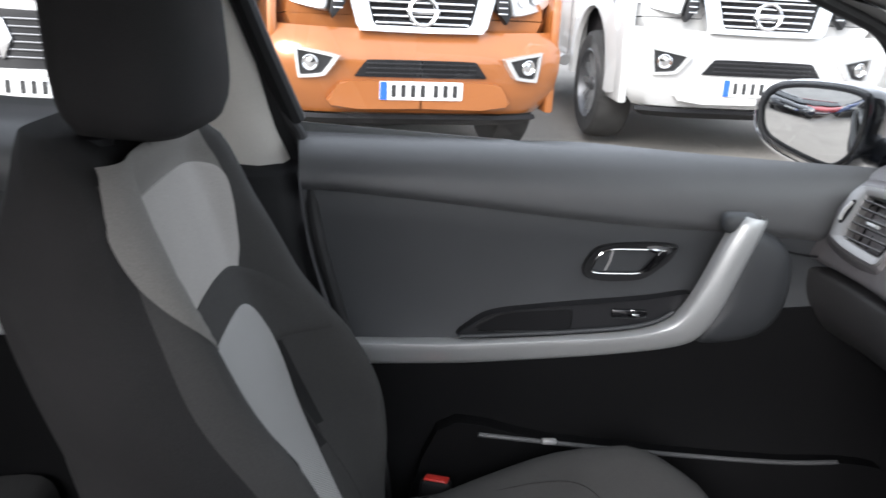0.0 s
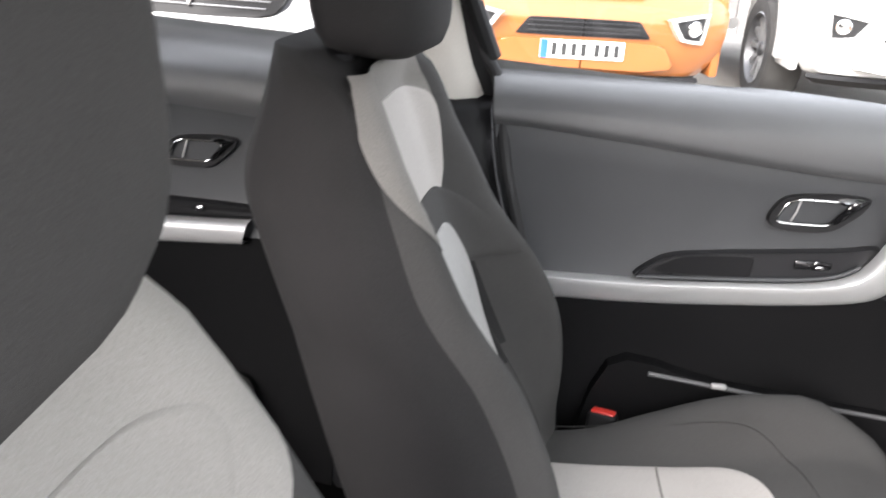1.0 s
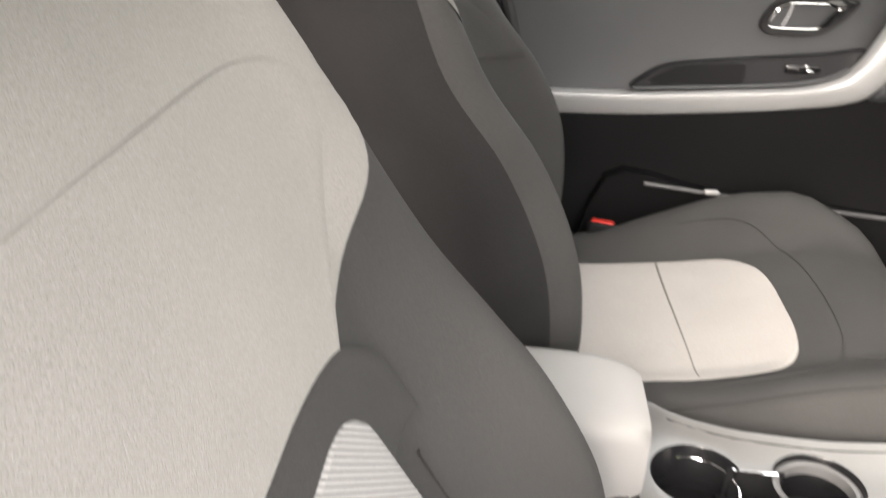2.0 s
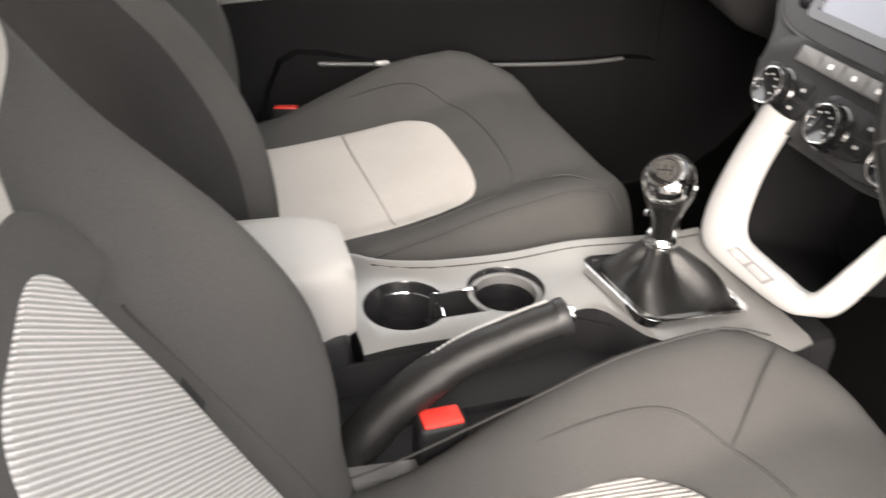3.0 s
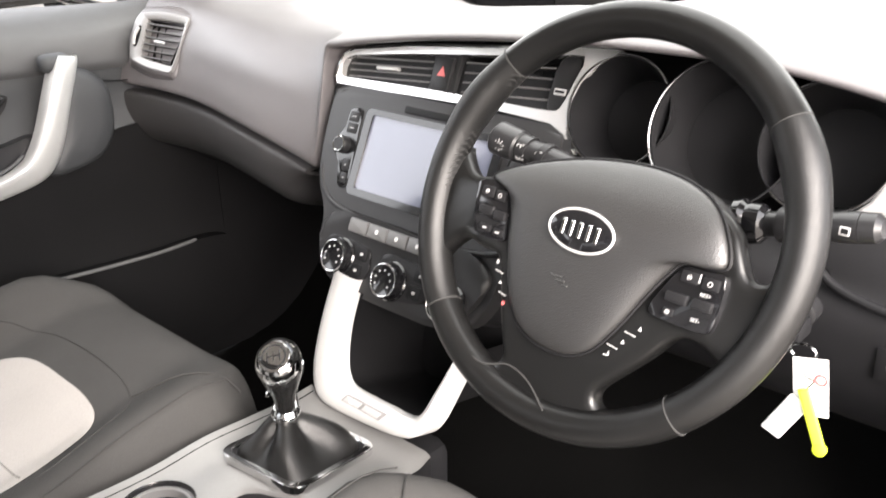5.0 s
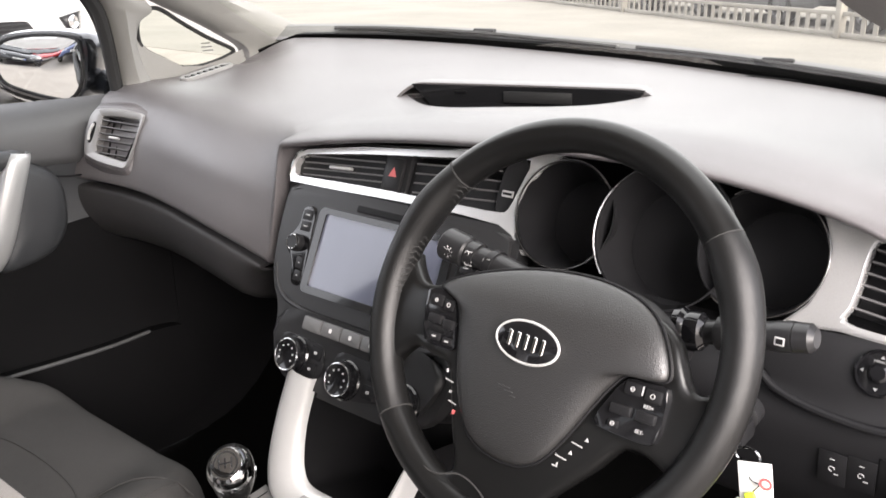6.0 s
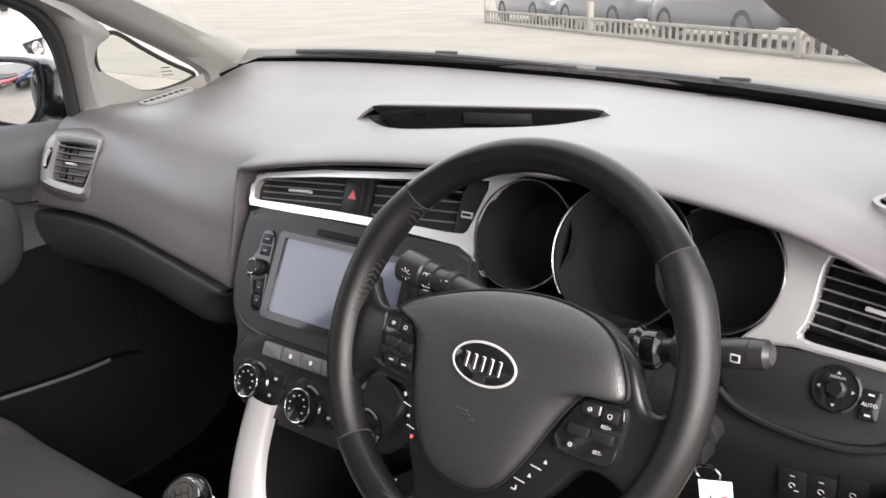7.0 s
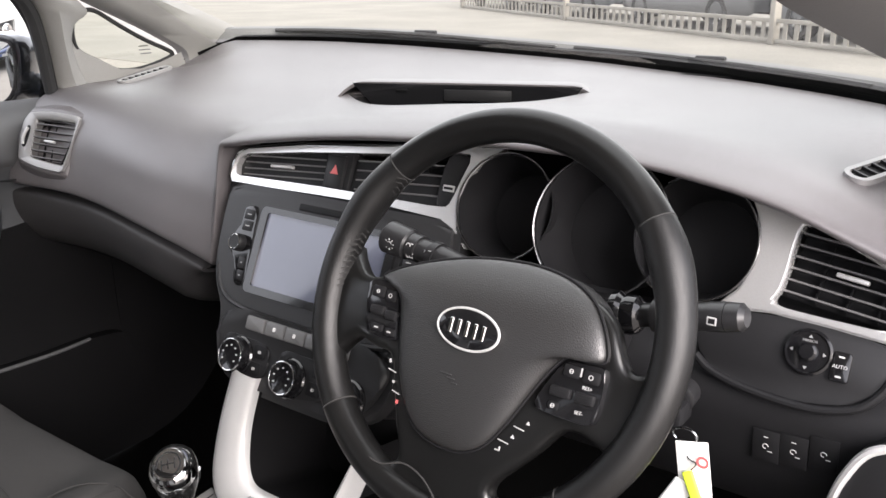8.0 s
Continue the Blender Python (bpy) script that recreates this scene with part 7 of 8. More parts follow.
tube(bm, smooth_line([(tumble(1.4) + 0.0, -0.725, 1.40), (tumble(1.2), -0.657, 1.20), (-0.752, -0.596, 1.02), (-0.742, -0.566, 0.97), (-0.700, -0.540, 0.85), (-0.690, -0.495, 0.70), (-0.69, -0.44, 0.5), (-0.69, -0.40, 0.32)], 6), 0.0095, 10)
part("door_seal", bm, M_RUBBER, pillar, "black rubber door seal")
belt = thing("seat_belt", "black seat belt webbing beside the passenger seat", "seat belt", (-0.68, -0.66, 0.35))
bm = bmesh.new()
line = smooth_line([(-0.700, -0.690, 0.95), (-0.690, -0.680, 0.90), (-0.668, -0.66, 0.80), (-0.655, -0.60, 0.55), (-0.655, -0.52, 0.40)], 6)
loft(bm, [[p + Vector((0, -0.022, 0)), p + Vector((0, 0.022, 0))] for p in line])
thicken(bm, 0.0015)
part("webbing", bm, M_BELT, belt)


def front_pillar(side):
    """Windscreen pillar trim with the small quarter window."""
    p = thing("a_pillar", "pale grey windscreen pillar trim with a quarter window", "pillar trim", (side * 0.70, 0.42, 1.0), group="windscreen pillars")
    rear_e = [(0.286, 0.985), (0.281, 1.02), (0.268, 1.08), (0.250, 1.13), (0.208, 1.170), (0.10, 1.212), (-0.05, 1.272), (-0.25, 1.335), (-0.45, 1.38)]
    front_e = [(0.78, 1.030), (0.765, 1.045), (0.70, 1.068), (0.60, 1.107), (0.49, 1.150), (0.36, 1.20), (0.18, 1.275), (-0.05, 1.345), (-0.30, 1.40)]
    q_out = [(0.314, 1.098), (0.324, 1.117), (0.342, 1.123), (0.363, 1.118), (0.406, 1.093), (0.463, 1.063), (0.518, 1.039), (0.524, 1.030), (0.49, 1.018), (0.444, 1.010), (0.400, 1.013), (0.368, 1.030), (0.336, 1.046), (0.321, 1.059), (0.315, 1.076)]
    xx = lambda z, d=0.0: side * (0.705 + d - 0.22 * max(0, z - 1.0))
    # front post
    bm = bmesh.new()
    rows = []
    fe = smooth_line([(0, y, z) for y, z in front_e], 4)
    ins = smooth_line([(0, y, z) for y, z in [(0.56, 1.005), (0.552, 1.036), (0.50, 1.066), (0.44, 1.095), (0.375, 1.124), (0.27, 1.170), (0.12, 1.222), (-0.05, 1.280), (-0.35, 1.36)]], 4)
    for a, b in zip(fe, ins):
        rows.append([Vector((xx(a.z, 0.05), a.y, a.z)), Vector((xx(a.z, -0.004), a.y - 0.004, a.z)), Vector((xx(a.z, -0.020), lerp(a.y, b.y, 0.3), lerp(a.z, b.z, 0.3))), Vector((xx(b.z, -0.018), lerp(a.y, b.y, 0.75), lerp(a.z, b.z, 0.75))), Vector((xx(b.z, -0.004), b.y, b.z)), Vector((xx(b.z, 0.03), b.y, b.z))])
    loft(bm, rows)
    part("front_post", bm, M_PILLAR, p, "pale grey front post", sharp=50)
    # rear post
    bm = bmesh.new()
    rows = []
    re = smooth_line([(0, y, z) for y, z in rear_e[:6]], 4)
    ri = smooth_line([(0, y, z) for y, z in [(0.345, 0.985), (0.322, 1.025), (0.309, 1.065), (0.315, 1.100), (0.338, 1.124), (0.27, 1.172)]], 4)
    for a, b in zip(re, ri):
        rows.append([Vector((xx(a.z, 0.03), a.y, a.z)), Vector((xx(a.z, -0.002), a.y + 0.002, a.z)), Vector((xx(a.z, -0.016), lerp(a.y, b.y, 0.4), lerp(a.z, b.z, 0.4))), Vector((xx(b.z, -0.010), lerp(a.y, b.y, 0.8), lerp(a.z, b.z, 0.8))), Vector((xx(b.z, 0.0), b.y, b.z)), Vector((xx(b.z, 0.03), b.y, b.z))])
    loft(bm, rows)
    part("rear_post", bm, M_PILLAR, p, "pale grey rear post", sharp=50)
    bm = bmesh.new()
    loft(bm, [[Vector((xx(1.0, d), y, z)) for y, z in ((0.30, 0.97), (0.33, 0.97), (0.36, 0.97), (0.40, 0.97), (0.44, 0.97), (0.49, 0.97), (0.57, 0.97))] for d in (0.0,)] + [[Vector((xx(1.02, -0.006), y, z)) for y, z in ((0.312, 1.070), (0.336, 1.048), (0.368, 1.032), (0.400, 1.015), (0.444, 1.012), (0.49, 1.020), (0.54, 1.035))]])
    part("window_ledge", bm, M_PILLAR, p)
    bm = bmesh.new()
    tube(bm, [Vector((xx(z, 0.006), y, z)) for y, z in soft_outline(q_out, 3)], 0.004, 6, True)
    part("quarter_seal", bm, M_RUBBER, p, "black quarter window seal")
    bm = bmesh.new()
    bm.faces.new([bm.verts.new(Vector((xx(z, 0.010), y, z))) for y, z in soft_outline(q_out, 3)])
    g = part("quarter_glass", bm, M_QUARTER, p, "faintly green quarter window")
    g.visible_shadow = False
    bm = bmesh.new()
    for k in range(3):
        box(bm, (xx(1.04, 0.008), 0.462 + 0.002 * k, 1.052 - 0.007 * k), (0.001, 0.024 - 0.004 * (k == 0), 0.0022))
    part("glass_mark", bm, M_BUTTON, p)
    bm = bmesh.new()
    tube(bm, smooth_line([Vector((xx(z, 0.012), y - 0.012, z)) for y, z in rear_e], 4), 0.0115, 10)
    part("door_seal", bm, M_RUBBER, p, "black rubber door seal")
    return p


front_pillar(-1)
front_pillar(1)
# deep inner trim along the driver's pillar
bm = bmesh.new()
rows = [[p, p + Vector((0.012, -0.012, -0.010)), p + Vector((0.10, -0.01, 0.012)), p + Vector((0.11, 0.02, 0.05)), p + Vector((0.02, 0.03, 0.022))] for p in smooth_line([(0.658, 0.60, 1.040), (0.630, 0.47, 1.072), (0.575, 0.25, 1.132), (0.535, 0.08, 1.186), (0.520, -0.10, 1.270), (0.512, -0.25, 1.365)], 6)]
loft(bm, rows, closed_rows=True, cap=True)
driver_pillar = [o for o in bpy.data.objects if o.name.startswith("a_pillar")][-1]
part("inner_trim", bm, M_PILLAR, driver_pillar, "pale inner pillar trim in shade", sharp=60)

# window frame of the passenger door
wf = thing("window_frame", "black upper frame of the passenger door", "window frame", (-0.74, -0.1, 1.0))
bm = bmesh.new()
tube(bm, smooth_line([(-0.752, 0.298, 0.965), (-0.748, 0.290, 1.05), (-0.735, 0.268, 1.115), (-0.718, 0.218, 1.172), (-0.69, 0.11, 1.222), (-0.665, -0.04, 1.288), (-0.645, -0.28, 1.350), (-0.63, -0.60, 1.380), (-0.655, -0.695, 1.33), (-0.72, -0.640, 1.15), (-0.762, -0.580, 1.0)], 6), 0.016, 10)
part("upper_frame", bm, M_BLACK, wf, "black window frame")
bm = bmesh.new()
tube(bm, [(-0.778, -0.57, 0.980), (-0.780, -0.2, 0.968), (-0.778, 0.295, 0.955)], 0.009, 8)
part("belt_seal", bm, M_RUBBER, wf, "rubber window seal")

# ---- door mirror ----
mirror = thing("door_mirror", "gloss black door mirror on the passenger side", "door mirror", (-0.85, 0.25, 0.95))
nrm = Vector((0.47, -0.88, 0.02)).normalized()
ux = Vector((0.88, 0.47, 0)).normalized()
mm = Matrix(((ux.x, 0, nrm.x, -0.872), (ux.y, 0, nrm.y, 0.211), (0, 1, nrm.z, 1.020), (0, 0, 0, 1)))
o = soft_outline([(-0.098, 0.020), (-0.070, 0.052), (0.0, 0.064), (0.085, 0.062), (0.108, 0.040), (0.098, -0.030), (0.072, -0.062), (0.040, -0.066), (-0.045, -0.048), (-0.088, -0.026)], 5)
bm = bmesh.new()
dome(bm, o, mm, [(0.93, 0.004), (1.0, 0.003), (1.04, -0.012), (1.02, -0.045), (0.88, -0.080), (0.6, -0.100), (0.02, -0.108)])
part("housing", bm, M_CAR_BLACK, mirror, "gloss black housing", sharp=60)
bm = bmesh.new()
g = [(u * 0.88 + 0.003, v * 0.88) for u, v in o]
dome(bm, g, mm, [(1.0, 0.0035), (1.0, 0.0050)] + [(q, 0.0050 + 0.0034 * (1 - q * q)) for q in (0.92, 0.84, 0.76, 0.68, 0.6, 0.5, 0.4, 0.3, 0.2, 0.1, 0.01)])
part("mirror_glass", bm, M_MIRROR, mirror, "slightly convex mirror glass")
bm = bmesh.new()
tube(bm, [mm @ Vector((u, v, 0.005)) for u, v in g], 0.0035, 6, True)
part("glass_rim", bm, M_BLACK, mirror)
bm = bmesh.new()
tube(bm, smooth_line([mm @ Vector(p) for p in ((-0.100, 0.005, 0.004), (-0.088, -0.030, 0.006), (-0.045, -0.055, 0.006), (0.035, -0.073, 0.006))], 5), 0.0028, 6)
part("bright_strip", bm, M_CHROME, mirror)
bm = bmesh.new()
tube(bm, [(-0.80, 0.300, 0.985), (-0.765, 0.300, 0.978), (-0.735, 0.295, 0.975)], [0.028, 0.026, 0.034], 14)
part("arm", bm, M_CAR_BLACK, mirror, "black mirror arm")

# ---- car shell ----
def structure(name, bm, mat, label, category, sharp=40):
    return part(name, bm, mat, None, label, sharp, category, "structure")


bm = bmesh.new()
rows = []
for k in range(13):
    x = -0.70 + 0.1167 * k
    rows.append(smooth_line([(x, 0.80, 0.62), (x, 0.62, 0.45), (x, 0.45, 0.30), (x, 0.2, 0.275), (x, -0.6, 0.275), (x, -0.9, 0.30), (x, -1.7, 0.32)], 4))
loft(bm, rows)
thicken(bm, 0.02)
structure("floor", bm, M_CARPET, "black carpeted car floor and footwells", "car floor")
bm = bmesh.new()
box(bm, (0, 0.83, 0.80), (1.45, 0.04, 0.44))
structure("wall_front", bm, M_BLACK, "black bulkhead behind the dashboard", "bulkhead")
bm = bmesh.new()
box(bm, (0, -1.72, 0.66), (1.42, 0.06, 0.70), 0.02)
structure("wall_rear", bm, M_DOOR_LOW, "dark tailgate panel behind the rear seat", "tailgate")


def roof_z(x, y):
    return 1.43 - 0.06 * (x / 0.6) ** 2 - 0.10 * max(0, y + 0.15) - 0.05 * max(0, -0.9 - y)


bm = bmesh.new()
rows = []
for k in range(21):
    y = 0.0 - 0.082 * k
    rows.append([Vector((x, y - 0.06 * abs(x), roof_z(x, y))) for x in [-0.60 + 0.06 * j for j in range(21)]])
loft(bm, rows)
thicken(bm, 0.03)
structure("ceiling", bm, M_HEADLINER, "pale cloth car headliner", "headliner")
bm = bmesh.new()
rows = []
for k in range(22):
    y = 0.03 - 0.082 * k
    rows.append([Vector((x, y - 0.06 * abs(x), roof_z(x, y) + 0.035)) for x in [-0.66 + 0.066 * j for j in range(21)]])
loft(bm, rows)
thicken(bm, 0.004)
structure("roof", bm, M_CAR_BLACK, "black painted car roof", "car roof")
for s in (-1, 1):
    bm = bmesh.new()
    rows = []
    for k in range(16):
        y = -0.20 - 0.098 * k
        z = 1.372 - 0.05 * max(0, -0.9 - y)
        rows.append([Vector((s * 0.585, y, z + 0.02)), Vector((s * 0.61, y, z - 0.012)), Vector((s * 0.635, y, z - 0.03)), Vector((s * 0.66, y, z - 0.02)), Vector((s * 0.66, y, z + 0.03))])
    loft(bm, rows)
    structure("trim_roof_rail", bm, M_HEADLINER, "pale roof rail trim above the doors", "roof rail")
    bm = bmesh.new()
    rows = []
    for z in [0.95 + 0.045 * k for k in range(10)]:
        x = s * (0.74 - 0.25 * max(0, z - 1.0))
        rows.append([Vector((x, -1.50 - 0.05 * (z - 0.95), z)), Vector((x - s * 0.02, -1.56, z)), Vector((x - s * 0.06, -1.74 + 0.2 * (z - 0.95), z))])
    loft(bm, rows)
    thicken(bm, 0.02)
    structure("trim_rear_pillar", bm, M_PILLAR, "pale rear pillar trim", "pillar trim")
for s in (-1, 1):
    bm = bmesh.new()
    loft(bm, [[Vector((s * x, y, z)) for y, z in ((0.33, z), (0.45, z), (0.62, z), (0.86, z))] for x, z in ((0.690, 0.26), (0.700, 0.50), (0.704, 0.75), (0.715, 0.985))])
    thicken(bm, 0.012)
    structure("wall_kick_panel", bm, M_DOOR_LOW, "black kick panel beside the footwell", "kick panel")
# driver side: sill and rear door stay, the driver's door is open
bm = bmesh.new()
box(bm, (0.72, -0.25, 0.30), (0.10, 1.3, 0.12), 0.02)
structure("trim_sill", bm, M_DOOR_LOW, "black driver door sill", "sill")
bm = bmesh.new()
box(bm, (0.735, -1.18, 0.64), (0.06, 0.80, 0.72), 0.02)
structure("wall_rear_door", bm, M_DOOR, "dark grey rear door behind the driver", "car door")
bm = bmesh.new()
rows = []
for z in [0.30 + 0.05 * k for k in range(23)]:
    x = 0.752 - 0.22 * max(0, z - 1.0)
    yf = lerp(-0.70, -0.76, max(0, z - 0.9) / 0.5)
    rows.append([Vector((x + 0.02, yf, z)), Vector((x - 0.02, yf - 0.02, z)), Vector((x - 0.02, yf - 0.09, z)), Vector((x + 0.02, yf - 0.10, z))])
loft(bm, rows, closed_rows=True, cap=True)
structure("trim_pillar", bm, M_PILLAR, "pale B-pillar behind the driver seat", "pillar trim")
# glass
bm = bmesh.new()
rows = []
for f in [k / 8 for k in range(9)]:
    row = []
    for j in range(21):
        x = -0.74 + 0.074 * j
        yb, yt = curve_at(WS_BASE, x) + 0.015, 0.03 - 0.10 * abs(x)
        xx = x * lerp(1.0, 0.80, f)
        row.append(Vector((xx, lerp(yb, yt, f) + 0.03 * math.sin(math.pi * f), lerp(curve_at(EDGE_Z, x) + 0.002, 1.445 - 0.05 * (x / 0.6) ** 2, f))))
    rows.append(row)
loft(bm, rows)
screen = structure("window_1", bm, M_WINDSCREEN, "clear curved windscreen", "windscreen")
bm = bmesh.new()
rows = [[], [], [], []]
for x in [-0.72 + 0.048 * j for j in range(31)]:
    h = curve_at([(-0.72, 0.008), (-0.5, 0.010), (-0.1, 0.015), (0.22, 0.019), (0.72, 0.018)], x)
    p = Vector((x, curve_at(WS_BASE, x) + 0.012, curve_at(EDGE_Z, x) - 0.002 - 0.044 * ramp(abs(x), 0.62, 0.73)))
    for row, dy, dz in zip(rows, (0.020, 0.0, -0.008, 0.010), (-0.006, 0.0, h, h + 0.002)):
        row.append(p + Vector((0, dy, dz)))
loft(bm, rows)
structure("trim_windscreen_base", bm, M_DOOR_LOW, "black windscreen edge band above the dash", "windscreen trim")
bm = bmesh.new()
pts = [(-0.757, -0.575, 0.985), (-0.757, 0.295, 0.96), (-0.748, 0.285, 1.06), (-0.718, 0.215, 1.17), (-0.66, -0.04, 1.290), (-0.635, -0.45, 1.375), (-0.64, -0.71, 1.375)]
bm.faces.new([bm.verts.new(p) for p in pts])
w = structure("window_2", bm, M_GLASS, "clear passenger door window", "car window")
w.visible_shadow = False
bm = bmesh.new()
bm.faces.new([bm.verts.new(p) for p in ((-0.757, -0.70, 1.0), (-0.64, -0.76, 1.38), (-0.64, -1.35, 1.36), (-0.75, -1.50, 1.02))])
w = structure("window_3", bm, M_GLASS, "clear rear passenger window", "car window")
w.visible_shadow = False
# unseen tailgate glass, its dark tint added to cut light from behind
bm = bmesh.new()
rows = [[Vector((-0.62 + 0.062 * j, -1.74 + 0.05 * abs(j - 10) / 10, 1.0)) for j in range(21)], [Vector((-0.52 + 0.052 * j, -1.62, 1.36)) for j in range(21)]]
loft(bm, rows)
structure("window_4", bm, M_REAR_DIM, "unseen tailgate window, darkened to cut light from behind", "car window")
# bonnet, cowl and wipers
bm = bmesh.new()
rows = []
for f in [k / 10 for k in range(11)]:
    rows.append([Vector((x, curve_at(WS_BASE, x) + 0.13 + f * (0.95 - 0.12 * abs(x)), 1.008 - 0.03 * (x / 0.7) ** 2 - 0.05 * f - 0.16 * f ** 2.5)) for x in [-0.76 + 0.076 * j for j in range(21)]])
loft(bm, rows)
thicken(bm, 0.01)
structure("bonnet", bm, M_CAR_BLACK, "black painted bonnet beyond the windscreen", "bonnet")
bm = bmesh.new()
rows = []
for d, z in ((0.03, -0.005), (0.05, 0.020), (0.07, 0.023), (0.12, 0.015), (0.135, -0.02)):
    rows.append([Vector((x, curve_at(WS_BASE, x) + d, curve_at(EDGE_Z, x) + z)) for x in [-0.72 + 0.072 * j for j in range(21)]])
loft(bm, rows)
thicken(bm, 0.006)
structure("trim_cowl", bm, M_COWL, "plastic scuttle below the windscreen, sky reflection in its grey", "scuttle")
for x0, x1 in ((-0.58, -0.05), (-0.02, 0.52)):
    wiper = thing("wiper", "black windscreen wiper resting on the glass", "wiper", (x0, curve_at(WS_BASE, x0) + 0.06, curve_at(EDGE_Z, x0)), group="windscreen wipers")
    pts = [(lerp(x0, x1, k / 8), curve_at(WS_BASE, lerp(x0, x1, k / 8)) + 0.048 - 0.02 * k / 8, curve_at(EDGE_Z, lerp(x0, x1, k / 8)) + 0.015 + 0.003 * math.sin(math.pi * k / 8)) for k in range(9)]
    bm = bmesh.new()
    tube(bm, pts, 0.0045, 8)
    part("arm", bm, M_COWL, wiper)
    bm = bmesh.new()
    tube(bm, [Vector(p) + Vector((0, -0.012, 0.002)) for p in pts], 0.004, 6)
    part("blade", bm, M_RUBBER, wiper)
    bm = bmesh.new()
    box(bm, Vector(pts[4]) + Vector((0, 0, 0.006)), (0.05, 0.012, 0.008), 0.003)
    part("clip", bm, M_PANEL, wiper)

# ---- car park ----
SLOPE = 0.013


def ground_z(x, y=0.0):
    fade = 1 - ramp(y, 4.0, 11.0)
    return fade * (-SLOPE * max(-12, min(12, x)) + 0.035 * max(0.0, min(3.0, y))) + 0.10 * (1 - fade)


bm = bmesh.new()
ext = (-400, -60, -25, -12, -6, 0, 3, 6, 12, 25, 60, 400)
ext_y = (-400, -60, -25, -12, -6, 0, 1, 2, 3, 4, 5, 6, 7, 8, 9, 10, 11, 12, 18, 25, 60, 400)
loft(bm, [[Vector((x, y, ground_z(x, y))) for y in ext_y] for x in ext])
structure("ground", bm, M_TARMAC, "worn grey tarmac of a car park", "ground")
bm = bmesh.new()
loft(bm, [[Vector((x, y, ground_z(x, y) + 0.006)) for y in (5.6, 6, 7, 8, 9, 10, 11, 12, 18, 25, 60)] for x in (-60, -25, -12, -6, 0, 6, 12, 25, 60)])
thicken(bm, 0.004)
structure("road", bm, M_CONCRETE, "pale concrete forecourt ahead of the car", "forecourt")
TILT = Matrix.Rotation(0.033, 4, "Y")


def road_wheel(parent, c, r, w, spokes=10, label=""):
    """A wheel standing with its axle along local y; outer side towards +y or -y by the sign of w."""
    s = 1 if w > 0 else -1
    m = Matrix.Translation(c) @ Matrix.Rotation(radians(-90 * s), 4, "X")
    h = abs(w) / 2
    bm = bmesh.new()
    revolve(bm, [(r * 0.64, -h), (r * 0.90, -h), (r * 0.97, -h * 0.85), (r, -h * 0.5), (r, h * 0.5), (r * 0.97, h * 0.85), (r * 0.90, h), (r * 0.66, h * 0.95), (r * 0.63, h * 0.7)], m, 36, False)
    wh = part("wheel", bm, M_TYRE, parent, label or "black tyre on an alloy wheel")
    bm = bmesh.new()
    revolve(bm, [(r * 0.655, h * 0.93), (r * 0.63, h * 0.98), (r * 0.60, h * 0.70), (r * 0.58, 0.0), (r * 0.58, -h * 0.4), (0.01, -h * 0.4)], m, 36, False)
    part("rim", bm, M_RIM, wh)
    bm = bmesh.new()
    revolve(bm, [(r * 0.56, -h * 0.3), (0.01, -h * 0.3)], m, 24, False)
    part("brake", bm, M_BLACK, wh)
    for k in range(spokes):
        bm = bmesh.new()
        a = 2 * math.pi * k / spokes
        q = m @ Matrix.Rotation(a, 4, "Z")
        rows = [[q @ Vector((u, v, n)) for u, v, n in ((x, -t, h * 0.45 + d), (x, t, h * 0.45 + d), (x, t, h * 0.2 + d), (x, -t, h * 0.2 + d))] for x, t, d in ((r * 0.10, r * 0.05, h * 0.15), (r * 0.35, r * 0.035, h * 0.2), (r * 0.61, r * 0.055, h * 0.25))]
        loft(bm, rows, closed_rows=True, cap=True)
        part("spoke", bm, M_ALLOY, wh)
    bm = bmesh.new()
    revolve(bm, [(r * 0.13, h * 0.4), (r * 0.13, h * 0.75), (r * 0.10, h * 0.8), (0.01, h * 0.8)], m, 20)
    part("hub_cap", bm, M_RIM, wh)
    return wh


def number_plate(parent, m, w=0.515, h=0.111):
    """A white plate with its blue band and plain bars for characters. m: u right, v up, n out."""
    bm = bmesh.new()
    slab(bm, rounded(-w / 2, -h / 2, w / 2, h / 2, 0.008), 0, 0.010, m, 0.001)
    p = part("number_plate", bm, M_PLATE, parent, "white number plate with plain bars")
    bm = bmesh.new()
    slab(bm, rounded(-w / 2 + 0.002, -h / 2 + 0.002, -w / 2 + 0.045, h / 2 - 0.002, 0.006), 0.009, 0.0145, m)
    part("blue_band", bm, M_PLATE_BLUE, p, "blue band")
    for k in range(7):
        u = -w / 2 + 0.085 + 0.060 * k + (0.022 if k > 3 else 0)
        bm = bmesh.new()
        box(bm, (u, 0, 0.0125), (0.030, 0.074, 0.004), 0.002, m, 1)
        part("bar", bm, M_PLATE_BAR, p)
    return p


def front_frame(x, y, z):
    """u to the viewer's right (local +y), v up, n ahead of the vehicle (local +x)."""
    return Matrix(((0, 0, 1, x), (1, 0, 0, y), (0, 1, 0, z), (0, 0, 0, 1)))


def mirrored_u(left):
    return left + [(-u, v) for u, v in reversed(left)]


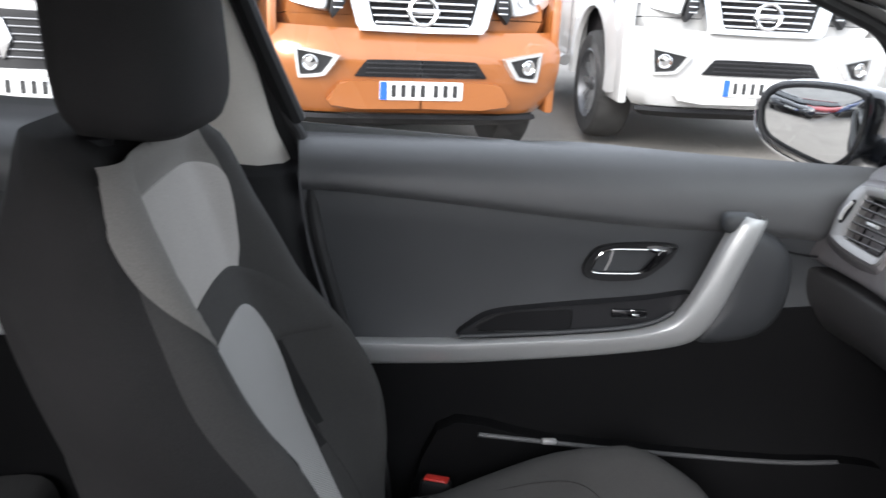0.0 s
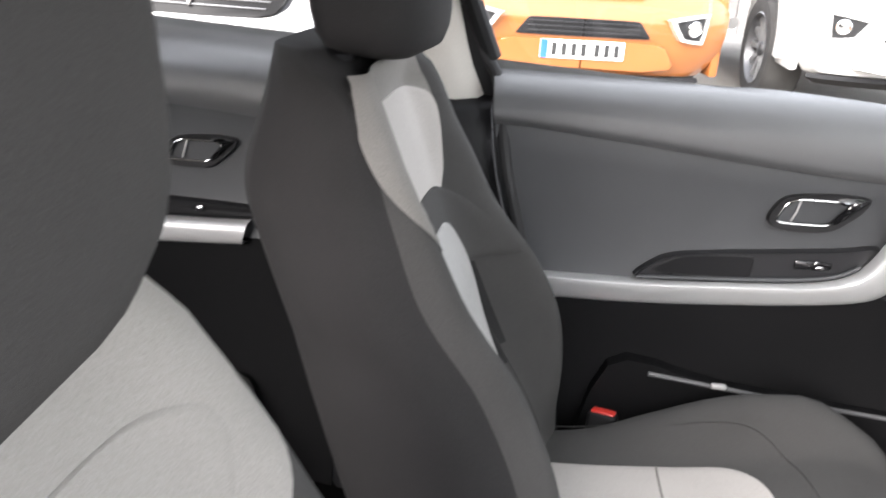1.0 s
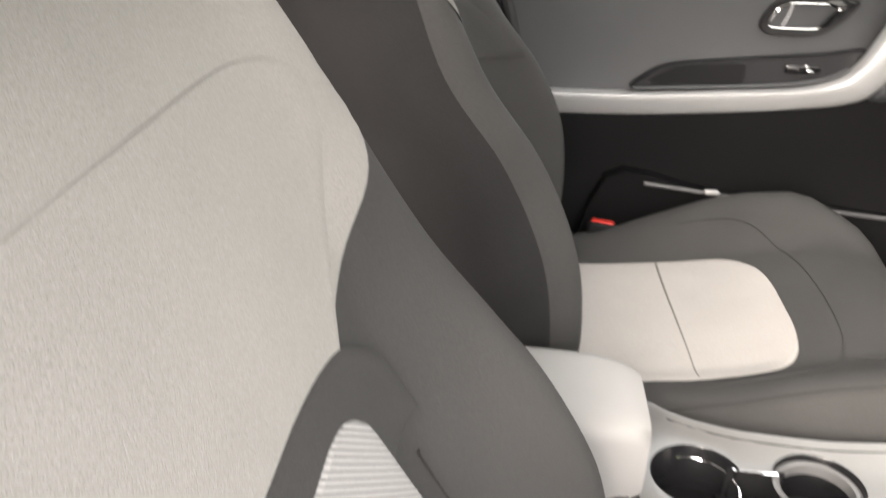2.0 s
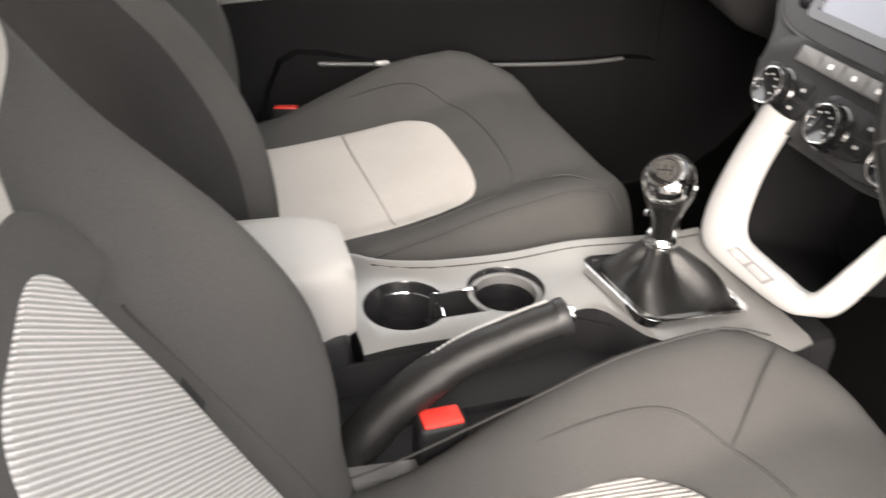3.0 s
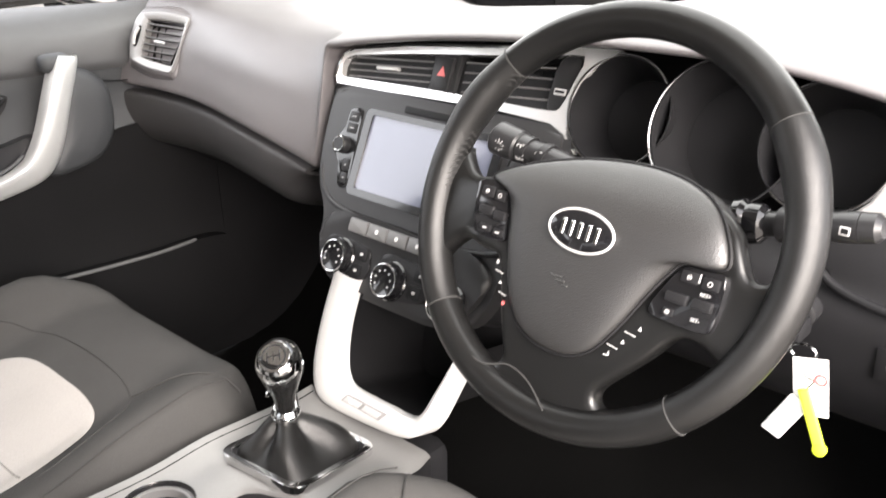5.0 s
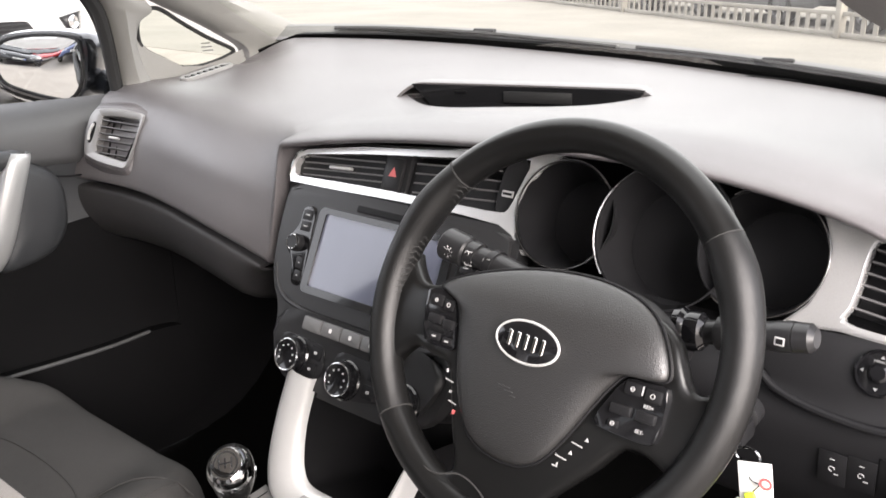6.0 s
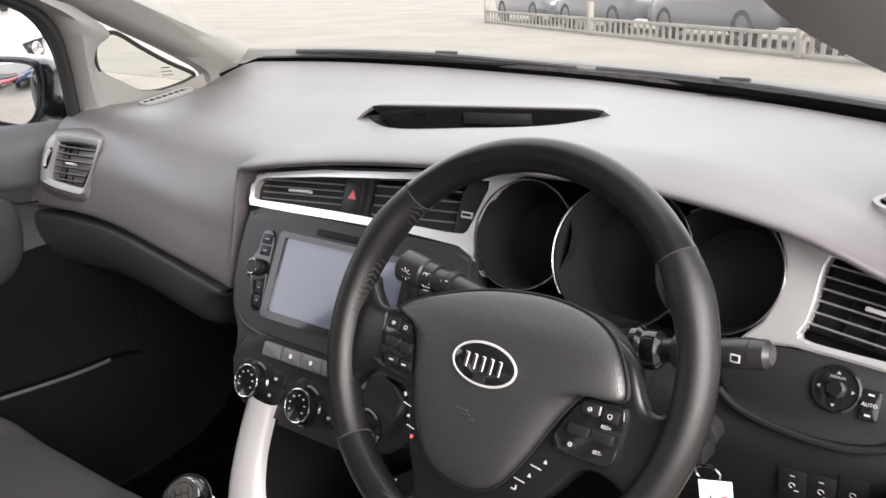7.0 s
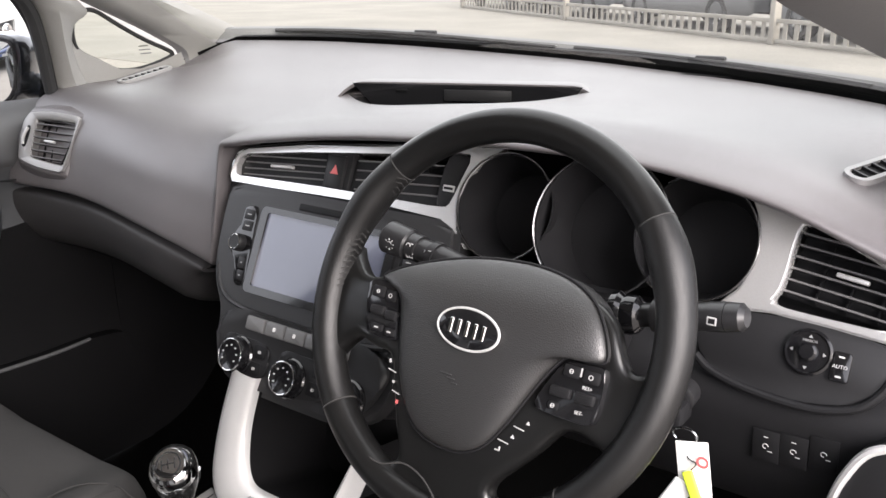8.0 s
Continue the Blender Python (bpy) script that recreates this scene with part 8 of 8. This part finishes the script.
def section_body(bm, rows_def, n=10):
    """A body lofted along local x: each row gives x, half width, low z, shoulder z, top z, top half width."""
    rows = []
    for x, hw, z0, zs, zt, tw in rows_def:
        left = smooth_line([(0, -hw * 0.93, z0), (0, -hw, z0 + 0.12), (0, -hw, lerp(z0, zs, 0.6)), (0, -hw * 0.985, zs), (0, -lerp(hw, tw, 0.55), lerp(zs, zt, 0.55)), (0, -tw, zt - 0.01), (0, -tw * 0.6, zt), (0, 0, zt + 0.012)], 3)
        full = left + [Vector((0, -p.y, p.z)) for p in reversed(left[:-1])]
        rows.append([Vector((x, p.y, p.z)) for p in full])
    loft(bm, rows, cap=False)
    for r in (bm.verts[:len(rows[0])], bm.verts[-len(rows[0]):]):
        bm.faces.new(r)
    return bm


def pickup(paint, word, pose_m):
    """A double-cab pickup truck, its number plate at the local origin's height, facing local +x."""
    t = thing("pickup_truck", word + " double-cab pickup truck parked in the car park", "pickup truck", group="pickup trucks")
    HW = 0.925
    # bonnet and wings
    bm = bmesh.new()
    section_body(bm, [(-0.16, 0.80, 0.72, 0.92, 1.02, 0.66), (-0.28, 0.86, 0.68, 0.98, 1.09, 0.70), (-0.55, 0.90, 0.95, 1.02, 1.13, 0.74), (-1.28, 0.91, 0.95, 1.06, 1.18, 0.76), (-1.45, 0.91, 0.32, 1.06, 1.19, 0.76)])
    part("bonnet", bm, paint, t, "", sharp=45)
    # bumper, with a shaped lower lip
    bm = bmesh.new()
    rows = []
    for v, x, hw in ((0.24, -0.16, 0.70), (0.27, -0.07, 0.80), (0.36, -0.03, 0.88), (0.44, 0.0, 0.905), (0.55, 0.015, 0.92), (0.63, 0.01, 0.925), (0.70, -0.03, 0.915), (0.76, -0.08, 0.89)):
        row = []
        for k in range(29):
            s = -1 + k / 14
            a = abs(s)
            xx = x - 0.40 * max(0, a - 0.55) ** 2.0 - 0.9 * max(0, a - 0.90) ** 1.5 - 0.012 * math.exp(-((a - 0.52) / 0.05) ** 2)
            row.append(Vector((xx, s * hw, v + 0.02 * a * (v > 0.6))))
        rows.append(row)
    loft(bm, rows)
    thicken(bm, 0.03)
    part("bumper", bm, paint, t, "painted front bumper", sharp=40)
    bm = bmesh.new()
    rows = []
    for v, x, hw in ((0.205, -0.22, 0.66), (0.225, -0.10, 0.72), (0.262, -0.06, 0.79)):
        rows.append([Vector((x - 0.40 * max(0, abs(-1 + k / 10) - 0.55) ** 2 + 0.012, (-1 + k / 10) * hw, v)) for k in range(21)])
    loft(bm, rows)
    thicken(bm, 0.03)
    part("skid_panel", bm, M_BLACK, t, "black lower valance")
    # lower air intake
    m = front_frame(0.018, 0, 0.55)
    bm = bmesh.new()
    slab(bm, soft_outline(mirrored_u([(0, 0.052), (-0.30, 0.050), (-0.345, 0.035), (-0.40, -0.038), (-0.37, -0.050), (0, -0.052)]), 3), -0.05, 0.006, m, 0.004)
    intake = part("lower_intake", bm, M_BLACK, t, "black lower air intake")
    for v in (-0.028, 0.0, 0.028):
        bm = bmesh.new()
        box(bm, (0, v, 0.010), (0.68, 0.010, 0.008), 0.002, m)
        part("slat", bm, M_PANEL, intake)
    # centre lower bumper step
    bm = bmesh.new()
    slab(bm, soft_outline(mirrored_u([(0, 0.075), (-0.44, 0.070), (-0.50, 0.045), (-0.545, -0.085), (0, -0.088)]), 3), -0.05, 0.020, front_frame(0.0, 0, 0.40), 0.012)
    part("bumper_step", bm, paint, t, "painted bumper step")
    # grille with a bright frame
    m = front_frame(-0.055, 0, 0.885) @ Matrix.Rotation(radians(-7), 4, "X")
    bm = bmesh.new()
    go = mirrored_u([(0, 0.13), (-0.42, 0.13), (-0.455, 0.12), (-0.40, -0.09), (-0.37, -0.125), (0, -0.13)])
    gi = mirrored_u([(0, 0.105), (-0.335, 0.105), (-0.345, 0.095), (-0.305, -0.065), (-0.285, -0.092), (0, -0.095)])
    frame_bm(bm, go, gi, -0.06, 0.035, m)
    grille = part("grille", bm, M_CHROME, t, "bright chrome grille frame", sharp=30)
    bm = bmesh.new()
    slab(bm, [(u * 1.04, v * 1.04) for u, v in gi], -0.06, -0.02, m)
    part("grille_backing", bm, M_BLACK, grille)
    for k in range(5):
        bm = bmesh.new()
        v = 0.085 - 0.040 * k
        hw = lerp(0.325, 0.285, k / 4)
        box(bm, (0, v, 0.005), (2 * hw, 0.014, 0.03), 0.004, m)
        part("grille_bar", bm, M_CHROME, grille)
    bm = bmesh.new()
    tube(bm, [m @ Vector((0.082 * math.cos(radians(12 * k)), 0.082 * math.sin(radians(12 * k)) - 0.005, 0.035)) for k in range(30)], 0.013, 8, True)
    box(bm, (0, -0.005, 0.035), (0.20, 0.034, 0.02), 0.004, m)
    part("badge", bm, M_CHROME, grille, "plain round chrome badge")
    for s in (-1, 1):
        # side vents beside the grille
        bm = bmesh.new()
        o = [(s * 0.465, 0.13), (s * 0.53, 0.13), (s * 0.555, -0.02), (s * 0.535, -0.06), (s * 0.46, 0.03)]
        slab(bm, o, -0.06, 0.012, m, 0.006)
        part("bumper_vent", bm, M_PANEL, t)
        bm = bmesh.new()
        for k in range(4):
            box(bm, (s * 0.505, 0.105 - 0.035 * k, 0.014), (0.055, 0.010, 0.010), 0.003, m)
        part("vent_bar", bm, M_CHROME, grille)
        # headlamp
        hm = front_frame(-0.145, s * 0.705, 0.955) @ Matrix.Rotation(radians(s * 28), 4, "Y") @ Matrix.Rotation(radians(-10), 4, "X")
        o = soft_outline([(-s * 0.15, 0.085), (s * 0.05, 0.10), (s * 0.19, 0.11), (s * 0.20, 0.03), (s * 0.10, -0.045), (-s * 0.12, -0.085), (-s * 0.155, -0.05)], 4)
        bm = bmesh.new()
        dome(bm, o, hm, [(1.02, -0.05), (1.0, 0.005), (0.94, 0.012), (0.02, 0.0)], False)
        lamp = part("headlamp", bm, M_ALLOY, t, "clear headlamp with silver inside")
        for du, dv, r in ((-s * 0.075, 0.015, 0.045), (s * 0.035, 0.02, 0.034)):
            bm = bmesh.new()
            revolve(bm, [(r, 0.008), (r * 0.9, 0.020), (r * 0.75, 0.018), (r * 0.5, 0.006), (0.002, 0.012)], hm @ Matrix.Translation((du, dv, 0)), 20)
            part("reflector", bm, M_CHROME, lamp)
        bm = bmesh.new()
        box(bm, (s * 0.10, 0.05, 0.012), (0.05, 0.05, 0.01), 0.004, hm)
        part("indicator", bm, M_RED_DIM, lamp)
        # fog lamp in a pale surround
        fm = front_frame(0.004, s * 0.655, 0.575) @ Matrix.Rotation(radians(s * 16), 4, "Y")
        oo = soft_outline([(-s * 0.155, 0.035), (-s * 0.145, 0.052), (s * 0.09, 0.088), (s * 0.105, 0.075), (s * 0.085, -0.075), (s * 0.06, -0.090), (-s * 0.06, -0.075), (-s * 0.09, -0.055)], 4)
        bm = bmesh.new()
        frame_bm(bm, oo, [(u * 0.78 + s * 0.004, v * 0.78) for u, v in oo], -0.02, 0.030, fm)
        fog = part("fog_lamp_surround", bm, M_TRIM, t, "silver fog lamp surround")
        bm = bmesh.new()
        slab(bm, [(u * 0.80 + s * 0.004, v * 0.80) for u, v in oo], -0.03, 0.012, fm)
        part("fog_cavity", bm, M_PANEL, fog)
        bm = bmesh.new()
        revolve(bm, [(0.047, 0.0), (0.047, 0.028), (0.042, 0.032), (0.030, 0.020), (0.002, 0.024)], fm @ Matrix.Translation((s * 0.012, 0.0, 0)), 24)
        part("fog_lamp", bm, M_CHROME, fog)
        # wings over the wheels
        bm = bmesh.new()
        rows = []
        for k in range(13):
            a = radians(-8 + 196 * k / 12)
            cx, cz = -0.90, 0.385
            rows.append([Vector((cx + 0.46 * math.cos(a), s * 0.90, cz + 0.47 * math.sin(a))), Vector((cx + 0.47 * math.cos(a), s * 0.935, cz + 0.48 * math.sin(a))), Vector((cx + 0.55 * math.cos(a), s * 0.935, cz + 0.56 * math.sin(a))), Vector((cx + 0.66 * math.cos(a), s * 0.915, min(1.0, cz + 0.66 * math.sin(a) + 0.03)))])
        loft(bm, rows)
        thicken(bm, 0.01)
        part("wheel_arch", bm, paint, t, "")
        bm = bmesh.new()
        box(bm, (-0.275, s * 0.885, 0.63), (0.33, 0.06, 0.72), 0.02)
        part("wing_panel", bm, paint, t, "")
        bm = bmesh.new()
        box(bm, (-0.90, s * 0.66, 0.62), (1.0, 0.35, 0.6))
        part("arch_lining", bm, M_BLACK, t)
        # cab and bed side
        bm = bmesh.new()
        box(bm, (-2.75, s * 0.895, 0.74), (2.5, 0.05, 0.72), 0.02)
        part("side_panel", bm, paint, t, "")
        bm = bmesh.new()
        for dx in (-1.60, -2.58, -3.35):
            box(bm, (dx, s * 0.922, 0.75), (0.008, 0.004, 0.62))
        box(bm, (-2.45, s * 0.924, 0.98), (1.7, 0.004, 0.008))
        part("door_gap", bm, M_BLACK, t)
        bm = bmesh.new()
        tube(bm, [(-1.45, s * 0.98, 0.40), (-3.55, s * 0.98, 0.40)], 0.045, 10)
        part("side_step", bm, M_ALLOY, t, "silver tubular side step")
        bm = bmesh.new()
        slab(bm, [(-1.75, 1.18), (-2.15, 1.62), (-3.2, 1.66), (-3.5, 1.18)], -0.01, 0.01, Matrix(((1, 0, 0, 0), (0, 0, -s, s * 0.80), (0, 1, 0, 0), (0, 0, 0, 1))))
        part("side_window", bm, M_TINT, t)
        bm = bmesh.new()
        box(bm, (-1.72, s * 1.02, 1.16), (0.10, 0.20, 0.16), 0.03)
        part("wing_mirror", bm, paint, t)
        road_wheel(t, (-0.90, s * 0.80, 0.295), 0.395, s * 0.26, 12)
        road_wheel(t, (-4.05, s * 0.80, 0.295), 0.395, s * 0.26, 12)
    # cab, bed and underside
    bm = bmesh.new()
    section_body(bm, [(-1.50, 0.90, 1.05, 1.12, 1.20, 0.78), (-2.15, 0.88, 1.05, 1.20, 1.76, 0.62), (-3.2, 0.88, 1.05, 1.20, 1.80, 0.62), (-3.6, 0.88, 1.05, 1.20, 1.70, 0.62), (-3.62, 0.88, 1.0, 1.05, 1.12, 0.86)])
    part("cab", bm, paint, t, "", sharp=45)
    bm = bmesh.new()
    rows = [[Vector((lerp(-1.50, -2.12, f) + 0.02, y * lerp(0.74, 0.60, f), lerp(1.20, 1.74, f) + 0.015)) for y in (-1, -0.5, 0, 0.5, 1)] for f in (0.02, 0.5, 0.97)]
    loft(bm, rows)
    thicken(bm, 0.01)
    part("windscreen", bm, M_TINT, t)
    bm = bmesh.new()
    box(bm, (-4.4, 0, 0.78), (1.6, 1.80, 0.62), 0.05)
    part("load_bed", bm, paint, t)
    bm = bmesh.new()
    box(bm, (-2.5, 0, 0.42), (4.6, 1.2, 0.30))
    part("chassis", bm, M_BLACK, t)
    number_plate(t, front_frame(0.022, 0, 0.42))
    t.matrix_world = pose_m
    return t


def stand(x, y, deg, back=0.0):
    """Places a vehicle with its nose at x, y on the sloping ground, turned by degrees from +x."""
    return Matrix.Translation((x, y, ground_z(x, y))) @ TILT @ Matrix.Rotation(radians(deg), 4, "Z")


pickup(M_ORANGE, "metallic orange", Matrix.Translation((0, 0, 0.10)) @ stand(-4.90, -0.30, 11))
pickup(M_WHITE_PAINT, "white", Matrix.Translation((0, 0, 0.10)) @ stand(-5.30, 1.96, 3))


def van(pose_m):
    t = thing("delivery_van", "grey panel van with a dark slatted grille", "van")
    bm = bmesh.new()
    section_body(bm, [(0.0, 0.84, 0.30, 0.52, 0.62, 0.74), (-0.06, 0.92, 0.28, 0.60, 0.72, 0.80), (-0.10, 0.95, 0.28, 0.75, 1.02, 0.80), (-0.45, 0.97, 0.28, 1.00, 1.22, 0.78), (-0.95, 0.98, 0.28, 1.15, 1.34, 0.80), (-1.7, 0.98, 0.28, 1.3, 2.0, 0.78), (-4.8, 0.98, 0.28, 1.3, 2.05, 0.80)])
    part("body", bm, M_VAN_PAINT, t, "", sharp=45)
    m = front_frame(-0.045, 0, 0.80) @ Matrix.Rotation(radians(-6), 4, "X")
    bm = bmesh.new()
    slab(bm, soft_outline(mirrored_u([(0, 0.16), (-0.45, 0.15), (-0.66, 0.12), (-0.60, 0.0), (-0.50, -0.13), (-0.3, -0.155), (0, -0.16)]), 4), -0.05, 0.03, m, 0.01)
    g = part("grille", bm, M_PANEL, t, "dark grey slatted grille")
    for k in range(6):
        bm = bmesh.new()
        v = 0.11 - 0.042 * k
        hw = lerp(0.60, 0.46, k / 5)
        box(bm, (0, v, 0.033), (2 * hw, 0.012, 0.018), 0.004, m)
        part("grille_bar", bm, M_RIM, g)
    bm = bmesh.new()
    slab(bm, [(0, 0.12), (-0.055, 0.0), (0, -0.12), (0.055, 0.0)], 0.03, 0.060, m, 0.01)
    part("badge", bm, M_CHROME, g, "plain chrome lozenge badge")
    bm = bmesh.new()
    box(bm, (0.012, 0, 0.33), (0.05, 1.5, 0.09), 0.02)
    part("lower_intake", bm, M_BLACK, t)
    for s in (-1, 1):
        hm = front_frame(-0.12, s * 0.74, 1.0) @ Matrix.Rotation(radians(s * 28), 4, "Y")
        bm = bmesh.new()
        dome(bm, soft_outline([(-s * 0.16, 0.02), (0, 0.16), (s * 0.12, 0.22), (s * 0.12, 0.0), (0, -0.10), (-s * 0.14, -0.09)], 4), hm, [(1, -0.05), (1.0, 0.01), (0.9, 0.02), (0.02, 0.01)], False)
        part("headlamp", bm, M_ALLOY, t, "clear headlamp")
        road_wheel(t, (-0.95, s * 0.86, 0.34), 0.34, s * 0.22, 8)
        road_wheel(t, (-4.1, s * 0.86, 0.34), 0.34, s * 0.22, 8)
    number_plate(t, front_frame(0.012, 0.0, 0.545))
    t.matrix_world = pose_m
    return t


van(Matrix.Translation((0, 0, -0.07)) @ stand(-4.58, -2.62, 2))


def hatchback(paint, word, pose_m, group="parked cars"):
    """A small parked hatchback, facing local +x with its nose at the origin."""
    t = thing("parked_car", word + " hatchback parked in the car park", "car", group=group)
    bm = bmesh.new()
    section_body(bm, [(0.0, 0.70, 0.28, 0.52, 0.62, 0.60), (-0.10, 0.82, 0.24, 0.62, 0.74, 0.66), (-0.5, 0.88, 0.22, 0.76, 0.86, 0.68), (-1.05, 0.89, 0.22, 0.86, 0.97, 0.70), (-2.4, 0.89, 0.22, 0.90, 1.00, 0.70), (-3.6, 0.88, 0.24, 0.95, 1.03, 0.68), (-4.1, 0.82, 0.30, 0.92, 0.98, 0.64), (-4.18, 0.74, 0.36, 0.8, 0.9, 0.6)])
    part("body", bm, paint, t, "", sharp=45)
    bm = bmesh.new()
    section_body(bm, [(-1.0, 0.74, 0.92, 0.95, 0.985, 0.66), (-1.75, 0.72, 0.92, 1.0, 1.42, 0.54), (-2.6, 0.72, 0.92, 1.02, 1.47, 0.55), (-3.4, 0.70, 0.92, 1.02, 1.40, 0.52), (-3.95, 0.66, 0.92, 0.97, 1.02, 0.56)])
    part("cabin", bm, M_TINT, t, "dark glass cabin", sharp=45)
    bm = bmesh.new()
    loft(bm, [[Vector((x, y * w, z)) for y in (-1, -0.6, 0, 0.6, 1)] for x, w, z in ((-1.72, 0.53, 1.43), (-2.1, 0.55, 1.475), (-2.6, 0.56, 1.492), (-3.1, 0.55, 1.465), (-3.45, 0.52, 1.41))])
    thicken(bm, 0.015)
    part("roof", bm, paint, t, "")
    m = front_frame(-0.02, 0, 0.58)
    bm = bmesh.new()
    slab(bm, soft_outline(mirrored_u([(0, 0.05), (-0.40, 0.06), (-0.45, 0.02), (-0.36, -0.05), (0, -0.055)]), 3), -0.06, 0.02, m, 0.008)
    part("grille", bm, M_BLACK, t, "black grille")
    bm = bmesh.new()
    box(bm, (0.0, 0, 0.32), (0.05, 1.1, 0.12), 0.02)
    part("lower_intake", bm, M_BLACK, t)
    for s in (-1, 1):
        hm = front_frame(-0.10, s * 0.66, 0.66) @ Matrix.Rotation(radians(s * 35), 4, "Y")
        bm = bmesh.new()
        dome(bm, soft_outline([(-s * 0.16, 0.0), (0, 0.06), (s * 0.18, 0.08), (s * 0.16, 0.0), (0, -0.06), (-s * 0.15, -0.05)], 4), hm, [(1, -0.04), (1.0, 0.01), (0.9, 0.02), (0.02, 0.012)], False)
        part("headlamp", bm, M_ALLOY, t, "clear headlamp")
        bm = bmesh.new()
        box(bm, (-1.25, s * 0.95, 0.99), (0.10, 0.16, 0.11), 0.03)
        part("wing_mirror", bm, paint, t)
        road_wheel(t, (-0.85, s * 0.80, 0.31), 0.31, s * 0.20, 5)
        road_wheel(t, (-3.35, s * 0.80, 0.31), 0.31, s * 0.20, 5)
    number_plate(t, front_frame(0.012, 0, 0.44))
    t.matrix_world = pose_m
    return t


# behind, seen in the door mirror
dark = hatchback(M_CAR_BLACK, "black", stand(-2.95, -9.3, 72))
hatchback(M_RED_PAINT, "red", stand(-2.2, -11.6, 75))
hatchback(M_BLUE_PAINT, "dark blue", stand(-0.55, -8.9, 97))
# ahead: a low railing with a row of cars parked behind it
RAIL = Matrix.Translation((-2.9, 12.5, 0.10)) @ Matrix.Rotation(math.atan2(3.7, -5.0) - math.pi, 4, "Z")
for k, (p, w) in enumerate(((M_GREY_PAINT, "grey"), (M_GREY_PAINT, "grey"), (M_VAN_PAINT, "silver grey"), (M_GREY_PAINT, "grey"), (M_WHITE_PAINT, "white"), (M_GREY_PAINT, "grey"), (M_BLUE_PAINT, "dark blue"))):
    hatchback(p, w, RAIL @ Matrix.Translation((-13.5 + 4.75 * k, 1.65 + 0.1 * math.sin(5 * k), 0)) @ Matrix.Rotation(radians(180 if k % 3 else 0) + 0.02 * math.sin(7 * k), 4, "Z") @ Matrix.Translation((2.0, 0, 0)), "cars beyond the railing")

rail = thing("low_railing", "low weathered railing along the car park edge, paled by painted glass haze", "railing", (0, 0, 0))
for v in (0.06, 0.34):
    bm = bmesh.new()
    box(bm, (0, 0, v), (28.4, 0.04, 0.06), 0.008, RAIL)
    part("rail", bm, M_RAILING, rail)
post = None
for k in range(116):
    m = Matrix.Translation(RAIL.to_3x3() @ Vector((0.24 * k, 0, 0)))
    if k % 29 == 0:
        bm = bmesh.new()
        box(bm, (-14.0 + 0.24 * k, 0, 0.35), (0.12, 0.12, 0.70), 0.02, RAIL)
        part("end_post", bm, M_RAILING, rail)
    elif post is None:
        bm = bmesh.new()
        box(bm, (-14.0, 0, 0.20), (0.09, 0.02, 0.24), 0.004, RAIL, 1)
        post = part("railing_board", bm, M_RAILING, rail)
        home = post.location.copy()
        post.location = home + m.translation
    else:
        o = post.copy()
        scene.collection.objects.link(o)
        o.location = home + m.translation
bm = bmesh.new()
box(bm, (0, 0.2, -0.02), (28.4, 0.25, 0.12), 0.02, RAIL)
structure("kerb", bm, M_BRICK, "pale concrete kerb under the railing", "kerb")

# pale steel fence beyond the trucks
fence = thing("palisade_fence", "pale upright steel fence round the car park", "fence", (-21, 12, 0.2))
pale = None
for k in range(60):
    if pale is None:
        bm = bmesh.new()
        slab(bm, [(-0.06, 0.0), (0.06, 0.0), (0.06, 1.9), (0.0, 2.05), (-0.06, 1.9)], -0.01, 0.01, front_frame(-21.0, 3, 0.22))
        pale = part("pale", bm, M_FENCE, fence)
    else:
        o = pale.copy()
        scene.collection.objects.link(o)
        o.location.y += 0.16 * k
for z in (0.57, 1.77):
    bm = bmesh.new()
    box(bm, (-21.04, 7.75, z), (0.04, 9.7, 0.06), 0.008)
    part("fence_rail", bm, M_FENCE, fence)
bm = bmesh.new()
box(bm, (-21.3, 7.75, 0.36), (0.30, 10, 0.5), 0.03)
structure("wall_west", bm, M_BRICK, "low pale block wall below the fence", "low wall")
bm = bmesh.new()
box(bm, (-4, -24, 1.8), (40, 0.4, 3.6), 0.03)
structure("wall_south", bm, M_WALL_OUT, "pale rendered building wall behind the car park", "building wall")
